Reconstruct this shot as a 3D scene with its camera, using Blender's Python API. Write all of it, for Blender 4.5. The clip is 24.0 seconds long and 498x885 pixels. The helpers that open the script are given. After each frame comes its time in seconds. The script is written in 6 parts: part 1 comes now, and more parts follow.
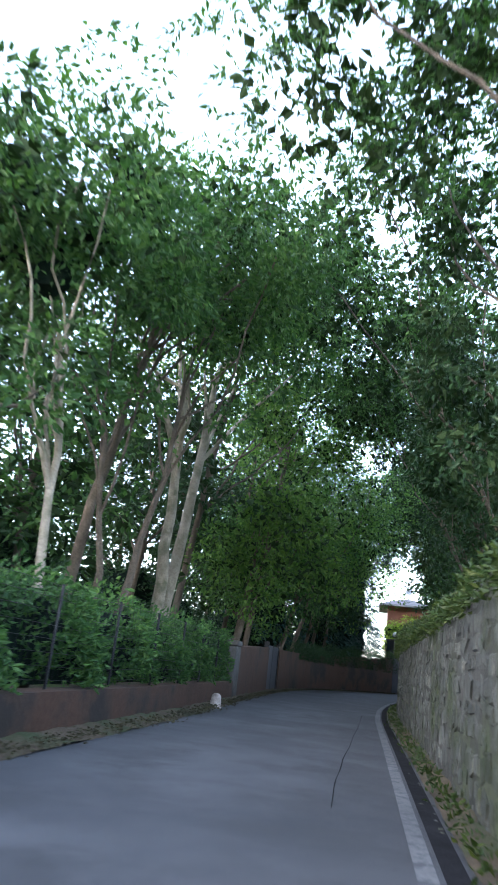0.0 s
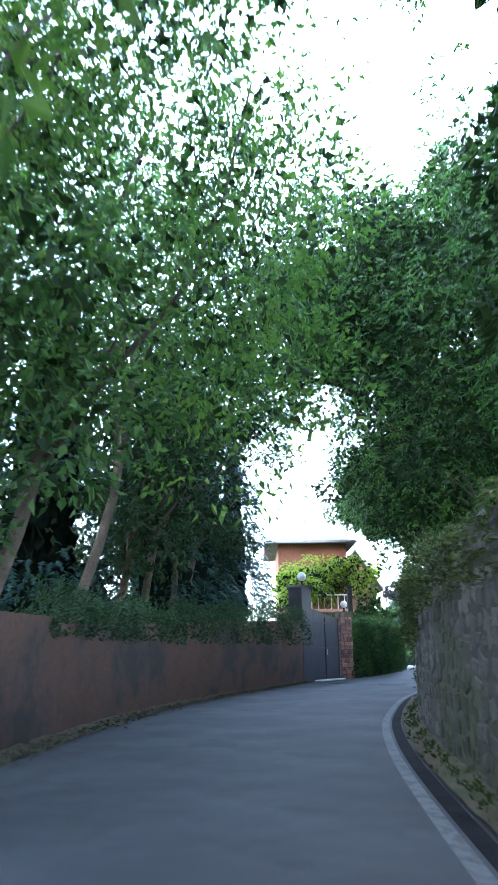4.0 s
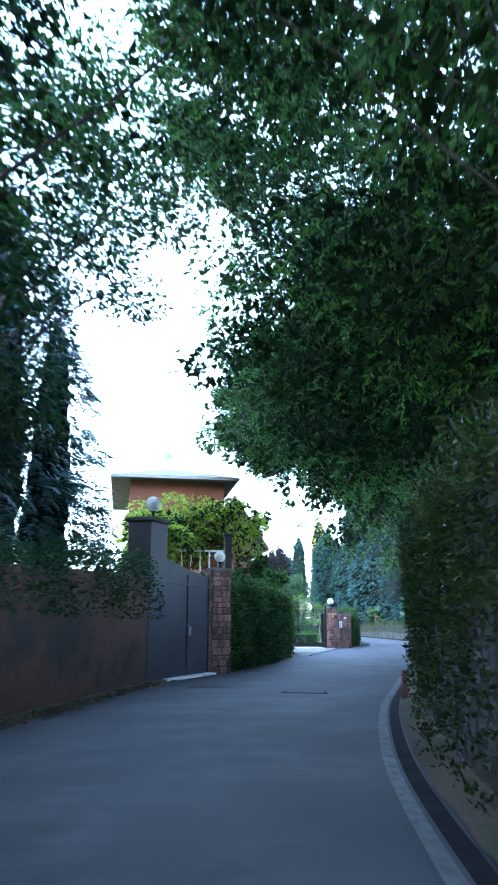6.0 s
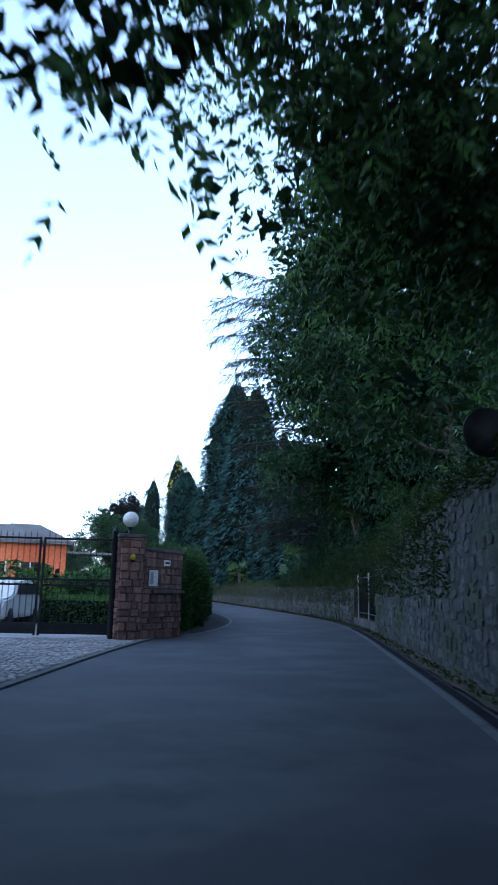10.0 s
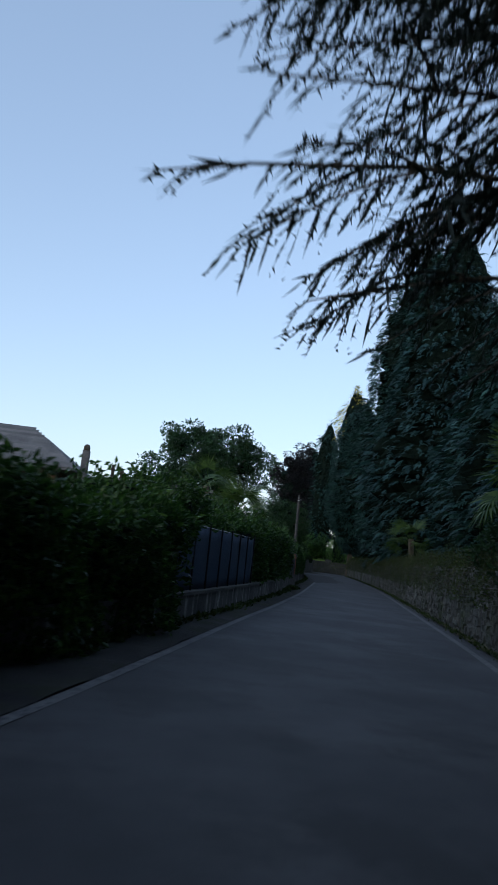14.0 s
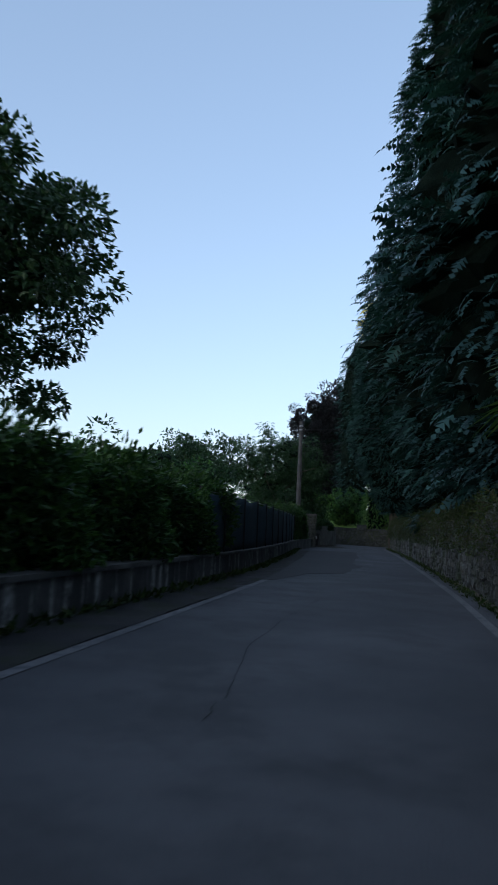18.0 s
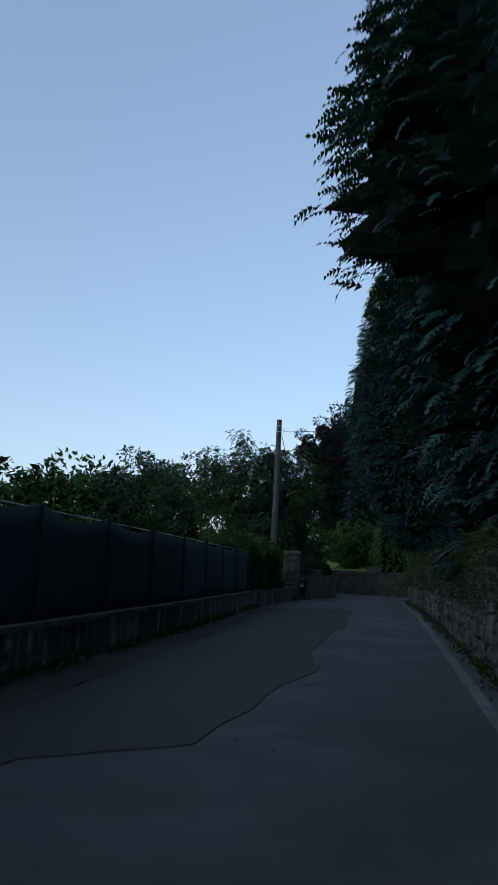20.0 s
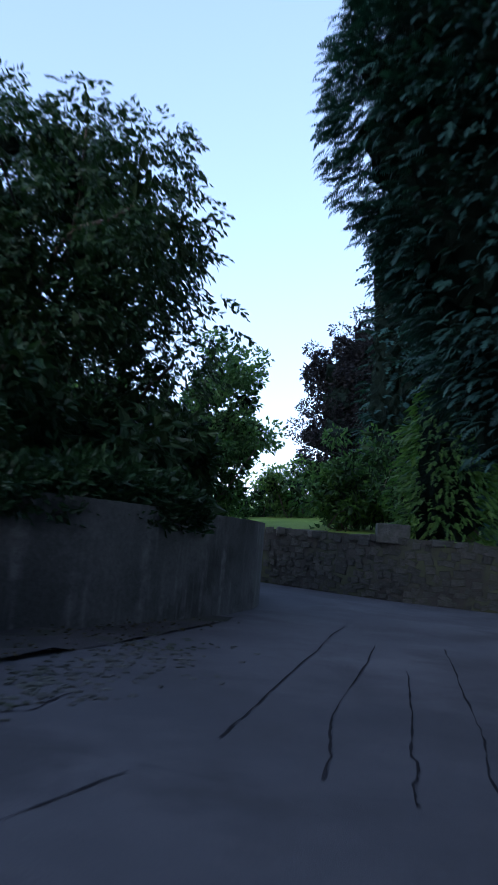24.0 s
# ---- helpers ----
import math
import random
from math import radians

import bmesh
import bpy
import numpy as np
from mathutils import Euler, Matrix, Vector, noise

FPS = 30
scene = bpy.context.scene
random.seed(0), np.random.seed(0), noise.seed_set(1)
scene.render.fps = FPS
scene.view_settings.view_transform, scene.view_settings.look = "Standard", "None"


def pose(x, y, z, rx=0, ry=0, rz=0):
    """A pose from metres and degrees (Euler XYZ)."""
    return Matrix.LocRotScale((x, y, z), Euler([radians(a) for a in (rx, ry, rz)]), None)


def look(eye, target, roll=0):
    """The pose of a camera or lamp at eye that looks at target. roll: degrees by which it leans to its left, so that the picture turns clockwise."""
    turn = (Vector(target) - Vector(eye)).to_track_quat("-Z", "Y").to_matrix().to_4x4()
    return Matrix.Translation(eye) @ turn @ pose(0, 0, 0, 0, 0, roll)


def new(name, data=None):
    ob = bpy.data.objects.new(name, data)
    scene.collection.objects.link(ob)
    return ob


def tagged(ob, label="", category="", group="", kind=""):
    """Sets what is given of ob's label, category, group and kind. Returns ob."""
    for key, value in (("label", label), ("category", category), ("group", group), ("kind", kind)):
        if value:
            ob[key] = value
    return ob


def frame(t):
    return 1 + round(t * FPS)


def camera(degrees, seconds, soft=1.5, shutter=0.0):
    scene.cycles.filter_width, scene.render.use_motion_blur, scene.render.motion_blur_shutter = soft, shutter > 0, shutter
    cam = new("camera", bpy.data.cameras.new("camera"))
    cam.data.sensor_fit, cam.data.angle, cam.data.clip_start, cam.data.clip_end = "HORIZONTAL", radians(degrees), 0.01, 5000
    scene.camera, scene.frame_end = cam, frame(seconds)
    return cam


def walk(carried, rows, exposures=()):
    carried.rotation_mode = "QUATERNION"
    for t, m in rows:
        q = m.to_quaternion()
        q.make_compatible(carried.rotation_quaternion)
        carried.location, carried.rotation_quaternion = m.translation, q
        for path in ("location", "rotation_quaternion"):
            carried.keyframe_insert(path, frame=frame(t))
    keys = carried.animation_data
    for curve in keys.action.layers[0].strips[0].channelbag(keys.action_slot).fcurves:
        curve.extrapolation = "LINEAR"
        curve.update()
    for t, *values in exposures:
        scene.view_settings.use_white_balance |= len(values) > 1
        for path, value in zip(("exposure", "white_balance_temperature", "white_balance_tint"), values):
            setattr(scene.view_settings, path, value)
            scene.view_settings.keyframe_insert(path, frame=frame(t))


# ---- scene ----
import itertools
cam = camera(38.5, 24.0, 1.5, 0.3)
PATH = [
    (0, (0.897, -30.717, 1.098), (0.505, -28.844, 1.682), 6.9),
    (0.5, (0.537, -27.418, 1.125), (0.198, -25.529, 1.689), 6.6),
    (1, (0.302, -24.109, 1.131), (0.003, -22.2, 1.649), 6.5),
    (1.5, (0.061, -20.658, 1.114), (-0.227, -18.739, 1.6), 8.2),
    (2, (-0.033, -17.13, 1.119), (-0.165, -15.191, 1.594), 6.3),
    (2.5, (-0.078, -13.582, 1.122), (-0.18, -11.642, 1.596), 2.6),
    (4.5, (0.109, -0.006, 1.271), (0.105, 1.908, 1.852), -0.9),
    (5, (0.361, 3.351, 1.268), (0.447, 5.271, 1.819), 1.1),
    (5.5, (0.757, 6.725, 1.292), (0.964, 8.649, 1.797), 0.7),
    (6, (1.322, 10.126, 1.328), (1.656, 12.033, 1.83), -0.0),
    (6.5, (2.08, 13.549, 1.366), (2.515, 15.436, 1.866), -0.2),
    (7, (2.994, 16.951, 1.347), (3.475, 18.831, 1.829), 0.1),
    (7.5, (4.034, 20.365, 1.136), (4.558, 22.233, 1.622), 1.3),
    (8, (5.305, 23.929, 1.145), (5.872, 25.785, 1.63), 1.1),
    (8.5, (6.695, 27.521, 1.163), (7.279, 29.377, 1.628), 1.9),
    (9, (8.154, 31.097, 1.183), (8.767, 32.959, 1.581), 2.2),
    (9.5, (9.628, 34.538, 1.206), (10.311, 36.372, 1.615), 1.4),
    (11.5, (16.941, 50.26, 1.334), (17.492, 52.133, 1.766), 3.9),
    (12, (18.524, 53.483, 1.323), (18.961, 55.378, 1.792), 5.9),
    (12.5, (20.094, 56.789, 1.312), (20.378, 58.721, 1.746), 5.4),
    (13, (21.532, 60.188, 1.334), (21.69, 62.148, 1.699), 6.9),
    (13.5, (22.812, 63.629, 1.33), (22.936, 65.596, 1.666), 7.1),
    (14, (24.002, 67.132, 1.307), (24.105, 69.106, 1.611), 6.7),
    (14.5, (25.112, 70.69, 1.274), (25.18, 72.663, 1.595), 5.4),
    (15, (26.096, 74.307, 1.249), (26.124, 76.286, 1.539), 5.5),
    (15.5, (27.03, 77.994, 1.235), (27, 79.968, 1.557), 4.6),
    (16, (27.859, 81.781, 1.164), (27.802, 83.756, 1.472), 3.9),
    (16.5, (28.653, 85.58, 1.123), (28.589, 87.566, 1.347), 4.0),
    (17, (29.38, 89.221, 1.112), (29.342, 91.212, 1.295), 3.2),
    (17.5, (30.064, 92.634, 1.102), (30.044, 94.625, 1.284), 2.8),
    (18, (30.919, 95.919, 1.082), (30.896, 97.905, 1.314), 3.0),
    (18.5, (31.781, 99.203, 1.083), (31.85, 101.183, 1.355), 0.9),
    (20.5, (34.384, 112.605, 1.172), (34.26, 114.565, 1.545), 3.0),
    (21, (34.975, 116.033, 1.162), (34.865, 117.992, 1.55), 2.8),
    (21.5, (35.552, 119.521, 1.162), (35.476, 121.492, 1.491), 2.4),
    (22, (36.093, 123.063, 1.176), (36.043, 125.041, 1.47), 2.5),
    (22.5, (36.629, 126.557, 1.165), (36.572, 128.537, 1.438), 3.1),
    (23, (37.076, 129.903, 1.148), (36.992, 131.88, 1.435), 2.2),
    (23.5, (37.409, 133.062, 1.118), (37.258, 135.036, 1.404), 3.8),
    (24, (37.725, 136.175, 1.06), (37.523, 138.148, 1.324), 5.0),
]
EXPO = [(0, 4.0, 5800, 14), (1, 4.4, 5750, 14), (2.5, 4.6, 5550, 14), (4.5, 5.5, 5350, 13), (6, 5.0, 4900, 10), (7, 4.95, 4600, 10), (8, 4.55, 4450, 10), (9.5, 3.2, 4600, 11), (11.2, 1.75, 5550, 14), (13, 1.45, 5650, 12),
        (16, 1.22, 5250, 8), (18, 1.42, 5500, 10), (20.5, 1.12, 5350, 9), (22, 1.5, 5300, 11), (23, 1.85, 4950, 17), (24, 2.12, 5050, 20)]
walk(cam, [(t, look(eye, target, roll)) for t, eye, target, roll in PATH], EXPO)

# ---- dusk light: clear sky after the sun has gone behind the hills ----
SUN_AZ = radians(215)
world = bpy.data.worlds.new("dusk_sky")
scene.world = world
world.use_nodes = True
wn = world.node_tree.nodes
sky = wn.new("ShaderNodeTexSky")
sky.sky_type = 'NISHITA'
sky.sun_disc = False
sky.sun_elevation = radians(17)
sky.sun_rotation = SUN_AZ
sky.altitude = 300
sky.air_density = 1.0
sky.dust_density = 2.0
sky.ozone_density = 0.7
wn["Background"].inputs[1].default_value = 0.15
soft_sky = wn.new("ShaderNodeGamma")
soft_sky.inputs[1].default_value = 0.56
world.node_tree.links.new(sky.outputs[0], soft_sky.inputs[0])
world.node_tree.links.new(soft_sky.outputs[0], wn["Background"].inputs[0])
sun = new("sun", bpy.data.lights.new("sun", 'SUN'))
sun.data.energy, sun.data.angle, sun.data.color = 0.06, radians(20), (1, 0.88, 0.75)
sun.matrix_world = look((0, 0, 60), (0 - 60 * math.sin(SUN_AZ), 0 - 60 * math.cos(SUN_AZ), 50))

# ---- materials ----
def nodes_of(name):
    m = bpy.data.materials.new(name)
    m.use_nodes = True
    nt = m.node_tree
    return m, nt, nt.nodes["Principled BSDF"], nt.nodes["Material Output"]


def ramp(nt, fac, stops):
    r = nt.nodes.new("ShaderNodeValToRGB")
    el = r.color_ramp.elements
    while len(el) < len(stops):
        el.new(0.5)
    for e, (p, c) in zip(el, stops):
        e.position, e.color = p, (*c, 1)
    nt.links.new(fac, r.inputs[0])
    return r.outputs[0]


def noise_tex(nt, scale, detail=6, rough=0.6, coord="Object"):
    tc = nt.nodes.new("ShaderNodeTexCoord")
    n = nt.nodes.new("ShaderNodeTexNoise")
    n.inputs["Scale"].default_value, n.inputs["Detail"].default_value, n.inputs["Roughness"].default_value = scale, detail, rough
    nt.links.new(tc.outputs[coord], n.inputs["Vector"])
    return n.outputs["Fac"]


def mixc(nt, fac, a, b, mode='MIX'):
    m = nt.nodes.new("ShaderNodeMix")
    m.data_type, m.blend_type = 'RGBA', mode
    for sock, v in ((m.inputs[0], fac), (m.inputs[6], a), (m.inputs[7], b)):
        if isinstance(v, (int, float)):
            sock.default_value = v
        elif isinstance(v, tuple):
            sock.default_value = (*v, 1)
        else:
            nt.links.new(v, sock)
    return m.outputs[2]


def bump(nt, bsdf, height, strength=0.4, dist=0.02):
    b = nt.nodes.new("ShaderNodeBump")
    b.inputs["Strength"].default_value, b.inputs["Distance"].default_value = strength, dist
    nt.links.new(height, b.inputs["Height"])
    nt.links.new(b.outputs[0], bsdf.inputs["Normal"])


def surface(name, dark, mid, light, big=0.6, small=14, rough=0.85, rel=0.5, dist=0.02, stain=None, stain_scale=0.5, metal=0.0, piece=0.0, spec=0.4):
    """Two scales of noise over three tones, with optional stains of another colour."""
    m, nt, b, out = nodes_of(name)
    n1, n2 = noise_tex(nt, big, 5), noise_tex(nt, small, 8, 0.7)
    c1 = ramp(nt, n1, [(0.3, dark), (0.5, mid), (0.72, light)])
    c2 = ramp(nt, n2, [(0.3, (0.55, 0.55, 0.55)), (0.7, (1.25, 1.25, 1.25))])
    col = mixc(nt, 0.8, c1, c2, 'MULTIPLY')
    if stain:
        s = ramp(nt, noise_tex(nt, stain_scale, 6, 0.65), [(0.48, (0, 0, 0)), (0.62, (1, 1, 1))])
        col = mixc(nt, s, col, stain)
    if piece:
        oi = nt.nodes.new("ShaderNodeObjectInfo")
        ge = nt.nodes.new("ShaderNodeNewGeometry")
        ad = nt.nodes.new("ShaderNodeMath")
        ad.operation = 'ADD'
        nt.links.new(oi.outputs["Random"], ad.inputs[0])
        nt.links.new(ge.outputs["Random Per Island"], ad.inputs[1])
        fr = nt.nodes.new("ShaderNodeMath")
        fr.operation = 'FRACT'
        nt.links.new(ad.outputs[0], fr.inputs[0])
        v = ramp(nt, fr.outputs[0], [(0, (1 - piece,) * 3), (0.5, (1, 1, 1)), (1, (1 + piece, 1 + piece * 0.9, 1 + piece * 0.75))])
        col = mixc(nt, 1.0, col, v, 'MULTIPLY')
    nt.links.new(col, b.inputs["Base Color"])
    b.inputs["Roughness"].default_value, b.inputs["Metallic"].default_value, b.inputs["Specular IOR Level"].default_value = rough, metal, spec
    bump(nt, b, n2, rel, dist)
    return m


def leaf_mat(name, a, b_, c, gloss=0.45, trans=0.3, spec=0.2):
    m, nt, b, out = nodes_of(name)
    ge = nt.nodes.new("ShaderNodeNewGeometry")
    col = ramp(nt, ge.outputs["Random Per Island"], [(0.0, a), (0.55, b_), (1.0, c)])
    big = ramp(nt, noise_tex(nt, 0.45, 3), [(0.3, (0.6, 0.65, 0.65)), (0.7, (1.3, 1.25, 1.1))])
    col = mixc(nt, 1.0, col, big, 'MULTIPLY')
    nt.links.new(col, b.inputs["Base Color"])
    b.inputs["Roughness"].default_value, b.inputs["Specular IOR Level"].default_value = gloss, spec
    tr = nt.nodes.new("ShaderNodeBsdfTranslucent")
    nt.links.new(mixc(nt, 1.0, col, (1.2, 1.35, 0.6), 'MULTIPLY'), tr.inputs[0])
    mx = nt.nodes.new("ShaderNodeMixShader")
    mx.inputs[0].default_value = trans
    nt.links.new(b.outputs[0], mx.inputs[1])
    nt.links.new(tr.outputs[0], mx.inputs[2])
    nt.links.new(mx.outputs[0], out.inputs[0])
    return m


ASPHALT = surface("asphalt", (0.046, 0.049, 0.058), (0.07, 0.073, 0.083), (0.105, 0.107, 0.118), 0.5, 90, 0.8, 0.9, 0.01, (0.048, 0.05, 0.056), 0.9)
ASPHALT_NEW = surface("patched_asphalt", (0.0165, 0.0165, 0.01875), (0.0225, 0.0225, 0.02475), (0.03, 0.03, 0.03225), 0.5, 60, 0.8, 0.5, 0.006)
TAR = surface("tar", (0.015, 0.015, 0.0165), (0.021, 0.021, 0.024), (0.03, 0.03, 0.033), 2, 40, 0.95, 0.3, 0.004, spec=0.05)
EARTH = surface("earth", (0.05, 0.038, 0.026), (0.085, 0.064, 0.042), (0.12, 0.095, 0.06), 0.8, 22, 0.95, 0.8, 0.03, (0.04, 0.055, 0.022), 0.9)
GRASS = surface("grass", (0.035, 0.06, 0.015), (0.06, 0.095, 0.022), (0.085, 0.12, 0.03), 0.7, 30, 0.9, 0.8, 0.03)
LAWN = surface("lawn", (0.12, 0.2, 0.02), (0.17, 0.27, 0.03), (0.22, 0.32, 0.05), 0.7, 30, 0.9, 0.6, 0.03)
STONE = surface("stone", (0.0504, 0.0546, 0.05149), (0.08063, 0.08677, 0.08193), (0.1209, 0.1287, 0.121), 1.6, 18, 0.92, 1.0, 0.03, (0.02688, 0.0374, 0.01716), 0.7, piece=0.28)
MORTAR = surface("mortar", (0.026, 0.028, 0.025), (0.046, 0.047, 0.043), (0.072, 0.073, 0.068), 1.2, 20, 0.95, 0.8, 0.03, (0.0651, 0.08, 0.0424), 0.7)
CONCRETE = surface("concrete", (0.07, 0.07, 0.066), (0.11, 0.108, 0.102), (0.17, 0.166, 0.157), 0.7, 14, 0.9, 0.5, 0.015, (0.038, 0.041, 0.038), 0.9)
PLASTER = surface("brown_plaster", (0.0558, 0.03, 0.0192), (0.0868, 0.0468, 0.03), (0.124, 0.069, 0.045), 0.5, 12, 0.92, 0.5, 0.02, (0.031, 0.0252, 0.0216), 0.5)
PORPHYRY = surface("porphyry", (0.13, 0.075, 0.062), (0.21, 0.12, 0.1), (0.29, 0.18, 0.15), 2.0, 16, 0.85, 0.8, 0.02, piece=0.4)
SETT = surface("sett", (0.22, 0.2, 0.19), (0.3, 0.28, 0.27), (0.38, 0.36, 0.345), 1.2, 20, 0.8, 0.6, 0.01, piece=0.3)
RED_WALL = surface("red_render", (0.1836, 0.075, 0.0504), (0.2295, 0.0975, 0.063), (0.2652, 0.1275, 0.084), 0.4, 10, 0.9, 0.3, 0.01)
PINK_WALL = surface("pink_render", (0.4, 0.216, 0.152), (0.48, 0.272, 0.2), (0.544, 0.336, 0.256), 0.4, 10, 0.9, 0.3, 0.01)
ROOF_GREY = surface("roof_slate", (0.09, 0.09, 0.095), (0.14, 0.138, 0.14), (0.19, 0.187, 0.185), 0.8, 16, 0.8, 0.5, 0.01, piece=0.2)
PAINT = surface("road_paint", (0.11, 0.113, 0.12), (0.15, 0.153, 0.16), (0.2, 0.203, 0.21), 0.5, 30, 0.8, 0.4, 0.005, (0.065, 0.07, 0.08), 7)
IRON = surface("dark_iron", (0.018, 0.019, 0.022), (0.026, 0.028, 0.032), (0.04, 0.042, 0.046), 2, 30, 0.5, 0.2, 0.004, metal=0.6)
STEEL = surface("galvanised_steel", (0.25, 0.26, 0.27), (0.34, 0.35, 0.36), (0.42, 0.43, 0.44), 2, 30, 0.45, 0.2, 0.004, metal=0.7)
DARK_GATE = surface("gate_paint", (0.02, 0.022, 0.03), (0.03, 0.032, 0.042), (0.045, 0.047, 0.058), 0.8, 20, 0.55, 0.2, 0.005)
NET = surface("shade_net", (0.009, 0.022, 0.046), (0.013, 0.031, 0.064), (0.018, 0.04, 0.082), 0.6, 60, 0.75, 0.6, 0.01)
NET_GREEN = surface("green_net", (0.006, 0.019, 0.03), (0.0085, 0.028, 0.044), (0.012, 0.038, 0.058), 0.6, 60, 0.75, 0.6, 0.01)
POLE_WOOD = surface("pole_wood", (0.04, 0.04, 0.042), (0.065, 0.064, 0.065), (0.1, 0.098, 0.098), 1.5, 30, 0.85, 0.6, 0.01)
BARK = surface("bark", (0.06, 0.048, 0.036), (0.1, 0.082, 0.064), (0.15, 0.125, 0.1), 1.5, 24, 0.95, 1.0, 0.04)
BARK_PALE = surface("pale_bark", (0.18, 0.16, 0.12), (0.28, 0.25, 0.2), (0.38, 0.345, 0.28), 1.2, 20, 0.9, 0.8, 0.03, (0.12, 0.12, 0.08), 1.3)
PALE_STONE = surface("pale_stone", (0.2, 0.17, 0.155), (0.36, 0.32, 0.3), (0.5, 0.46, 0.44), 5, 30, 0.85, 0.6, 0.01)
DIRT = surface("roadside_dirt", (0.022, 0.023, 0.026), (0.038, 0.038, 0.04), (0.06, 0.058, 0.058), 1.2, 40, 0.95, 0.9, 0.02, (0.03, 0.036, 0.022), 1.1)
BLACK = surface("black_plastic", (0.012, 0.012, 0.013), (0.018, 0.018, 0.02), (0.026, 0.026, 0.028), 2, 30, 0.5, 0.2, 0.004)
WHITE = surface("white_paint", (0.62, 0.62, 0.6), (0.74, 0.74, 0.72), (0.8, 0.8, 0.78), 1, 20, 0.5, 0.1, 0.003)
# near-black for solid cores: shade among the leaves put into the colour
INNER = surface("inner_shade", (0.007, 0.013, 0.011), (0.011, 0.02, 0.016), (0.017, 0.029, 0.022), 3, 26, 1.0, 1.0, 0.08, spec=0.03)

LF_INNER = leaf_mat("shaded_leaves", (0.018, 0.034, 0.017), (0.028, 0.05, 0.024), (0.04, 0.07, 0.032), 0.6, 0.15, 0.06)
LF_BROAD = leaf_mat("broad_leaves", (0.036, 0.085, 0.036), (0.06, 0.132, 0.05), (0.102, 0.19, 0.066), 0.45, 0.4)
LF_FRESH = leaf_mat("fresh_leaves", (0.052, 0.115, 0.034), (0.088, 0.17, 0.046), (0.138, 0.23, 0.062), 0.45, 0.45)
LF_DARK = leaf_mat("dark_leaves", (0.0162, 0.042, 0.0207), (0.027, 0.062, 0.0299), (0.0432, 0.09, 0.0414), 0.4, 0.22)
LF_LAUREL = leaf_mat("laurel_leaves", (0.01914, 0.04784, 0.01674), (0.03229, 0.07415, 0.02392), (0.07176, 0.1375, 0.03588), 0.3, 0.25)
LF_CYPRESS = leaf_mat("cypress_sprays", (0.0103, 0.03266, 0.03564), (0.01751, 0.05287, 0.05345), (0.03296, 0.08554, 0.08243), 0.6, 0.15)
LF_BLUE = leaf_mat("blue_cypress_sprays", (0.01428, 0.04004, 0.04851), (0.02448, 0.06468, 0.0772), (0.04284, 0.1016, 0.1191), 0.6, 0.15)
LF_LANE = leaf_mat("lane_leaves", (0.04725, 0.0918, 0.0432), (0.07425, 0.135, 0.0594), (0.135, 0.216, 0.081), 0.4, 0.35, 0.3)
LF_YELLOW = leaf_mat("yellow_green_leaves", (0.169, 0.247, 0.039), (0.26, 0.351, 0.0585), (0.364, 0.442, 0.078), 0.45, 0.45)
# gold put in for sun on the conifer's top; also the yellow lens
LF_GOLD = leaf_mat("sunlit_tips_and_lens", (0.24, 0.2, 0.03), (0.42, 0.34, 0.05), (0.6, 0.48, 0.08), 0.6, 0.3)
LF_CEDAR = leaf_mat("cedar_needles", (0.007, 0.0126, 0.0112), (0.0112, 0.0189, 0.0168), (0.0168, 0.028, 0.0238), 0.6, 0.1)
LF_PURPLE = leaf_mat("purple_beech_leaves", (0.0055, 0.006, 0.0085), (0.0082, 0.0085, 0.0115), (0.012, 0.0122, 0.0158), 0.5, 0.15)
LF_PALM = leaf_mat("palm_leaves", (0.04, 0.075, 0.025), (0.06, 0.105, 0.035), (0.1, 0.15, 0.05), 0.4, 0.25)
LF_IVY = leaf_mat("ivy_leaves", (0.01625, 0.0325, 0.0091), (0.02925, 0.052, 0.013), (0.0585, 0.078, 0.02275), 0.4, 0.2)
LF_DRY = leaf_mat("dry_growth", (0.038, 0.036, 0.024), (0.06, 0.056, 0.038), (0.085, 0.079, 0.055), 0.8, 0.15)


def streaked(name, dark, mid, light, lime):
    """Weathered concrete with runs of lime and damp down its face."""
    m = surface(name, dark, mid, light, 0.8, 22, 0.92, 0.7, 0.02, tuple(c * 0.45 for c in mid), 0.7)
    nt = m.node_tree
    b = nt.nodes["Principled BSDF"]
    was = b.inputs["Base Color"].links[0].from_socket
    tc, mp, n = nt.nodes.new("ShaderNodeTexCoord"), nt.nodes.new("ShaderNodeMapping"), nt.nodes.new("ShaderNodeTexNoise")
    mp.inputs["Scale"].default_value = (3.2, 3.2, 0.3)
    n.inputs["Scale"].default_value, n.inputs["Detail"].default_value = 1.6, 5
    nt.links.new(tc.outputs["Object"], mp.inputs[0])
    nt.links.new(mp.outputs[0], n.inputs["Vector"])
    fac = ramp(nt, n.outputs["Fac"], [(0.52, (0, 0, 0)), (0.63, (1, 1, 1))])
    fine = ramp(nt, noise_tex(nt, 6, 8, 0.75), [(0.4, (0, 0, 0)), (0.6, (1, 1, 1))])
    nt.links.new(mixc(nt, mixc(nt, 1.0, fac, fine, 'MULTIPLY'), was, lime), b.inputs["Base Color"])
    return m


STREAKED = streaked("streaked_concrete", (0.055, 0.057, 0.056), (0.09, 0.09, 0.088), (0.135, 0.133, 0.128), (0.4, 0.4, 0.385))

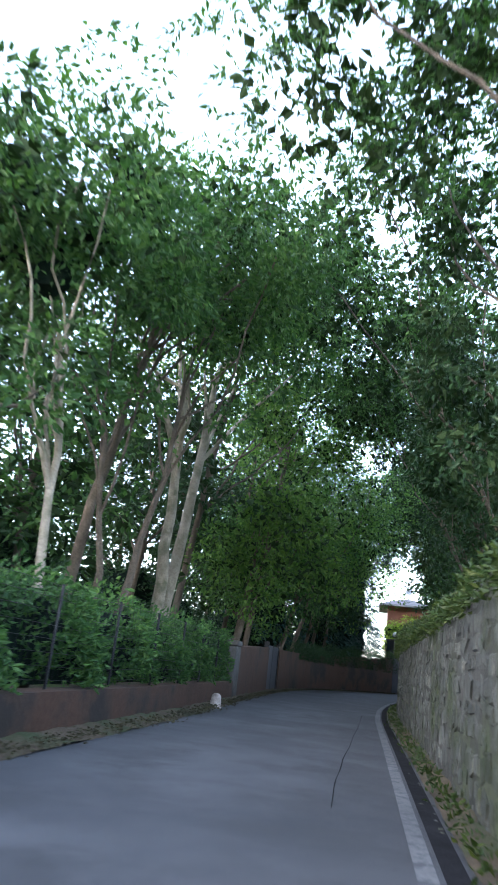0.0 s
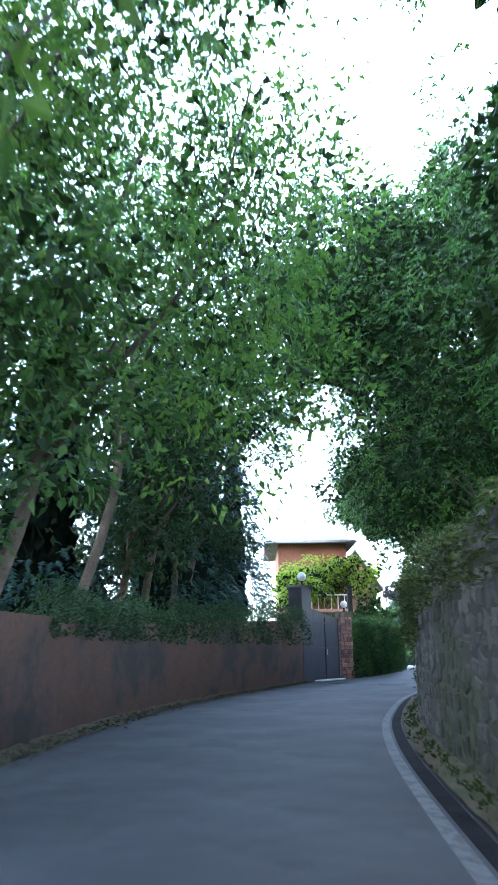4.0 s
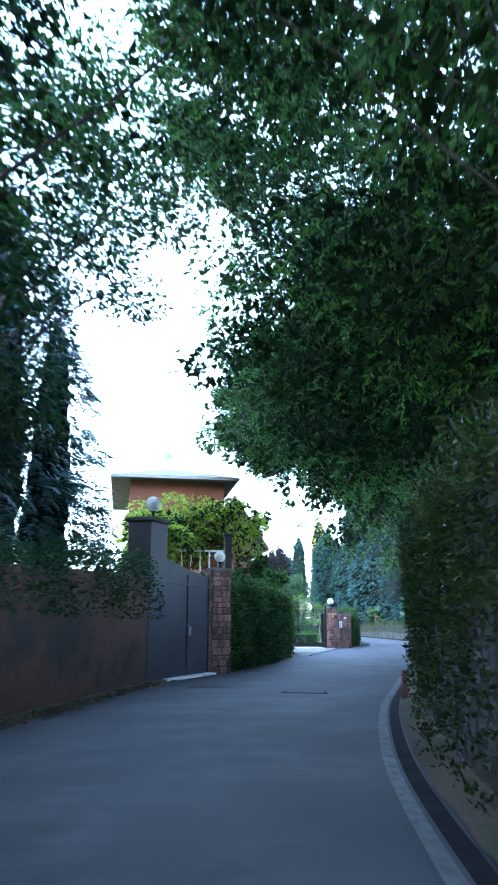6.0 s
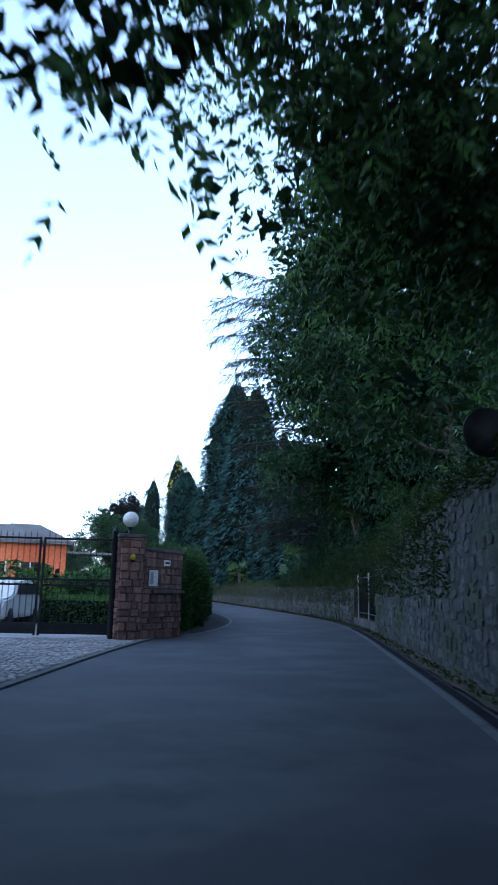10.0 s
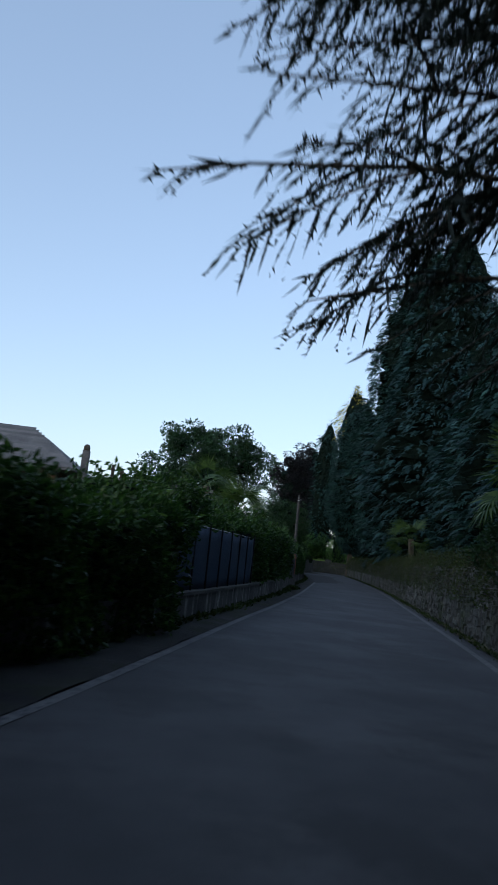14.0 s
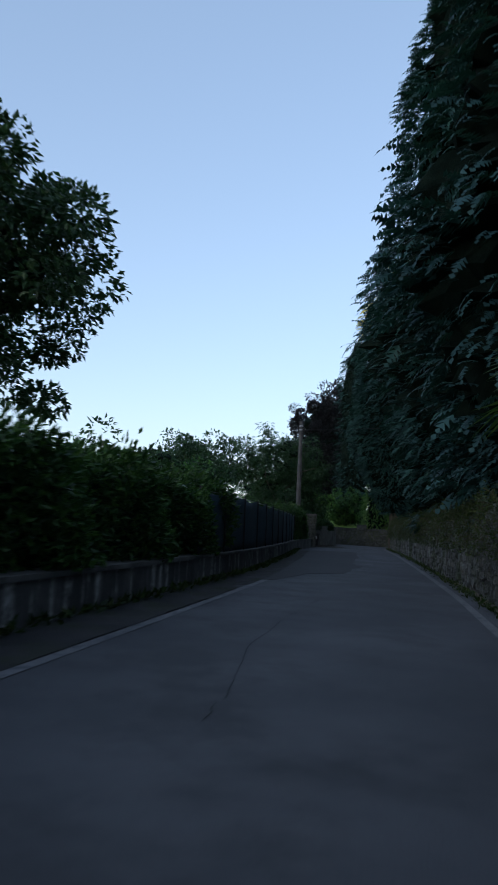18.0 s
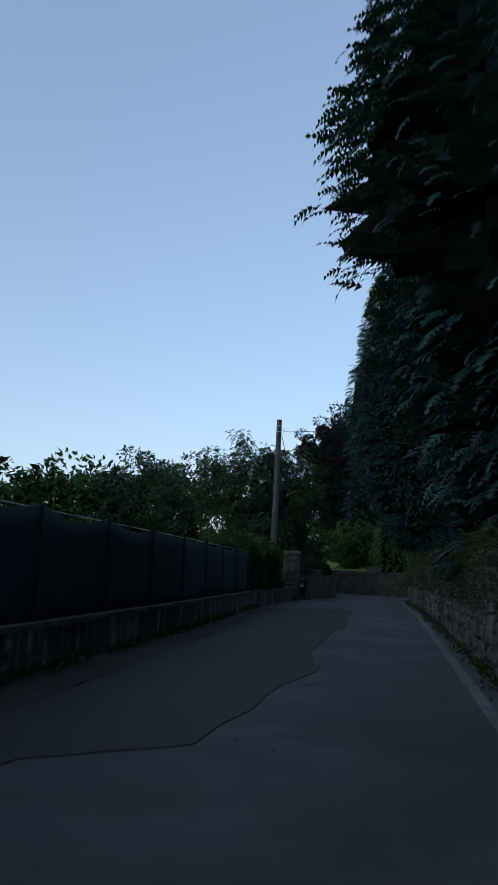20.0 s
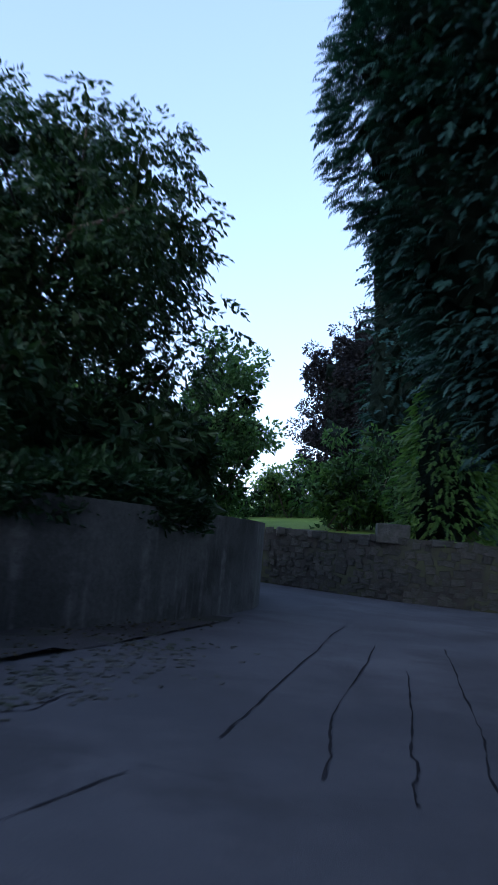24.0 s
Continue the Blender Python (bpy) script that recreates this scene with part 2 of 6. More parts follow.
# ---- builders ----
def mesh_np(name, verts, faces, material, parent=None, smooth=False):
    """One mesh object from arrays; faces is an (n, k) array."""
    verts, faces = np.asarray(verts, np.float32).reshape(-1, 3), np.asarray(faces, np.int32)
    me = bpy.data.meshes.new(name)
    n, k = faces.shape
    me.vertices.add(len(verts))
    me.vertices.foreach_set("co", verts.ravel())
    me.loops.add(n * k)
    me.loops.foreach_set("vertex_index", faces.ravel())
    me.polygons.add(n)
    me.polygons.foreach_set("loop_start", np.arange(0, n * k, k, dtype=np.int32))
    me.polygons.foreach_set("use_smooth", np.full(n, smooth))
    me.update(calc_edges=True)
    me.materials.append(material)
    ob = new(name, me)
    ob.parent = parent
    return ob


def part(name, bm, material, parent=None, label=""):
    me = bpy.data.meshes.new(name)
    bm.to_mesh(me)
    bm.free()
    me.materials.append(material)
    ob = new(name, me)
    ob.parent = parent
    return tagged(ob, label)


def empty(name, label, category, group="", at=(0, 0, 0)):
    ob = new(name)
    ob.location = at
    return tagged(ob, label, category, group)


def add_box(bm, lo, hi, bev=0.0, m=None):
    r = bmesh.ops.create_cube(bm, size=1)
    size = [b - a for a, b in zip(lo, hi)]
    mid = [(a + b) / 2 for a, b in zip(lo, hi)]
    bmesh.ops.transform(bm, verts=r["verts"], matrix=Matrix.Translation(mid) @ Matrix.Diagonal((*size, 1)))
    if bev:
        es = list({e for v in r["verts"] for e in v.link_edges})
        nv = bmesh.ops.bevel(bm, geom=es, offset=bev, segments=2, affect='EDGES', profile=0.6)["verts"]
    if m is not None:
        bmesh.ops.transform(bm, verts=[v for v in bm.verts if v.is_valid and v.tag is False], matrix=m)
    for v in bm.verts:
        v.tag = True
    return bm


def box_part(name, lo, hi, material, parent=None, bev=0.01, label=""):
    bm = bmesh.new()
    add_box(bm, lo, hi, bev)
    return part(name, bm, material, parent, label)


def lathe(name, profile, material, parent=None, at=(0, 0, 0), seg=20, label=""):
    """A turned shape from (radius, height) pairs."""
    a = np.linspace(0, 2 * np.pi, seg, endpoint=False)
    pr = np.array(profile, float)
    v = np.stack([np.outer(pr[:, 0], np.cos(a)), np.outer(pr[:, 0], np.sin(a)), np.repeat(pr[:, 1:2], seg, 1)], -1).reshape(-1, 3) + np.array(at)
    i, j = np.meshgrid(np.arange(len(pr) - 1), np.arange(seg), indexing="ij")
    j2 = (j + 1) % seg
    f = np.stack([i * seg + j, i * seg + j2, (i + 1) * seg + j2, (i + 1) * seg + j], -1).reshape(-1, 4)
    return tagged(mesh_np(name, v, f, material, parent, True), label)


def tubes_np(paths, seg=7):
    """Arrays for tubes along paths, each a list of (x, y, z, radius)."""
    vs, fs, base = [], [], 0
    a = np.linspace(0, 2 * np.pi, seg, endpoint=False)
    for p in paths:
        p = np.asarray(p, float)
        d = np.gradient(p[:, :3], axis=0)
        d /= np.linalg.norm(d, axis=1, keepdims=True) + 1e-9
        ref = np.where(np.abs(d[:, 2:3]) > 0.9, np.array([[1.0, 0, 0]]), np.array([[0, 0, 1.0]]))
        u = np.cross(d, ref)
        u /= np.linalg.norm(u, axis=1, keepdims=True) + 1e-9
        w = np.cross(d, u)
        ring = p[:, None, :3] + p[:, None, 3:4] * (np.cos(a)[None, :, None] * u[:, None] + np.sin(a)[None, :, None] * w[:, None])
        n = len(p)
        vs.append(ring.reshape(-1, 3))
        i, j = np.meshgrid(np.arange(n - 1), np.arange(seg), indexing="ij")
        j2 = (j + 1) % seg
        fs.append(base + np.stack([i * seg + j, i * seg + j2, (i + 1) * seg + j2, (i + 1) * seg + j], -1).reshape(-1, 4))
        base += n * seg
    return np.concatenate(vs), np.concatenate(fs)


def tube_part(name, paths, material, parent=None, seg=7, label=""):
    v, f = tubes_np(paths, seg)
    return tagged(mesh_np(name, v, f, material, parent, True), label)


def unit(v):
    return v / (np.linalg.norm(v, axis=-1, keepdims=True) + 1e-9)


def leaves_np(rng, p, d, length, width, curl=0.15):
    """Kite-shaped leaves at the points p, pointing along d."""
    n = len(p)
    d = unit(d)
    s = unit(np.cross(d, rng.normal(size=(n, 3))))
    up = np.cross(s, d)
    L = length * rng.uniform(0.65, 1.25, (n, 1))
    W = width * rng.uniform(0.7, 1.2, (n, 1))
    v = np.stack([p, p + d * L * 0.45 + s * W * 0.5 + up * L * curl * 0.5, p + d * L - up * L * curl, p + d * L * 0.45 - s * W * 0.5 + up * L * curl * 0.5], 1)
    f = np.arange(4 * n).reshape(n, 4)
    return v.reshape(-1, 3), f


def needles_np(rng, p, d, length, width):
    """Slim three-cornered sprays at the points p, pointing along d."""
    n = len(p)
    d = unit(d)
    s = unit(np.cross(d, rng.normal(size=(n, 3))))
    L, W = length * rng.uniform(0.6, 1.25, (n, 1)), width * rng.uniform(0.7, 1.2, (n, 1))
    v = np.stack([p - s * W * 0.5, p + s * W * 0.5, p + d * L], 1)
    return v.reshape(-1, 3), np.arange(3 * n).reshape(n, 3)


def compound_np(rng, p, d, length, pairs=3):
    """Feathered leaves: drooping stalks with leaflets on both sides and one at the tip."""
    n = len(p)
    d = unit(d * np.array([1, 1, 0.5]))
    s = unit(np.cross(d, np.array([0, 0, 1.0]) + rng.normal(size=(n, 3)) * 0.35))
    L = length * rng.uniform(0.7, 1.25, (n, 1))
    P, D = [], []
    for q in range(pairs):
        u = (q + 0.6) / (pairs + 0.4)
        at = p + d * L * u + np.array([0, 0, -0.38]) * L * u * u
        for sd in (-1, 1):
            P.append(at)
            D.append(s * sd + d * 0.75 + np.array([0, 0, -0.45]) + rng.normal(size=(n, 3)) * 0.18)
    P.append(p + d * L * 0.97 + np.array([0, 0, -0.38]) * L)
    D.append(d + np.array([0, 0, -0.7]))
    return leaves_np(rng, np.concatenate(P), np.concatenate(D), length * 0.47, length * 0.2, 0.1)


def in_ball(rng, n, shell=0.0):
    d = unit(rng.normal(size=(n, 3)))
    return d * (shell ** 3 + (1 - shell ** 3) * rng.uniform(0, 1, (n, 1))) ** (1 / 3)


def clump_points(rng, centres, radii, per):
    """Points and outward ways on the skins of many small clumps."""
    k = np.repeat(np.arange(len(centres)), per)
    off = in_ball(rng, len(k), 0.55)
    p = centres[k] + off * radii[k]
    d = unit(off) + rng.normal(size=off.shape) * 0.7 + np.array([0, 0, -0.35])
    return p, d


def bend(rng, a, b, n, wob, r0, r1):
    """A wobbling limb from a to b as tube rows."""
    t = np.linspace(0, 1, n)[:, None]
    w = np.cumsum(rng.normal(size=(n, 3)), 0) * wob * np.sin(np.pi * t)
    p = np.array(a) + (np.array(b) - np.array(a)) * t + w
    return np.hstack([p, r0 + (r1 - r0) * t])


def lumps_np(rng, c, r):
    """Ragged solid lumps inside the clumps, coloured dark as the shade among twigs and leaves."""
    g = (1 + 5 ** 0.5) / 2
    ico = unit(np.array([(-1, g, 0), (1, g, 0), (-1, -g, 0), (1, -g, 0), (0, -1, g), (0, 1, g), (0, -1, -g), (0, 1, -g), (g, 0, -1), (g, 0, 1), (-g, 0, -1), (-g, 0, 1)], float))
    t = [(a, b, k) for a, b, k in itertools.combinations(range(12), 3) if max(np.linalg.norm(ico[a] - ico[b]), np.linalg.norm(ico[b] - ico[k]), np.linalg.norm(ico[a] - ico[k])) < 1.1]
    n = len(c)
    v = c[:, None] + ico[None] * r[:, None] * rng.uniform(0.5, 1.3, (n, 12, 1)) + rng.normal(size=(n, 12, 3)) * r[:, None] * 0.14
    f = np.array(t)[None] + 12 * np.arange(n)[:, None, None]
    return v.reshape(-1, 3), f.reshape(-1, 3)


def broad_tree(name, label, base, trunk_h, r0, crown, radii, clumps, per, leaf, mat, seed, bark=None, clump_r=0.3, limbs=9, group="", lean=None, flat=1.0, core=22, mass=0.46, feathered=False):
    """Tapered trunk, limbs to the clumps, and a crown of leafy clumps with gaps."""
    rng = np.random.default_rng(seed)
    root = empty(name, label, "tree", group, base)
    base, crown, radii = np.array(base, float), np.array(crown, float), np.array(radii, float)
    off = in_ball(rng, clumps, 0.35)
    az, ph = np.arctan2(off[:, 1], off[:, 0]), rng.uniform(0, 6.3, 2)
    deep = 1.3 - 0.95 * np.linalg.norm(off, axis=1, keepdims=True)
    off *= (0.94 + 0.16 * np.sin(3 * az + ph[0] + 2.5 * off[:, 2]) + 0.12 * np.sin(5 * az + ph[1] - 4 * off[:, 2]))[:, None]
    c = crown + off * radii * np.array([1, 1, flat])
    cr = np.mean(radii) * clump_r * rng.uniform(0.6, 1.35, (clumps, 1)) * np.array([[1, 1, 0.75]])
    top = np.array([crown[0] * 0.6 + base[0] * 0.4, crown[1] * 0.6 + base[1] * 0.4, base[2] + trunk_h]) if lean is None else np.array(lean, float)
    local = -base
    trunk = bend(rng, base + [0, 0, -0.2], top, 9, 0.06, r0, r0 * 0.55)
    trunk[0, 3] *= 1.35
    trunk[:, :3] += local
    bk = bark or BARK
    tube_part("trunk", [trunk], bk, root, 10)
    rows = []
    for i in rng.choice(clumps, min(limbs, clumps), replace=False):
        k = rng.integers(4, 9)
        rows.append(bend(rng, trunk[k, :3], c[i] + local, 8, 0.12, trunk[k, 3] * 0.55, 0.02))
    for i, row in enumerate(rows):
        tube_part("limb", [row], bk, root, 6)
    if feathered:
        p, d = clump_points(rng, c + local, cr, int(per * 0.13))
        v, f = compound_np(rng, p, d, leaf * 2.1)
    else:
        p, d = clump_points(rng, c + local, cr, int(per * 0.8))
        v, f = leaves_np(rng, p, d, leaf * 1.08, leaf * 0.54)
    tagged(mesh_np("crown", v, f, mat, root), "", kind="stuff")
    # larger leaves deep in the crown, with its shade put into their colour
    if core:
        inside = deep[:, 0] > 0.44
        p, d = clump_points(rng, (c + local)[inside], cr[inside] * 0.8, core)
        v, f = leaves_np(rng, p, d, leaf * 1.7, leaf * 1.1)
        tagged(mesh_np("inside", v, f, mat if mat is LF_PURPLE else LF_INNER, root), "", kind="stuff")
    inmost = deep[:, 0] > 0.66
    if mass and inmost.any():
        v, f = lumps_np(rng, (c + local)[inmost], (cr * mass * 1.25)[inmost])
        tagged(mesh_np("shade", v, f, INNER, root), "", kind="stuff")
    return root


def plume(steps):
    """A flat drooping plume of unit length along +x: slim side sprays joined along its axis."""
    u = np.linspace(0, 1, steps + 1)
    axis = np.c_[u, np.zeros(steps + 1), 0.12 * u - 0.42 * u * u]
    v, f = list(axis), []
    for k in range(steps):
        for sd in (-1, 1):
            q = (k + 0.5) / steps
            reach = 0.4 * (1 - 0.72 * q) * (1.15 if k % 3 else 0.8)
            f.append((k, k + 1, len(v)) if sd > 0 else (k + 1, k, len(v)))
            v.append(axis[k] + [reach * 0.8, sd * reach * 0.85, -0.3 * reach])
    f.append((steps - 1, steps, len(v)))
    v.append(axis[-1] + [0.14, 0.0, -0.12])
    return np.array(v), np.array(f)


PLUME, PLUME_FAR = plume(7), plume(5)


def conifer(name, label, base, h, r, size, mat, seed, group="", power=0.8, low=0.4, inner=0.8, foot=0.7, fr=0.22, dense=3.0, tips=None, open_side=None):
    """Columnar conifer: a trunk, a ragged solid core coloured dark as inner shade, and drooping plumes of the given
    size, in uneven boughs.
    """
    rng = np.random.default_rng(seed)
    root = empty(name, label, "conifer", group, base)
    tube_part("trunk", [np.array([[0, 0, -0.3, 0.34], [0, 0, h * 0.5, 0.2], [0, 0, h * 0.97, 0.03]])], BARK, root, 8)

    def reach(q):
        tip = np.clip((1 - q) / 0.16, 0, 1) ** 0.75
        return r * (1 - q * 0.97) ** power * tip * (foot + (1 - foot) * np.clip(q / fr, 0, 1))

    area = 2 * np.pi * h * float(np.mean(reach(np.linspace(0, 1, 40))))
    m = int(dense * area / size ** 2)
    boughs = max(8, m // 12)
    bt = rng.uniform(0, 1, boughs * 3)
    bt = bt[rng.uniform(0, 1, boughs * 3) < 0.12 + (reach(bt) / r) ** 0.7][:boughs]
    boughs = len(bt)
    ba = rng.uniform(0, 2 * np.pi, boughs)
    bp = rng.uniform(0.92, 1.1, boughs) + 0.06 * np.sin(ba * 3 + bt * 17)
    k = rng.integers(0, boughs, m)
    t = np.clip(bt[k] + rng.normal(size=m) * 0.7 * size / h, 0, 0.99)
    prof = reach(t) * bp[k]
    a = ba[k] + rng.normal(size=m) * 1.0 * size / (prof + 0.3)
    if open_side is not None:
        keep = (np.cos(a - open_side) > -0.25) | (rng.uniform(0, 1, m) < 0.35)
        t, prof, a, k = t[keep], prof[keep], a[keep], k[keep]
        m = len(a)
    along = rng.uniform(0.0, 1, m) ** 0.5
    rad = np.maximum(prof - size * 1.2 * (1.0 - along), 0.02)
    z = low + t * (h - low) - rad * 0.12 + (1 - along) * 0.3 * size
    p = np.stack([np.cos(a) * rad, np.sin(a) * rad, np.maximum(z, 0.15)], 1)
    d = np.stack([np.cos(a), np.sin(a), rng.uniform(-0.75, 0.15, m)], 1) + rng.normal(size=(m, 3)) * 0.22
    d[t > 0.93] += [0, 0, 1.2]
    d = unit(d)
    s = unit(np.cross(np.array([0, 0, 1.0]) + rng.normal(size=(m, 3)) * 0.3, d))
    up = np.cross(d, s)
    v0, f0 = PLUME if size < 0.35 else PLUME_FAR
    L = size * rng.uniform(0.65, 1.25, (m, 1, 1)) * np.where(t > 0.9, 0.6, 1.0)[:, None, None]
    v = p[:, None] + L * (v0[None, :, 0:1] * d[:, None] + v0[None, :, 1:2] * s[:, None] + v0[None, :, 2:3] * up[:, None])
    # the highest plumes take another material, with sunlight put into its colour
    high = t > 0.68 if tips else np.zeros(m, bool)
    for some, mt, what in ((~high, mat, "foliage"), (high, tips, "sunlit_foliage")):
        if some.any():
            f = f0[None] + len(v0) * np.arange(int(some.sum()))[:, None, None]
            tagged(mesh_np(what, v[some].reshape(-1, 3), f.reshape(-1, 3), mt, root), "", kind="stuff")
    # ragged solid core, coloured dark for the shade between the boughs
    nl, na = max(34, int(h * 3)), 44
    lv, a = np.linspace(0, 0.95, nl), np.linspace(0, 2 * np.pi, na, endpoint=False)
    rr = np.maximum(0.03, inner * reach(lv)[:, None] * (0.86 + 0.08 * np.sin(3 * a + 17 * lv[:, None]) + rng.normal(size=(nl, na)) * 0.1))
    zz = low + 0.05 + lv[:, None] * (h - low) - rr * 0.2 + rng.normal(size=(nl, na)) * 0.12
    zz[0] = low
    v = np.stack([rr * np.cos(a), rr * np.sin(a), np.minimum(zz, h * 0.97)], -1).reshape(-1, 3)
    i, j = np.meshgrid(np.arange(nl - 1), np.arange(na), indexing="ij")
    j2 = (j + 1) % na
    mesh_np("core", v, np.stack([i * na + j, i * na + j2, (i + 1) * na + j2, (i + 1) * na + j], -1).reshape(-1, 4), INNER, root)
    return root


# ---- plan: edges of the road as x over y ----
GY = np.arange(-70, 200, 0.25)


def line_of(*pts):
    ys, xs = np.array([p[0] for p in pts], float), np.array([p[1] for p in pts], float)
    g = np.interp(GY, ys, xs)
    lo, hi = (xs[1] - xs[0]) / (ys[1] - ys[0]), (xs[-1] - xs[-2]) / (ys[-1] - ys[-2])
    g = np.where(GY < ys[0], xs[0] + lo * (GY - ys[0]), np.where(GY > ys[-1], xs[-1] + hi * (GY - ys[-1]), g))
    k = np.exp(-0.5 * (np.arange(-16, 17) / 6.0) ** 2)
    k /= k.sum()
    g = np.convolve(np.pad(g, 16, mode="reflect", reflect_type="odd"), k, "valid")
    return lambda y: np.interp(y, GY, g)


right_line = line_of((-45, 1.9), (-31, 1.35), (-18, 1.12), (-10, 0.95), (-4, 1.0), (1, 1.25), (6, 1.65), (10.6, 2.3), (13.3, 2.95), (17.2, 3.9), (19, 4.55), (22.8, 5.9),
                     (26, 7.4), (29.6, 8.95), (33, 10.6), (37.2, 12.6), (40.2, 14.0), (45, 16.4), (57.5, 22.2), (62.4, 24.3), (68.8, 26.5), (74.2, 27.85), (80.2, 29.15),
                     (89.7, 31), (99.2, 32.85), (109.2, 34.7), (120.2, 36.4), (126.2, 37.3), (133.8, 38.4), (140.2, 39.1), (144.2, 39.8), (149.2, 40.8))
left_edge = line_of((-45, -1.9), (-31, -2.3), (-18, -2.5), (-8, -3.0), (-1, -3.2), (5, -3.1), (10, -2.7), (14, -2.1), (16.5, -1.5), (21, -0.2), (24.5, 1.05), (30, 2.8),
                    (33, 5.3), (38, 7.9), (46.5, 10.5), (53, 13.6), (59, 17.5), (62.1, 19.3), (65.35, 20.7), (68.3, 21.8), (73.5, 23.15), (81.2, 24.9), (86.7, 26.25), (95.2, 28.15), (103.2, 29.75),
                    (111.9, 31.45), (123.2, 32.9), (131.7, 33.8), (140.2, 34.9))
left_wall = line_of((-45, -2.4), (-31, -2.75), (-18, -2.85), (-8, -3.3), (-1, -3.55), (5, -3.45), (10, -3.05), (14, -2.45), (16.5, -1.85), (21, -0.55), (24.5, 0.75), (30, 2.55))
low_wall = line_of((65.2, 19.3), (69.2, 20.6), (75.2, 22.7), (81.7, 24.45), (85.4, 25.35), (94.8, 27.5), (100.2, 28.35), (106.4, 29.6), (113.6, 31), (123.2, 32.2), (131.7, 33.1), (140.1, 34.65))


def off_right(y):
    return right_line(y) + np.interp(y, [-45, 10, 25, 45, 63, 73, 153], [0.5, 0.62, 0.78, 0.62, 0.5, 0.42, 0.36])


def strip(name, xa, xb, ys, za, zb, material, cols=1, parent=None, wob=0.0, seed=0):
    """A sheet between two edges along y."""
    rng = np.random.default_rng(seed)
    u = np.linspace(0, 1, cols + 1)[None, :, None]
    a = np.stack([xa(ys), ys, np.full_like(ys, za) if np.isscalar(za) else za(ys)], 1)[:, None]
    b = np.stack([xb(ys), ys, np.full_like(ys, zb) if np.isscalar(zb) else zb(ys)], 1)[:, None]
    v = a + (b - a) * u
    if wob:
        v[..., 2] += rng.normal(size=v.shape[:2]) * wob
    n, c = len(ys), cols + 1
    i, j = np.meshgrid(np.arange(n - 1), np.arange(cols), indexing="ij")
    f = np.stack([i * c + j, i * c + j + 1, (i + 1) * c + j + 1, (i + 1) * c + j], -1).reshape(-1, 4)
    return mesh_np(name, v.reshape(-1, 3), f, material, parent, True)


def wall_run(name, label, face, ys, h, thick, material, side=1, kind="structure", z0=-0.3, cap=None, cap_h=0.06, over=0.04):
    """A wall with its face along a line and its thickness away from the road; side is +1 to the right."""
    hh = np.full_like(ys, h) if np.isscalar(h) else h(ys)
    t = np.gradient(face(ys), ys)
    nx, ny = 1 / np.hypot(1, t), -t / np.hypot(1, t)
    f0 = np.stack([face(ys), ys], 1)
    b0 = f0 + side * thick * np.stack([nx, ny], 1)
    ring = np.stack([np.c_[f0, np.full(len(ys), z0)], np.c_[f0, hh], np.c_[b0, hh], np.c_[b0, np.full(len(ys), z0)]], 1)
    n = len(ys)
    i, j = np.meshgrid(np.arange(n - 1), np.arange(4), indexing="ij")
    q = np.stack([i * 4 + j, i * 4 + (j + 1) % 4, (i + 1) * 4 + (j + 1) % 4, (i + 1) * 4 + j], -1).reshape(-1, 4)
    q = np.vstack([q, [[0, 1, 2, 3], [4 * n - 1, 4 * n - 2, 4 * n - 3, 4 * n - 4]]])
    ob = tagged(mesh_np(name, ring.reshape(-1, 3), q, material), label, "wall", kind=kind)
    if cap:
        f1 = f0 - side * over * np.stack([nx, ny], 1)
        b1 = b0 + side * over * np.stack([nx, ny], 1)
        r2 = np.stack([np.c_[f1, hh + 0.004], np.c_[f1, hh + cap_h], np.c_[b1, hh + cap_h], np.c_[b1, hh + 0.004]], 1)
        mesh_np("coping", r2.reshape(-1, 3), q, cap, ob)
    return ob


def frame_at(face, y):
    """Place, and the unit ways along and out of a line, at y."""
    t = float((face(y + 0.2) - face(y - 0.2)) / 0.4)
    l = math.hypot(1, t)
    return np.array([float(face(y)), y]), np.array([t / l, 1 / l]), np.array([1 / l, -t / l])


STONES = []


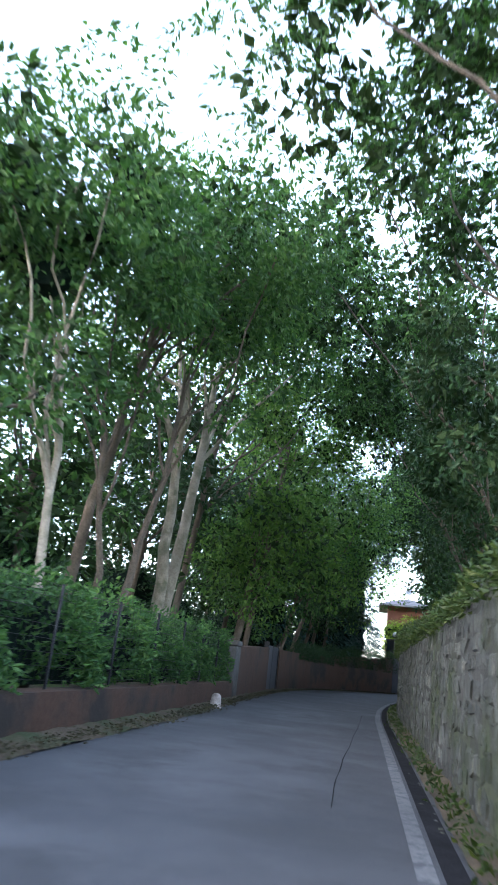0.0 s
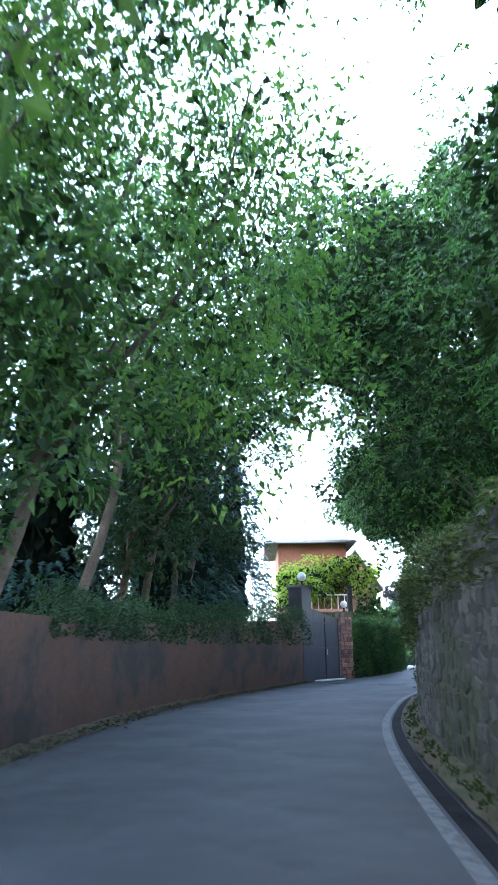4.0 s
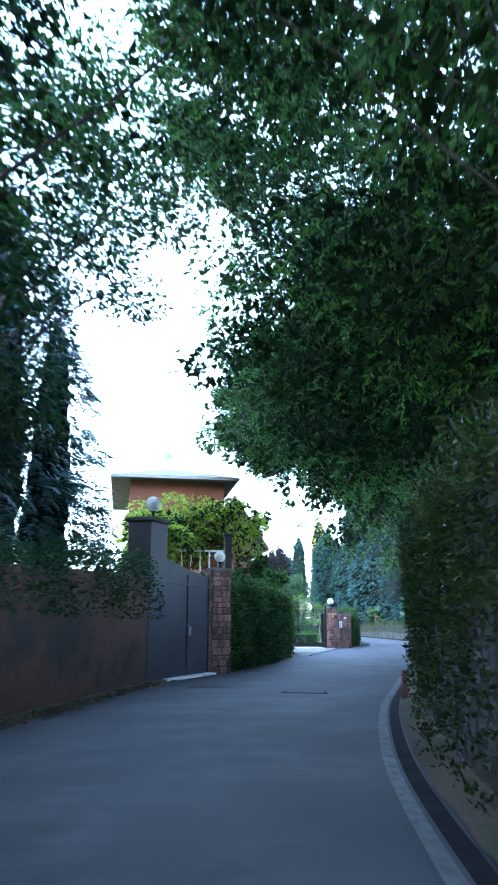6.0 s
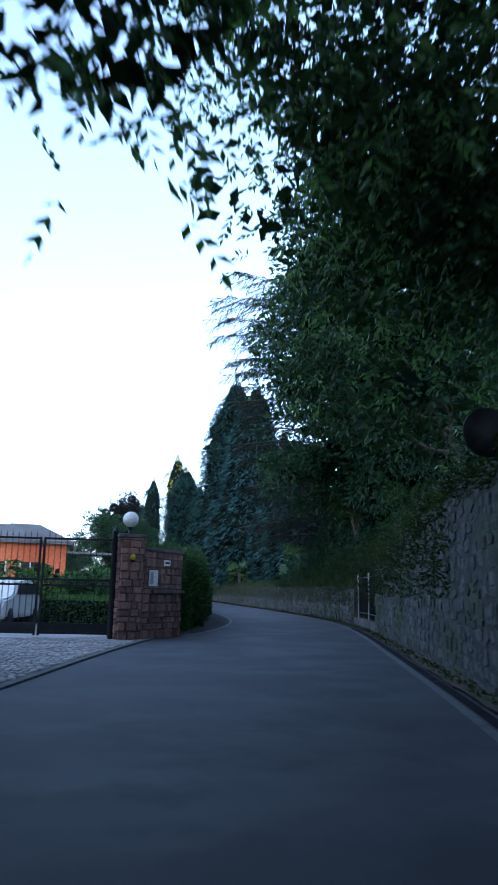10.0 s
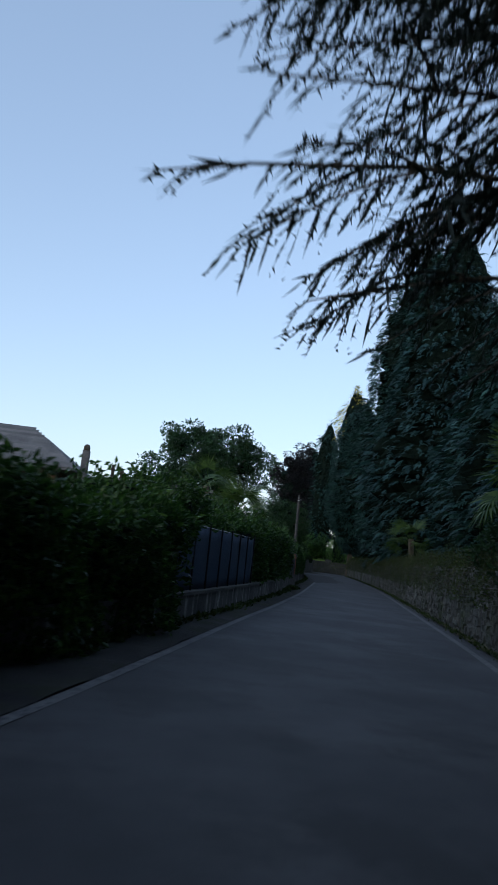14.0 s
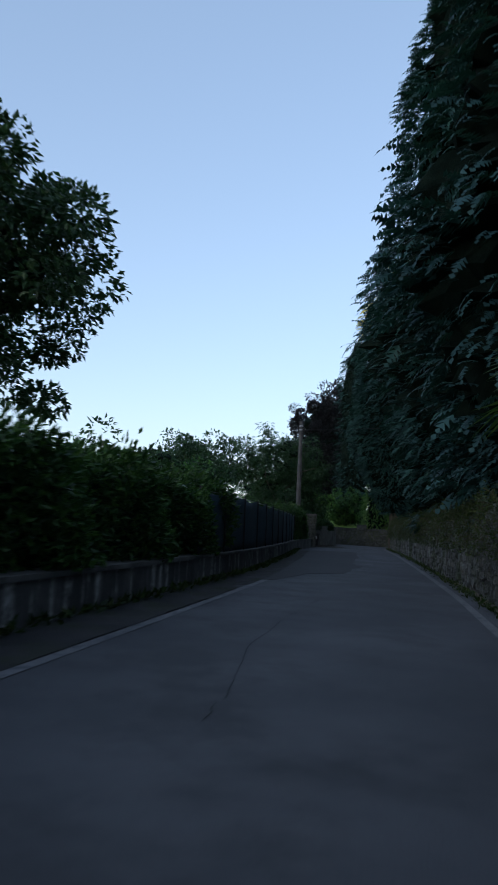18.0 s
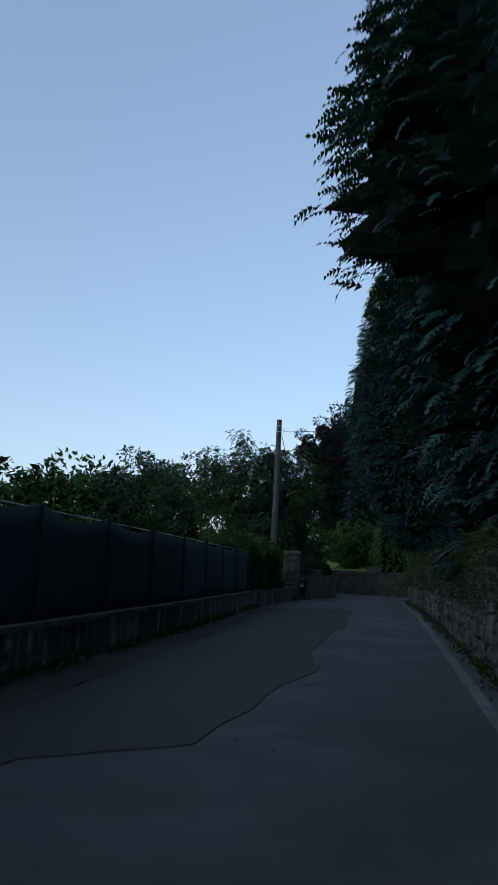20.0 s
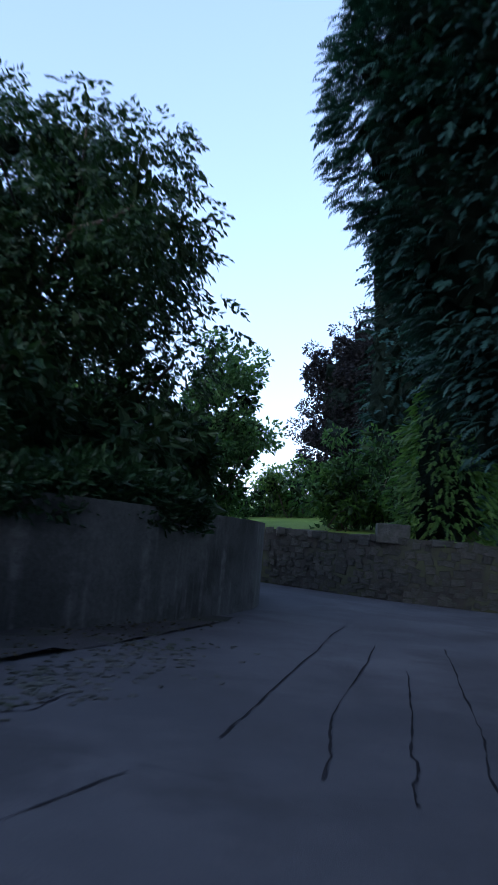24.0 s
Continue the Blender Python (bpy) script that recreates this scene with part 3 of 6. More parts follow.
def rubble(face, y0, y1, h, size, side, parent, material, seed, near=(0, 0), proud=0.05, z0=0.0, flat=1.0):
    """Rubble stones on a wall's face: single pieces in the stretch near, the others joined."""
    rng = np.random.default_rng(seed)
    hfun = h if callable(h) else (lambda y: h)
    vs, fs, base, singles = [], [], 0, 0
    z = z0
    row = 0
    top = max(float(hfun(y)) for y in np.linspace(y0, y1, 12))
    unitbox = np.array([[-1, -1, 0], [1, -1, 0], [1, 1, 0], [-1, 1, 0], [-0.72, -0.72, 1], [0.72, -0.72, 1], [0.72, 0.72, 1], [-0.72, 0.72, 1]], float)
    quad = np.array([[4, 5, 6, 7], [0, 1, 5, 4], [1, 2, 6, 5], [2, 3, 7, 6], [3, 0, 4, 7]])
    while z < top - 0.05:
        rh = size * flat * rng.uniform(0.7, 1.25)
        y = y0 + rng.uniform(0, size)
        while y < y1:
            w = size * rng.uniform(0.65, 1.6)
            if z + rh * 0.6 < float(hfun(y)):
                p, al, out = frame_at(face, y)
                hw, hz = w * 0.5 - 0.012, rh * 0.5 * rng.uniform(0.8, 1.02) - 0.008
                pr = proud * rng.uniform(0.5, 1.5)
                v = unitbox * [hw, hz, pr]
                v[:, :2] += rng.normal(size=(8, 2)) * [[hw * 0.2, hz * 0.22]]
                tilt = rng.normal() * 0.22
                q = v.copy()
                q[:, 0] = v[:, 0] * math.cos(tilt) - v[:, 1] * math.sin(tilt)
                q[:, 1] = v[:, 0] * math.sin(tilt) + v[:, 1] * math.cos(tilt)
                zc = z + rh * 0.5 + rng.normal() * 0.03
                o2 = -side * out
                world = np.c_[p[0] + al[0] * q[:, 0] + o2[0] * (q[:, 2] - 0.01), p[1] + al[1] * q[:, 0] + o2[1] * (q[:, 2] - 0.01), zc + q[:, 1]]
                if near[0] <= y <= near[1] and singles < 290:
                    STONES.append((p, al, o2, zc, hw, hz, pr, tilt, parent, material))
                    singles += 1
                else:
                    vs.append(world)
                    fs.append(quad + base)
                    base += 8
            y += w
        z += rh
        row += 1
    if vs:
        tagged(mesh_np("stones", np.concatenate(vs), np.concatenate(fs), material, parent), "", kind="stuff")


def leafy_face(name, label, category, face, y0, y1, z0, z1, thick, n, leaf, mat, seed, side=-1, core=True, top_wob=0.25, out=0.12, kind="", bulge=0.15, wide=0.5):
    """A hedge or creeper along a line: leaves on its face, top and ends, with a solid core coloured dark as inner
    shade. side is -1 where it grows away to the left.
    """
    rng = np.random.default_rng(seed)
    root = tagged(empty(name, label, category), kind=kind)
    zt = z1 if callable(z1) else (lambda y: np.full_like(np.asarray(y, float), z1))
    ys = rng.uniform(y0, y1, n)
    wob = np.sin(ys * 1.7 + seed) * 0.5 + np.sin(ys * 4.1 + 2 * seed) * 0.3 + np.sin(ys * 9.3) * 0.2
    t = (face(ys + 0.2) - face(ys - 0.2)) / 0.4
    nx, ny = 1 / np.hypot(1, t), -t / np.hypot(1, t)
    which = rng.uniform(0, 1, n)
    hz = zt(ys) + wob * top_wob
    dep = np.where(which < 0.66, rng.uniform(-0.12, 0.18, n), rng.uniform(0, thick, n))
    z = np.where(which < 0.66, z0 + (hz - z0) * rng.uniform(0, 1, n) ** 0.8, hz + rng.normal(size=n) * 0.1)
    bul = np.sin(ys * 2.3 + z * 2.1 + seed) * bulge + np.sin(ys * 5.9 - z * 3.7) * bulge * 0.5
    dd = side * (dep + bul * (which < 0.66))
    p = np.stack([face(ys) + nx * dd, ys + ny * dd, z], 1)
    d = np.stack([-side * nx * 0.7, -side * ny * 0.7, np.where(which < 0.66, 0.15, 0.9)], 1) + rng.normal(size=(n, 3)) * 0.6
    v, f = leaves_np(rng, p, d, leaf, leaf * wide)
    tagged(mesh_np("leaves", v, f, mat, root), "", kind="stuff")
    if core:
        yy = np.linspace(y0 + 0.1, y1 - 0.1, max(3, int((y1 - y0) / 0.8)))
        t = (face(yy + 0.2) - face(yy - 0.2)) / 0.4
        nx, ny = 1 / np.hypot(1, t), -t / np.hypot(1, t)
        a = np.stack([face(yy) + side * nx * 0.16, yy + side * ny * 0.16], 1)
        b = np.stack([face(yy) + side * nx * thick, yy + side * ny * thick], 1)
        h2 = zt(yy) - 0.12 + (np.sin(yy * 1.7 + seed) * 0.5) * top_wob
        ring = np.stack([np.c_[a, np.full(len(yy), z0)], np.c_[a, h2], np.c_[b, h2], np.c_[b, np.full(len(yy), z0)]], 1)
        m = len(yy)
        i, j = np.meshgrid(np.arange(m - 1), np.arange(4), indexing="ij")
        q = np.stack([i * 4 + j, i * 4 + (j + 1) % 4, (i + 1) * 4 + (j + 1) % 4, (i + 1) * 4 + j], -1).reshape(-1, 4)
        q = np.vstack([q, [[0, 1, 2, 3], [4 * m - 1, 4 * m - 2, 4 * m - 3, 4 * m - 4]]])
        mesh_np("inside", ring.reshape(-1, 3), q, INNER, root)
    return root


# ---- ground and road ----
g = bmesh.new()
bmesh.ops.create_grid(g, x_segments=60, y_segments=60, size=900)
tagged(part("ground", g, GRASS), "rough grassy ground reaching to the horizon", "ground", kind="structure").location = (20, 60, -0.06)
Y = np.arange(-45, 141.8, 0.5)
sheet_l = line_of((-45, -2.7), (-8, -3.6), (5, -3.7), (14, -2.7), (21, -0.8), (30, 2.2), (38, 6.5), (44, 8.0), (58, 12.4), (65.2, 17.4), (75.2, 22.3), (94.2, 27.2), (113.2, 30.7), (139.2, 34.2))
road = tagged(strip("road", sheet_l, lambda y: off_right(y) + 0.2, Y, 0.0, 0.0, ASPHALT, 6), "worn grey asphalt lane with faded edge lines", "road", kind="structure")
YJ = np.arange(141.5, 159, 0.5)
jl = line_of((141.2, 34.3), (144.2, 31.4), (149.2, 27.4), (159.2, 21.4))
jr = line_of((141.2, 40), (144.2, 41.4), (146.2, 51.4), (159.2, 57.4))
tagged(strip("road_end", jl, jr, YJ, 0.0, 0.0, ASPHALT, 6), "worn asphalt where the lane bends away at a stone wall", "road", kind="structure")
Y2 = np.arange(-45, 144.4, 0.4)
strip("edge_line", lambda y: right_line(y) - 0.07, lambda y: right_line(y) + 0.06, Y2, 0.006, 0.006, PAINT, 1, road)
Y3 = np.arange(58.6, 115.2, 0.4)
strip("edge_line", lambda y: left_edge(y) - 0.05, lambda y: left_edge(y) + 0.07, Y3, 0.006, 0.006, PAINT, 1, road)
# gutter and verge along the foot of the stone wall
strip("gutter", lambda y: right_line(y) + 0.1, lambda y: right_line(y) + 0.26, np.arange(-45, 63, 0.4), 0.005, 0.005, TAR, 1, road)
verge = tagged(strip("verge", lambda y: right_line(y) + 0.27, lambda y: off_right(y) + 0.1, np.arange(-45, 144.2, 0.3), 0.05, 0.11, EARTH, 3, None, 0.015, 3), "strip of earth and weeds along the wall foot", "verge", kind="structure")
tagged(strip("verge", lambda y: left_wall(y) - 0.1, lambda y: left_edge(y) + 0.05, np.arange(-45, 29.5, 0.3), 0.1, 0.012, EARTH, 3, None, 0.012, 4), "strip of earth and dry leaves along the brown wall", "verge", kind="structure")
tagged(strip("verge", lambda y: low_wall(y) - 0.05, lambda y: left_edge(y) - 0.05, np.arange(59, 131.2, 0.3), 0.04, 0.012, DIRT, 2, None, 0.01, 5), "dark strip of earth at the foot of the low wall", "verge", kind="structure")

# ---- right-hand stone wall ----
wh = line_of((-45, 1.9), (-18, 2.0), (-8, 2.35), (18, 2.45), (30, 2.6), (38, 2.95), (48, 2.9), (58.2, 2.3))
wall_r1 = wall_run("wall_1", "tall rubble stone retaining wall with moss and creepers", off_right, np.arange(-45, 58.8, 0.5), wh, 0.6, MORTAR)
wh2 = line_of((63.7, 1.45), (78.2, 1.5), (91.2, 1.55), (111.2, 1.45), (131.2, 1.5), (144.2, 1.5))
wall_r2 = wall_run("wall_2", "rubble stone retaining wall half covered by ivy", off_right, np.arange(63.7, 144.5, 0.5), wh2, 0.6, MORTAR)
rubble(off_right, -34, 58.6, wh, 0.24, 1, wall_r1, STONE, 11, near=(-15, -7), proud=0.024, flat=0.85)
rubble(off_right, 63.8, 144.4, wh2, 0.22, 1, wall_r2, STONE, 12, near=(100, 109), flat=0.8)
low_r = wall_run("wall_3", "low concrete plinth under an iron railing", off_right, np.arange(58.7, 63.8, 0.5), 0.35, 0.4, CONCRETE)
# banks behind the right wall
bank = strip("bank", lambda y: off_right(y) + 0.5, lambda y: off_right(y) + 60, np.arange(-60, 145.2, 1.5), lambda y: np.where(y < 58.7, wh(y), np.where(y < 63.7, 0.2, wh2(y))) - 0.05,
             lambda y: np.full_like(y, 2.6), GRASS, 8, None, 0.06, 6)
tagged(bank, "rough grassy bank held by the stone wall", "bank", kind="structure")

# ---- left-hand walls ----
wall_l1 = wall_run("wall_4", "low brown rendered wall with crumbling edge", left_wall, np.arange(-45, -8.4, 0.5), 0.5, 0.35, PLASTER, -1)
hl = line_of((-8.5, 1.5), (-1, 1.75), (12, 1.85), (20, 2.2), (25, 2.42), (29, 2.6))
wall_l2 = wall_run("wall_5", "stained reddish-brown rendered garden wall", left_wall, np.arange(-8.5, -0.4, 0.5), hl, 0.35, PLASTER, -1)
wall_l3 = wall_run("wall_6", "long stained reddish-brown rendered garden wall", left_wall, np.arange(2.6, 29.4, 0.4), hl, 0.35, PLASTER, -1)
wall_low = wall_run("wall_7", "low streaked concrete wall with a coping", low_wall, np.arange(69.2, 139.9, 0.5), 0.47, 0.3, STREAKED, -1, cap=CONCRETE)
lb = strip("bank", lambda y: left_wall(y) - 50, lambda y: left_wall(y) - 0.3, np.arange(-60, 28, 2), 0.6, 0.45, EARTH, 6, None, 0.05, 8)
tagged(lb, "wooded bank covered with earth and leaves", "bank", kind="structure")


# ---- end of the lane: curved concrete wall and stone wall ----
def poly_wall(name, label, pts, h, thick, material, cap=None):
    """A wall along a bent line of (x, y) points; thickness to the left of its way."""
    p = np.array(pts, float)
    s = np.r_[0, np.cumsum(np.hypot(*np.diff(p, axis=0).T))]
    q = np.linspace(0, s[-1], int(s[-1] / 0.25) + 2)
    xy = np.stack([np.interp(q, s, p[:, 0]), np.interp(q, s, p[:, 1])], 1)
    k = np.array([1, 2, 3, 2, 1]) / 9
    sm = xy.copy()
    for _ in range(3):
        sm[2:-2] = sum(k[i] * sm[i:len(sm) - 4 + i] for i in range(5))
    d = unit(np.gradient(sm, axis=0))
    nrm = np.stack([-d[:, 1], d[:, 0]], 1)
    b = sm + nrm * thick
    hh = np.full(len(sm), h) if np.isscalar(h) else np.interp(q, np.linspace(0, s[-1], len(h)), h)
    z = np.full(len(sm), -0.3)
    ring = np.stack([np.c_[sm, z], np.c_[sm, hh], np.c_[b, hh], np.c_[b, z]], 1)
    n = len(sm)
    i, j = np.meshgrid(np.arange(n - 1), np.arange(4), indexing="ij")
    f = np.stack([i * 4 + j, i * 4 + (j + 1) % 4, (i + 1) * 4 + (j + 1) % 4, (i + 1) * 4 + j], -1).reshape(-1, 4)
    f = np.vstack([f, [[0, 1, 2, 3], [4 * n - 1, 4 * n - 2, 4 * n - 3, 4 * n - 4]]])
    ob = tagged(mesh_np(name, ring.reshape(-1, 3), f, material), label, "wall", kind="structure")
    return ob, sm, hh


DAMP = streaked("damp_concrete", (0.05, 0.055, 0.052), (0.08, 0.084, 0.08), (0.12, 0.123, 0.117), (0.14, 0.143, 0.136))
conc, conc_line, _ = poly_wall("wall_8", "grey curved concrete wall streaked with damp", [(30.9, 141.8), (34.6, 142.1), (35.7, 143.5), (36.5, 145.6), (36.95, 147.4), (36.8, 149.4), (35.7, 151), (32.4, 152.2)], 1.32, 0.3, DAMP)
swall, sw_line, sw_h = poly_wall("wall_9", "dry-stone wall of grey blocks at the bend", [(57.4, 150.6), (45.4, 150.8), (41.6, 151), (39.4, 151.7), (37.4, 153.3), (34.9, 155.7), (30.4, 158.7)][::-1], [1.25, 1.3, 1.35, 1.3, 1.25, 1.2, 1.2], 0.5, MORTAR)


def sw_face(x):
    o = np.argsort(sw_line[:, 0])
    return np.interp(x, sw_line[o, 0], sw_line[o, 1])


# lawn behind the stone wall
xs = np.linspace(29.4, 61.4, 40)
gx = np.repeat(xs[:, None], 12, 1)
gyy = sw_face(xs)[:, None] + 0.3 + np.linspace(0, 30, 12)[None]
gz = 1.1 + 0.08 * np.linspace(0, 30, 12)[None] + 0 * gx
i, j = np.meshgrid(np.arange(39), np.arange(11), indexing="ij")
fq = np.stack([i * 12 + j, (i + 1) * 12 + j, (i + 1) * 12 + j + 1, i * 12 + j + 1], -1).reshape(-1, 4)
tagged(mesh_np("lawn", np.stack([gx, gyy, gz], -1).reshape(-1, 3), fq, LAWN), "bright mown lawn sloping up behind the stone wall", "lawn", kind="structure")

# ---- trees ----
# pale trunks on the wooded bank at the start
def forked(label, base, ways, crowns, r0, per, mat, seed, bark):
    """Several stems from one root, each with its own part of the crown."""
    rng = np.random.default_rng(seed)
    root = empty("tree", label, "tree", "", base)
    b = np.array(base, float)
    cs, rs = [], []
    for way, (cx, cy, cz, cr_) in zip(ways, crowns):
        stem = bend(rng, (way[0] * 0.1, way[1] * 0.1, -0.2), way, 10, 0.05, r0, r0 * 0.45)
        tube_part("trunk", [stem], bark, root, 9)
        n = 30
        c = np.array([cx, cy, cz]) - b + in_ball(rng, n, 0.3) * cr_
        cs.append(c)
        rs.append(cr_ * 0.33 * rng.uniform(0.6, 1.3, (n, 1)) * np.array([[1, 1, 0.75]]))
        for i in rng.choice(n, 6, replace=False):
            tube_part("limb", [bend(rng, stem[rng.integers(6, 10), :3], c[i], 7, 0.1, r0 * 0.35, 0.02)], bark, root, 6)
    p, d = clump_points(rng, np.concatenate(cs), np.concatenate(rs), per)
    v, f = leaves_np(rng, p, d, 0.19, 0.1)
    tagged(mesh_np("crown", v, f, mat, root), "", kind="stuff")
    return root


forked("tall pale-barked tree forking low on the wooded bank", (-6.2, -8.2, 0.4), [(0.3, -1.2, 9), (0.7, 0.9, 10.5)], [(-6.2, -10, 13, 3.8), (-4.6, -6, 14, 4.2)], 0.24, 210, LF_FRESH, 21, BARK_PALE)
forked("slender grey tree with two crooked stems on the bank", (-4.6, -16.6, 0.4), [(-0.5, -0.4, 5), (0.7, 0.8, 6.5)], [(-6, -17, 8.5, 3), (-3.5, -15, 9.5, 3.2)], 0.1, 220, LF_BROAD, 22, BARK)
broad_tree("tree", "thin straight tree behind the low brown wall", (-4.2, -20.4, 0.4), 6, 0.09, (-5.5, -20, 9), (3, 3, 3), 26, 300, 0.18, LF_BROAD, 23, BARK_PALE, 0.34, 6)
WOOD = [  # base x, y; crown x, y, z, radius, height half, clumps, leaves
    (-5.0, -2, -4.0, -1.5, 6.0, 3.3, 3.2, 60, LF_FRESH), (-6.5, 5, -5.2, 5.5, 6.2, 3.8, 4.0, 70, LF_BROAD), (-4.6, 8, -2.0, 8.5, 8.4, 4.6, 4.4, 90, LF_FRESH), (-9, -3, -8.5, -3, 8.5, 4, 5, 50, LF_DARK),
    (-10, 13, -9, 13, 7.5, 4.5, 6, 60, LF_DARK), (-4.6, 14, -2.0, 14.5, 10.5, 4.4, 3.6, 64, LF_BROAD), (-4.0, 20.5, -1.4, 20.5, 11, 4.4, 3.6, 64, LF_BROAD), (-3.4, 27, -0.6, 26.5, 12, 3.6, 3.0, 40, LF_DARK),
    (-12, 3, -12, 3, 7, 4.5, 6, 50, LF_DARK), (-9, -12, -9.5, -12, 7, 4, 5.5, 50, LF_BROAD), (-13, 22, -11, 22, 8, 5, 6, 50, LF_DARK), (-7, -22, -7.5, -22, 7, 3.6, 4, 40, LF_BROAD), (-8, 29, -7, 29, 7, 4, 5, 40, LF_DARK),
    (-7.5, 7.5, -6, 7.5, 13, 4.6, 4.2, 60, LF_FRESH), (-9, 17, -7, 17, 14, 5, 4.5, 54, LF_BROAD), (-5.4, 3, -3.2, 4, 13, 4.4, 3.4, 60, LF_FRESH), (-4.2, 17, -3.0, 17, 6.4, 2.8, 3.4, 44, LF_DARK), (-3.4, 23.2, -1.9, 23.2, 7.0, 2.5, 3.4, 40, LF_DARK),
    (-12, 12, -11, 12, 11, 5, 5, 60, LF_DARK), (-15, -2, -14, -2, 9, 5, 6, 60, LF_DARK), (-14, 30, -12, 30, 10, 6, 6, 60, LF_DARK), (-13, -16, -12.5, -16, 9, 4.5, 6, 50, LF_DARK), (-7, -4, -4.6, -3, 13.6, 4.2, 3.2, 70, LF_FRESH), (-6.5, -15, -4.2, -14, 11.5, 3.4, 2.6, 50, LF_BROAD), (-6, 36, -5, 36, 9, 4, 6, 44, LF_DARK)]
for k, (bx, by, x, y, z, r, rz, n, mat) in enumerate(WOOD):
    broad_tree("tree", "leafy broadleaf tree rising behind the garden wall", (bx, by, 0.4), z - 1.0, 0.15, (x, y, z), (r, r, rz), n, 200 if x > -3 else 90 if x < -8 else 140, 0.16 if x > -3 else 0.27 if x < -8 else 0.21, mat, 30 + k, None, 0.28, 8, core=16, mass=0)
OVER = [  # evergreens and broadleaf crowns leaning over the lane from the right-hand bank
    (4.6, -17, 3.6, -16.5, 6.8, 2.8, 3.2, 50, LF_DARK, 0.17), (4.9, -9, 3.9, -9, 7.2, 3.0, 3.6, 64, LF_DARK, 0.17), (5.2, -1, 4.6, -1, 6.6, 3.0, 3.8, 64, LF_DARK, 0.17), (4.8, -13, 0.6, -12, 12.5, 4.4, 3.0, 52, LF_BROAD, 0.2),
    (5, -4, 1.0, -3.5, 13, 4.6, 3.2, 52, LF_BROAD, 0.2), (4, -24, 1, -23, 12, 4.5, 3, 44, LF_BROAD, 0.2), (7.6, 6, 5.6, 6.5, 7.5, 3.2, 4.2, 70, LF_BROAD, 0.18), (8.6, 12.5, 6.3, 13, 8.4, 3.6, 4.6, 84, LF_BROAD, 0.18),
    (10.4, 18.5, 8.0, 19.5, 8.2, 3.9, 5.0, 96, LF_FRESH, 0.18), (12, 25, 9.4, 26, 8.6, 4.3, 5.0, 110, LF_BROAD, 0.18), (14.6, 32, 9.9, 33, 10.2, 5.4, 5.4, 130, LF_LANE, 0.19), (17.6, 38.5, 13.0, 41.2, 11.4, 5.3, 6.2, 180, LF_LANE, 0.2), (15.6, 34, 9.0, 37.4, 10.4, 4.0, 3.2, 96, LF_LANE, 0.2), (14.8, 36, 7.4, 40.6, 9.8, 2.9, 2.2, 60, LF_LANE, 0.19),
    (21.8, 46, 19.6, 47.5, 10.8, 5.4, 6.4, 170, LF_LANE, 0.2), (12.5, 22, 10, 22.5, 4.6, 2.5, 2.4, 40, LF_FRESH, 0.17), (16, 35.5, 14.4, 36.5, 5.0, 2.4, 2.2, 44, LF_DARK, 0.17), (20, 44, 18.8, 44, 5.0, 2.6, 2.6, 44, LF_DARK, 0.17), (13.4, 29, 8.4, 30, 10.8, 5.0, 5.6, 120, LF_BROAD, 0.19), (8.2, 16.5, 3.4, 17, 12.0, 4.2, 3.2, 90, LF_BROAD, 0.17), (7.4, 2, 5.4, 2, 10.5, 3.6, 3.6, 60, LF_DARK, 0.17), (9.4, 21, 4.6, 22, 14.5, 4.6, 3.6, 84, LF_BROAD, 0.19), (8.8, 14, 6.6, 15, 12.6, 3.6, 3.0, 70, LF_BROAD, 0.17), (12.6, 27, 4.8, 28, 16, 4.6, 3.0, 56, LF_LANE, 0.2),
    (5.2, -21, 2.6, -19.5, 10.6, 4.0, 2.8, 60, LF_BROAD, 0.18), (5.4, -8, 1.8, -6.5, 12.0, 4.2, 3.0, 60, LF_BROAD, 0.18), (6.2, 1, 2.2, 3, 14.0, 4.4, 3.0, 60, LF_BROAD, 0.18)]
for k, (bx, by, x, y, z, r, rz, n, mat, lf) in enumerate(OVER):
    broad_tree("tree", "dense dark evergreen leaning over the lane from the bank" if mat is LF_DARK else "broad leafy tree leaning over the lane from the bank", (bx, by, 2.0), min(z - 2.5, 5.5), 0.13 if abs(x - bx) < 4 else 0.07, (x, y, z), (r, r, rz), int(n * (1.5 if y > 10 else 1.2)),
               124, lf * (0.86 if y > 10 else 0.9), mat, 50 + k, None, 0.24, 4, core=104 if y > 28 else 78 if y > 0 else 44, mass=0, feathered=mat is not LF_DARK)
# conifers behind the brown wall
for k, (x, y, h, r) in enumerate([(-3.4, 24, 13, 2.3), (-2.6, 30.5, 14, 2.5), (-6.5, 18, 14, 2.6), (-5.2, 34, 14, 2.6), (-1.2, 33.6, 11.5, 1.7)]):
    conifer("conifer", "dark drooping conifer behind the garden wall", (x, y, 0.4), h, r * 1.25, 0.5, LF_CYPRESS, 80 + k, "", 0.45, 1.4, 0.4, dense=2.6)
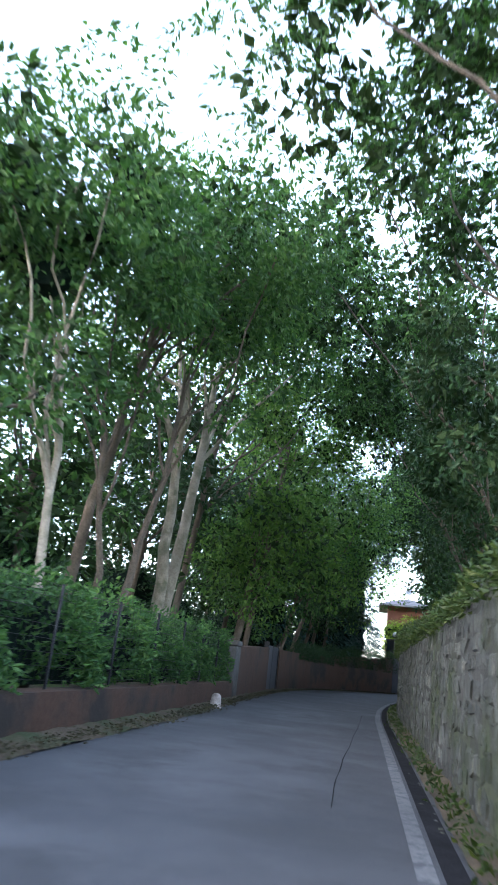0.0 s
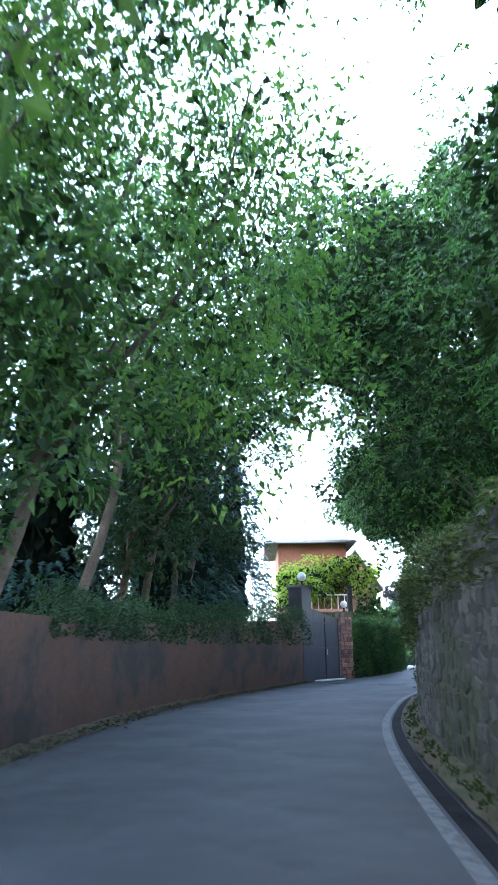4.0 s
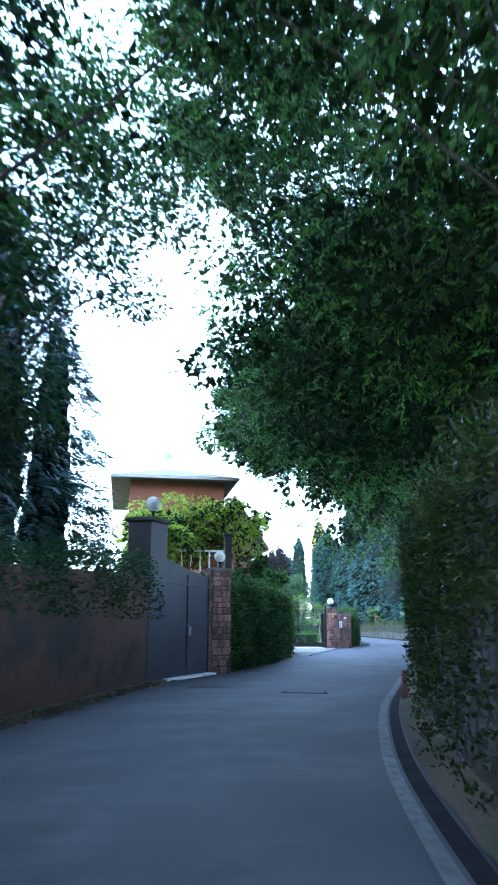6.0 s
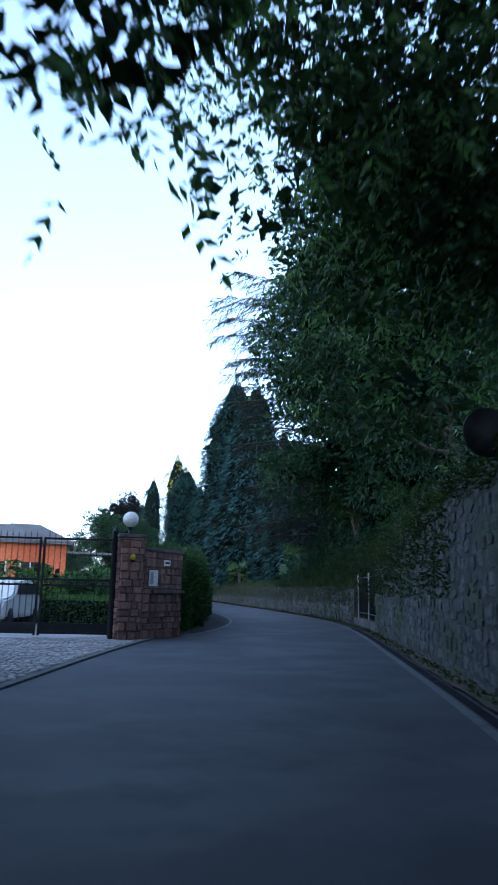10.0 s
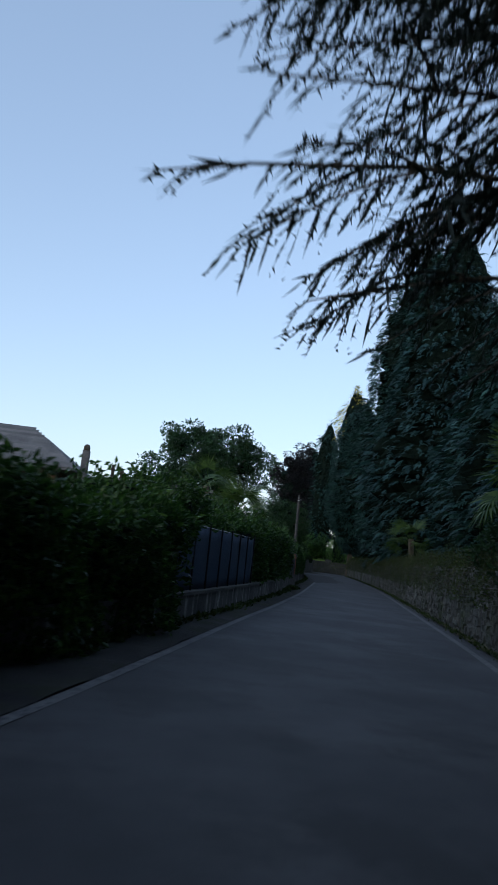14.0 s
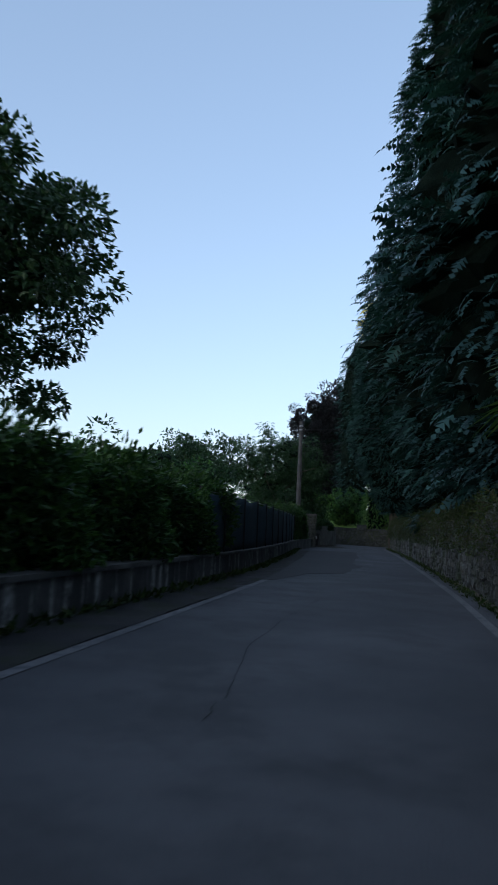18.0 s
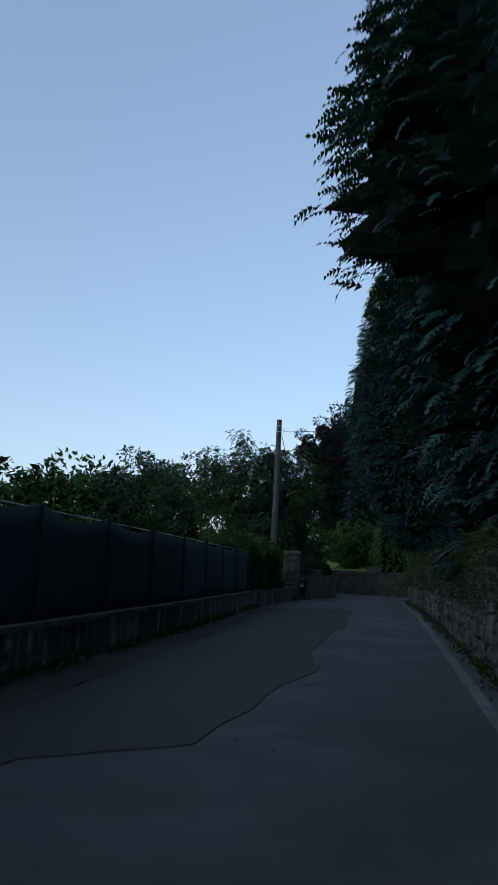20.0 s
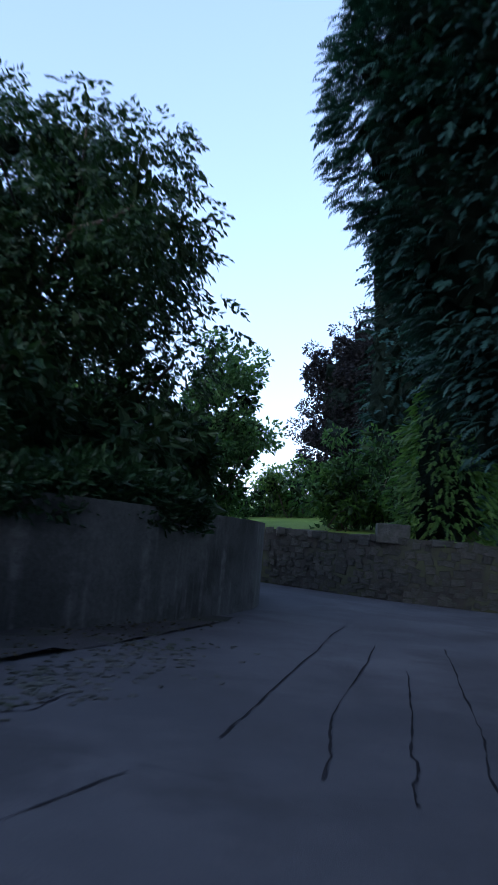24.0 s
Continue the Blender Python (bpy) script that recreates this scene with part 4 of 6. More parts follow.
# right: large-leaved evergreens
broad_tree("tree", "dark evergreen with large leaves over the lane", (26.9, 57.7, 2.0), 6, 0.25, (23.6, 57.2, 10.6), (5.4, 4.6, 6.2), 200, 150, 0.19, LF_DARK, 100, None, 0.21, 12)
broad_tree("tree", "dark evergreen with large leaves over the lane", (29.2, 65.2, 2.0), 6, 0.25, (27.4, 65.4, 11.4), (5.4, 4.2, 6.2), 200, 150, 0.19, LF_DARK, 101, None, 0.21, 12)
broad_tree("tree", "dark evergreen with low leafy branches over the lane", (26.6, 64, 0.6), 5, 0.16, (25, 65.8, 6.4), (2.9, 2.3, 1.8), 74, 140, 0.19, LF_DARK, 99, None, 0.24, 8)
broad_tree("tree", "dark shrubby evergreen above the iron railing", (27.4, 62.7, 0.4), 2, 0.14, (28.2, 63, 5.6), (2.8, 3.6, 4.8), 90, 180, 0.16, LF_DARK, 102, None, 0.3, 6)
broad_tree("tree", "dark shrubby evergreen above the stone wall", (31.8, 71.7, 1.5), 2, 0.14, (31.4, 71.2, 5.4), (2.4, 3.8, 3.8), 70, 180, 0.16, LF_DARK, 103, None, 0.3, 6)
broad_tree("tree", "tall dark evergreen behind the lane's edge", (32.9, 63.2, 2.0), 7, 0.3, (32.6, 63.2, 10), (4.8, 6, 9), 110, 130, 0.28, LF_DARK, 104, None, 0.28, 8)
broad_tree("tree", "tall dark evergreen behind the lane's edge", (34.9, 71.2, 2.0), 7, 0.3, (34.8, 71.2, 9), (4.6, 6, 9), 100, 130, 0.28, LF_DARK, 105, None, 0.28, 8)
ROW = [(32.8, 83.2, 9.0, 2.6, LF_BLUE, 0.75, 0.45), (35.2, 91.2, 14, 3.6, LF_CYPRESS, 0.8, 0.45), (38, 100.7, 17, 4.2, LF_BLUE, 0.8, 0.5), (38.6, 110.2, 24.5, 6.0, LF_BLUE, 0.7, 0.5), (39.9, 120.7, 28, 5.9, LF_CYPRESS, 0.5, 0.42),
       (42.6, 131.7, 27, 4.2, LF_CYPRESS, 0.45, 0.38), (44.8, 139.2, 22, 4.8, LF_BLUE, 0.5, 0.6)]
for k, (x, y, h, r, mat, pw, size) in enumerate(ROW):
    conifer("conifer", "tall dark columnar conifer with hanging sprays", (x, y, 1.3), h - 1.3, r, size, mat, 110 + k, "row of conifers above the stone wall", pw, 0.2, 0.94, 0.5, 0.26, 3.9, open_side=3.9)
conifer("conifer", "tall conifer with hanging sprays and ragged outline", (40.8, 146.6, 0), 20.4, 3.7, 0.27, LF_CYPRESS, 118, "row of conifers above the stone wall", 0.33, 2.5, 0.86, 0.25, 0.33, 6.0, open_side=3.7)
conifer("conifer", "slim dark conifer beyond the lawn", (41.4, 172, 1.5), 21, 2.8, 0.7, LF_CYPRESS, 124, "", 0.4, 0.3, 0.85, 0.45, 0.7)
conifer("conifer", "dark conifer with its sunlit top coloured golden-yellow among the others", (41.6, 155.2, 1.5), 22.4, 3.4, 0.55, LF_CYPRESS, 121, "", 0.3, 0.3, 0.7, 0.3, 0.78, tips=LF_GOLD)
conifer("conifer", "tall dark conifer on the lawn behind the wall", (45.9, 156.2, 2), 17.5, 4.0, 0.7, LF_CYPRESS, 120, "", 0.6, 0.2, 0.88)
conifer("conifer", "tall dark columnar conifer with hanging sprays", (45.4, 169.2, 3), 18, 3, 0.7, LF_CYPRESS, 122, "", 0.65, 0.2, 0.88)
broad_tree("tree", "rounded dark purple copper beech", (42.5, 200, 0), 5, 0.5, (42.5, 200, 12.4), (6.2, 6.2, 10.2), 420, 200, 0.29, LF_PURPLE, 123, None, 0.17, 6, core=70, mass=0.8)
conifer("conifer", "low bushy yellow-green conifer on the lawn", (40.55, 152.6, 1.2), 4.4, 1.3, 0.24, LF_FRESH, 119, "", 0.4, 0.1, 0.6, dense=6.0)
# left: garden trees of the later stretches
broad_tree("tree", "large magnolia with glossy dark leaves", (24, 110.7, 0), 4.0, 0.3, (24.1, 110.5, 6.1), (3.8, 3.7, 2.9), 120, 260, 0.17, LF_DARK, 124, None, 0.19, 12, core=10, mass=0.42)
broad_tree("tree", "feathery dark-leaved walnut tree behind the wall", (32.7, 146.7, 0), 3.2, 0.22, (32.6, 146.8, 5.25), (3.5, 2.8, 2.75), 150, 330, 0.14, LF_DARK, 129, None, 0.2, 14, core=14, mass=0.4, feathered=True)
broad_tree("tree", "bushy young tree behind the curved wall", (34.6, 158.7, 0), 2, 0.12, (34.3, 158.7, 4.2), (1.6, 1.7, 3.3), 60, 240, 0.18, LF_BROAD, 126, None, 0.26, 6)
broad_tree("tree", "wide dark tree in the distance", (25, 168, 0), 3.5, 0.3, (25, 168, 5.6), (5.5, 4, 4.6), 90, 160, 0.32, LF_DARK, 138, None, 0.24, 8, core=14)
broad_tree("tree", "broad dark garden tree beyond the net fence", (23.9, 155.2, 0), 3.5, 0.25, (24, 155.7, 5.0), (4.4, 4, 3.0), 70, 220, 0.25, LF_DARK, 127, None, 0.24, 8, core=14)
SHRUBS = [(25.9, 121.2, 2.4, 2.0, LF_DARK), (27.6, 127.2, 2.2, 1.8, LF_BROAD), (26.9, 135.2, 2.8, 2.4, LF_DARK), (16.4, 145.2, 3.6, 4, LF_BROAD), (30.9, 163.2, 3.6, 3.6, LF_BROAD), (37.4, 166.2, 3.2, 1.9, LF_FRESH), (9.4, 133.2, 3.6, 5, LF_BROAD),
          (38.7, 158.2, 2.6, 1.1, LF_FRESH), (33.2, 143.8, 2.2, 1.6, LF_DARK), (34.6, 146.4, 2.0, 1.5, LF_DARK), (34.8, 149.4, 2.5, 1.05, LF_DARK), (32.4, 153.2, 3.0, 2.2, LF_BROAD), (4.2, 42.5, 5.6, 2.1, LF_YELLOW), (6.3, 43.3, 5.9, 1.8, LF_YELLOW), (7.4, 43.5, 3.4, 1.3, LF_BROAD),
          (22.4, 99.2, 2.0, 1.6, LF_DARK), (13, 66, 1.0, 1.2, LF_FRESH), (15.5, 68, 1.1, 1.2, LF_BROAD), (2.4, 39.5, 4.8, 1.5, LF_YELLOW), (39.1, 158.5, 3.0, 2.0, LF_BROAD), (40.5, 182, 3.0, 3.2, LF_BROAD), (35.2, 167.5, 2.2, 1.9, LF_BROAD), (36, 186, 3.0, 3.2, LF_DARK)]
for k, (x, y, z, r, mat) in enumerate(SHRUBS):
    broad_tree("shrub", "rounded leafy garden shrub", (x, y, 0.1), z * 0.4, 0.08, (x, y, z), (r, r, r * 0.8), 32, 115, 0.19, mat, 140 + k, None, 0.32, 4)

# ---- hedges ----
hedge1 = line_of((31.6, 4.2), (33, 5.0), (35.5, 6.1), (38, 7.1), (42, 8.5), (45, 9.35), (52.4, 10.9))
leafy_face("hedge", "tall dense clipped laurel hedge beside the gate", "hedge", hedge1, 32.3, 52.3, 0, lambda y: np.interp(y, [32, 44, 52], [2.75, 2.75, 2.5]), 1.6, 34000, 0.13, LF_LAUREL, 120)
hedge2 = line_of((64.4, 19.05), (69.2, 20.65), (75.2, 22.8), (79.2, 23.85))
leafy_face("hedge", "tall dark garden hedge along the lane", "hedge", hedge2, 65, 79.0, 0.0, lambda y: np.interp(y, [64.2, 69.2, 75.2, 79.2], [2.45, 2.1, 1.6, 1.85]), 1.5, 22000, 0.13, LF_LAUREL, 121, top_wob=0.2)
hedge3 = line_of((78, 22.85), (81.7, 23.75), (85.4, 24.65), (88, 25.2))
leafy_face("hedge", "tall garden hedge with upright shoots behind the blue net", "hedge", hedge3, 78.6, 86.9, 0.0, lambda y: np.interp(y, [78.6, 81.4, 82.8, 87], [2.1, 2.35, 2.0, 2.05]), 1.4, 13000, 0.13, LF_LAUREL, 145, top_wob=0.4)
laurel = line_of((79.2, 23.6), (85.4, 25.15), (94.8, 27.3), (100.2, 28.15), (106.4, 29.4), (113.2, 30.7), (132.2, 32.9), (139.2, 34.3))
leafy_face("hedge", "overgrown laurel hedge on top of the low wall", "hedge", laurel, 86.6, 97.8, 0.5, 2.0, 1.4, 20000, 0.14, LF_LAUREL, 122, top_wob=0.35)
leafy_face("hedge", "overgrown laurel hedge on top of the low wall", "hedge", laurel, 99.4, 111.2, 0.5, 1.75, 1.4, 18000, 0.13, LF_LAUREL, 123, top_wob=0.25)
leafy_face("hedge", "laurel bush spilling over the low wall", "hedge", laurel, 130.7, 137.2, 0.5, 1.9, 1.4, 12000, 0.13, LF_LAUREL, 124, top_wob=0.3)
leafy_face("creeper", "ivy hanging over the rubble stone wall", "creeper", lambda y: off_right(y) - 0.06, 64.2, 144.2, 0.75, lambda y: wh2(y) + 0.25, 0.9, 46000, 0.06, LF_IVY, 125, side=1, core=False, top_wob=0.3, bulge=0.06)
leafy_face("thicket", "ivy and dark bushes growing over the bank behind the stone wall", "shrub", lambda y: off_right(y) + 0.4, 59.2, 81, 0.9, lambda y: np.interp(y, [59, 66, 73, 81], [3.0, 3.0, 2.7, 1.8]), 0.7, 22000, 0.1, LF_IVY, 146, side=1, top_wob=0.4, bulge=0.2)
leafy_face("creeper", "dry grass hanging over the rubble stone wall", "creeper", lambda y: off_right(y) - 0.05, 64.2, 144.2, 0.9, lambda y: wh2(y) + 0.2, 0.7, 13000, 0.14, LF_DRY, 139, side=1, core=False, top_wob=0.25, bulge=0.05, wide=0.1)
leafy_face("creeper", "ivy and weeds hanging over the tall stone wall", "creeper", lambda y: off_right(y) - 0.06, 8, 37, 1.35, lambda y: wh(y) + 0.3, 1.2, 17000, 0.1, LF_IVY, 126, side=1, core=False, top_wob=0.4, bulge=0.08)
leafy_face("creeper", "weeds along the top of the high bare wall", "creeper", lambda y: off_right(y) - 0.04, 37, 48, 2.6, lambda y: wh(y) + 0.15, 1.2, 4000, 0.09, LF_IVY, 135, side=1, core=False, top_wob=0.2, bulge=0.05)
leafy_face("creeper", "ivy and weeds hanging over the tall stone wall", "creeper", lambda y: off_right(y) - 0.06, 48, 58.2, 1.2, lambda y: wh(y) + 0.3, 1.2, 7000, 0.1, LF_IVY, 136, side=1, core=False, top_wob=0.4, bulge=0.08)
leafy_face("creeper", "moss and low weeds along the top of the tall stone wall", "creeper", lambda y: off_right(y) - 0.02, -34, 8, 1.8, lambda y: wh(y) + 0.08, 1.6, 13000, 0.09, LF_IVY, 131, side=1, core=False, top_wob=0.15, bulge=0.03)
leafy_face("shrub", "dark bushes behind the iron railing", "bush", lambda y: off_right(y) + 1.0, 58, 65.2, 0.1, 3.6, 1.8, 12000, 0.15, LF_DARK, 132, side=1, top_wob=0.5, bulge=0.4)
leafy_face("shrub", "dark bushes growing on top of the stone wall", "bush", lambda y: off_right(y) + 0.45, 64, 82.2, 1.2, lambda y: np.interp(y, [63.2, 69.2, 75, 82.2], [6.4, 5.4, 3.6, 2.2]), 1.6, 14000, 0.14, LF_DARK, 133, side=1, top_wob=0.6, bulge=0.4)
leafy_face("shrub", "dark thicket under the trees of the wooded bank", "bush", lambda y: left_wall(y) - 6.5, -40, 34, 0.4, lambda y: 3.6 + 0.9 * np.sin(y * 0.37), 2.5, 26000, 0.24, LF_DARK, 137, top_wob=1.2, bulge=0.9)
leafy_face("shrub", "wild bushes behind the low brown wall", "bush", lambda y: left_wall(y) - 0.45, -32, -9, 0.5, 1.5, 1.5, 24000, 0.12, LF_BROAD, 127, top_wob=0.5, bulge=0.3)
leafy_face("creeper", "small-leaved climber covering the stone wall", "creeper", lambda y: off_right(y) - 0.07, 15, 37, 0.25, lambda y: wh(y) + 0.2, 0.5, 20000, 0.085, LF_IVY, 129, side=1, core=False, top_wob=0.3, bulge=0.1)

leafy_face("creeper", "dark ivy hanging over the brown garden wall", "creeper", lambda y: left_wall(y) + 0.02, 8, 29.2, 1.5, lambda y: hl(y) + 0.25, 0.8, 11000, 0.11, LF_DARK, 130, core=False, top_wob=0.35, bulge=0.06)

bend_wall = line_of((142.1, 34.6), (143.5, 35.7), (145.6, 36.5), (147.4, 36.95))
leafy_face("creeper", "dark leafy shoots hanging over the curved wall", "creeper", bend_wall, 142.4, 145.2, 1.05, 1.5, 0.7, 5000, 0.13, LF_DARK, 134, core=False, top_wob=0.2, bulge=0.05)

# stones of the wall at the bend
def rubble_along(line, h, size, parent, material, seed, flat=0.7, proud=0.05):
    rng = np.random.default_rng(seed)
    seg = np.r_[0, np.cumsum(np.hypot(*np.diff(line, axis=0).T))]
    z = 0.0
    while z < 1.24:
        rh = size * flat * rng.uniform(0.7, 1.25)
        s = 1.5 + rng.uniform(0, size)
        while s < seg[-1] - 2:
            w = size * rng.uniform(0.6, 1.7)
            x, y = float(np.interp(s, seg, line[:, 0])), float(np.interp(s, seg, line[:, 1]))
            x2, y2 = float(np.interp(s + 0.1, seg, line[:, 0])), float(np.interp(s + 0.1, seg, line[:, 1]))
            al = unit(np.array([x2 - x, y2 - y]))
            STONES.append((np.array([x, y]), al, np.array([al[1], -al[0]]), z + rh / 2 + rng.normal() * 0.03, w / 2 * rng.uniform(0.8, 1.0), rh / 2 * rng.uniform(0.75, 1.05), proud * rng.uniform(0.5, 1.5), rng.normal() * 0.16, parent, material))
            s += w
        z += rh


near = sw_line[(sw_line[:, 0] > 35.4) & (sw_line[:, 0] < 44.9)]
rubble_along(near, 1.25, 0.23, swall, STONE, 900, 0.8, 0.03)
rng = np.random.default_rng(901)
for x in np.arange(37, 44.4, 0.42):
    if rng.uniform() < 0.75:
        k = box_part("coping_stone", (-0.2, -0.05, 0), (0.2, 0.4, 0.1 + rng.uniform(0, 0.09)), STONE, swall, 0.03)
        k.location = (x, float(sw_face(x)) + 0.02, 1.2)
        k.rotation_euler = (rng.normal() * 0.05, rng.normal() * 0.05, rng.normal() * 0.15)
bl = box_part("pillar_block", (-0.35, 0.0, 1.2), (0.35, 0.55, 1.62), STONE, swall, 0.03, "squared block standing on the wall")
bl.location = (39.4, 151.75, 0)


# ---- things: gate with globe lamps and the red house ----
def globe_lamp(at, r, label, group=""):
    root = empty("globe_lamp", label, "lamp", group, at)
    lathe("stem", [(0.09, 0), (0.09, 0.03), (0.045, 0.05), (0.04, 0.16), (0.075, 0.18), (0.075, 0.2), (0.0, 0.2)], IRON, root)
    a = np.linspace(-np.pi / 2, np.pi / 2, 12)
    lathe("globe", [(max(0.0, r * math.cos(q)), 0.19 + r + r * math.sin(q)) for q in a], WHITE, root, seg=24, label="milk-white glass globe")
    return root


def oriented(ob, a, b):
    """Lay a thing built along +x from the origin so that it runs from a to b."""
    ob.location = (a[0], a[1], a[2] if len(a) > 2 else 0)
    ob.rotation_euler = (0, 0, math.atan2(b[1] - a[1], b[0] - a[0]))
    return ob


PIECE_MESHES = {}


def piece_mesh(material, kind):
    """One of a few shared block meshes of unit size with chipped edges."""
    key = (material.name, kind)
    if key not in PIECE_MESHES:
        rng = np.random.default_rng(kind + 5)
        v = np.array([[-1, -1, 0], [1, -1, 0], [1, 1, 0], [-1, 1, 0], [-0.74, -0.74, 1], [0.74, -0.74, 1], [0.74, 0.74, 1], [-0.74, 0.74, 1]], float)
        v[:, :2] += rng.normal(size=(8, 2)) * 0.09
        v[4:, 2] += rng.normal(size=4) * 0.15
        f = [[4, 5, 6, 7], [0, 1, 5, 4], [1, 2, 6, 5], [2, 3, 7, 6], [3, 0, 4, 7], [3, 2, 1, 0]]
        me = bpy.data.meshes.new("stone")
        me.from_pydata(v.tolist(), [], f)
        me.materials.append(material)
        PIECE_MESHES[key] = me
    return PIECE_MESHES[key]


def face_stones(parent, origin, along, out, w, h, size, material, seed, proud=0.035, z0=0.0):
    """Single facing stones on one flat face of a thing, as parts."""
    rng = np.random.default_rng(seed)
    al, o = Vector((*along, 0)).normalized(), Vector((*out, 0)).normalized()
    z = z0
    while z < z0 + h - 0.04:
        rh = min(size * rng.uniform(0.6, 1.2), z0 + h - z)
        x = 0.0
        while x < w - 0.03:
            ww = min(size * rng.uniform(0.7, 1.7), w - x)
            ob = new("stone", piece_mesh(material, int(rng.integers(6))))
            m = Matrix.Identity(4)
            m.col[0][:3], m.col[1][:3], m.col[2][:3] = al * (ww / 2 - 0.008), Vector((0, 0, rh / 2 - 0.008)), o * proud * rng.uniform(0.6, 1.3)
            m.translation = Vector(origin) + al * (x + ww / 2) + Vector((0, 0, z + rh / 2))
            ob.parent = parent
            ob.matrix_local = m
            x += ww
        z += rh


def stone_pier(label, lo, w, d, h, ang, material, seed, cap=CONCRETE, size=0.2, cap_over=0.05):
    root = empty("gate_pier", label, "pier", "", (lo[0], lo[1], 0))
    root.rotation_euler = (0, 0, ang)
    box_part("core", (0, 0, -0.2), (w, d, h), MORTAR, root, 0.0)
    face_stones(root, (0, 0, 0), (1, 0), (0, -1), w, h, size, material, seed)
    face_stones(root, (w, 0, 0), (0, 1), (1, 0), d, h, size, material, seed + 1)
    face_stones(root, (0, d, 0), (0, -1), (-1, 0), d, h, size, material, seed + 2)
    box_part("cap", (-cap_over, -cap_over, h + 0.002), (w + cap_over, d + cap_over, h + 0.09), cap, root, 0.02)
    return root


GA, GB = (2.42, 29.1), (4.02, 31.9)
ga_ang = math.atan2(GB[1] - GA[1], GB[0] - GA[0])
pier_l = empty("gate_pier", "tall dark rendered gate pier with a globe lamp", "pier", "", (GA[0], GA[1], 0))
pier_l.rotation_euler = (0, 0, ga_ang)
box_part("shaft", (-0.95, -0.05, -0.2), (0, 0.6, 3.95), DARK_GATE, pier_l, 0.02)
box_part("cap", (-1.02, -0.12, 3.95), (0.07, 0.67, 4.06), CONCRETE, pier_l, 0.02)
globe_lamp((2.05, 28.75, 4.06), 0.2, "white globe lamp on top of the tall gate pier")
stone_pier("reddish stone gate pier with a globe lamp", (4.02, 31.9), 0.62, 0.5, 3.0, 0.35, PORPHYRY, 300)
globe_lamp((4.28, 32.25, 3.09), 0.17, "white globe lamp on the reddish stone pier")
gate = empty("gate", "closed dark solid metal driveway gate with sloping top", "gate")
oriented(gate, (GA[0], GA[1], 0.06), GB)
gl = math.hypot(GB[0] - GA[0], GB[1] - GA[1])
gb = bmesh.new()
vs = [gb.verts.new(p) for p in ((0.04, 0.1, 0), (gl - 0.04, 0.1, 0), (gl - 0.04, 0.1, 2.72), (gl * 0.5, 0.1, 2.86), (0.04, 0.1, 3.1))]
fb = gb.faces.new(vs)
ex = bmesh.ops.extrude_face_region(gb, geom=[fb])
bmesh.ops.translate(gb, verts=[e for e in ex["geom"] if isinstance(e, bmesh.types.BMVert)], vec=(0, 0.06, 0))
part("leaf", gb, DARK_GATE, gate)
for q in (0.08, gl * 0.5, gl - 0.12):
    box_part("stile", (q, 0.06, 0.02), (q + 0.07, 0.1, 2.7), DARK_GATE, gate, 0.008)
for q in (0.1, 1.3, 2.4):
    box_part("rail", (0.06, 0.065, q), (gl - 0.06, 0.095, q + 0.08), DARK_GATE, gate, 0.008)
box_part("lock_plate", (gl * 0.5 + 0.1, 0.045, 1.05), (gl * 0.5 + 0.2, 0.06, 1.3), STEEL, gate, 0.005, "small steel lock plate")
sill = empty("threshold", "pale stone threshold under the dark gate", "threshold")
oriented(sill, (GA[0], GA[1], 0), GB)
box_part("slab", (0, -0.16, -0.1), (gl, 0.3, 0.05), WHITE, sill, 0.015)

post = empty("post", "dark square garden post with a flat cap", "post", "", (5.05, 35.8, 0))
box_part("shaft", (-0.12, -0.12, -0.1), (0.12, 0.12, 4.5), BLACK, post, 0.015)
box_part("cap", (-0.17, -0.17, 4.5), (0.17, 0.17, 4.62), BLACK, post, 0.02)

house = empty("house", "red rendered villa with a grey hipped roof and dish", "house", "", (3.6, 47.2, 0))


def hip_roof(name, x0, y0, x1, y1, z, rise, inset, material, parent, over=0.0, thick=0.14):
    bm = bmesh.new()
    a = [bm.verts.new(p) for p in ((x0, y0, z), (x1, y0, z), (x1, y1, z), (x0, y1, z))]
    b = [bm.verts.new((x, y, z + thick)) for x, y in ((x0, y0), (x1, y0), (x1, y1), (x0, y1))]
    c = [bm.verts.new((x, y, z + thick + rise)) for x, y in ((x0 + inset, y0 + inset), (x1 - inset, y0 + inset), (x1 - inset, y1 - inset), (x0 + inset, y1 - inset))]
    bm.faces.new(a[::-1])
    bm.faces.new(c)
    for lo, hi in ((a, b), (b, c)):
        for i in range(4):
            bm.faces.new((lo[i], lo[(i + 1) % 4], hi[(i + 1) % 4], hi[i]))
    return part(name, bm, material, parent)


box_part("wall", (-2.1, -4.0, -0.2), (2.3, 4.5, 8.0), RED_WALL, house, 0.02)
hip_roof("roof", -3.0, -4.6, 2.95, 5.2, 8.0, 0.85, 2.6, ROOF_GREY, house)
for q in range(5):
    box_part("roof_rib", (-2.9 + q * 1.15, -4.64, 8.02), (-2.75 + q * 1.15, -4.6, 8.12), ROOF_GREY, house, 0.004)
box_part("gutter", (-3.02, -4.7, 7.98), (2.97, -4.606, 8.1), STEEL, house, 0.01)
dish = lathe("dish", [(0.02, -0.15), (0.2, -0.13), (0.36, -0.06), (0.42, 0.02), (0.4, 0.03), (0.2, -0.08), (0.0, -0.1)], STEEL, house, label="grey satellite dish")
dish.location, dish.rotation_euler = (0, -0.1, 10.0), (radians(72), 0, radians(12))
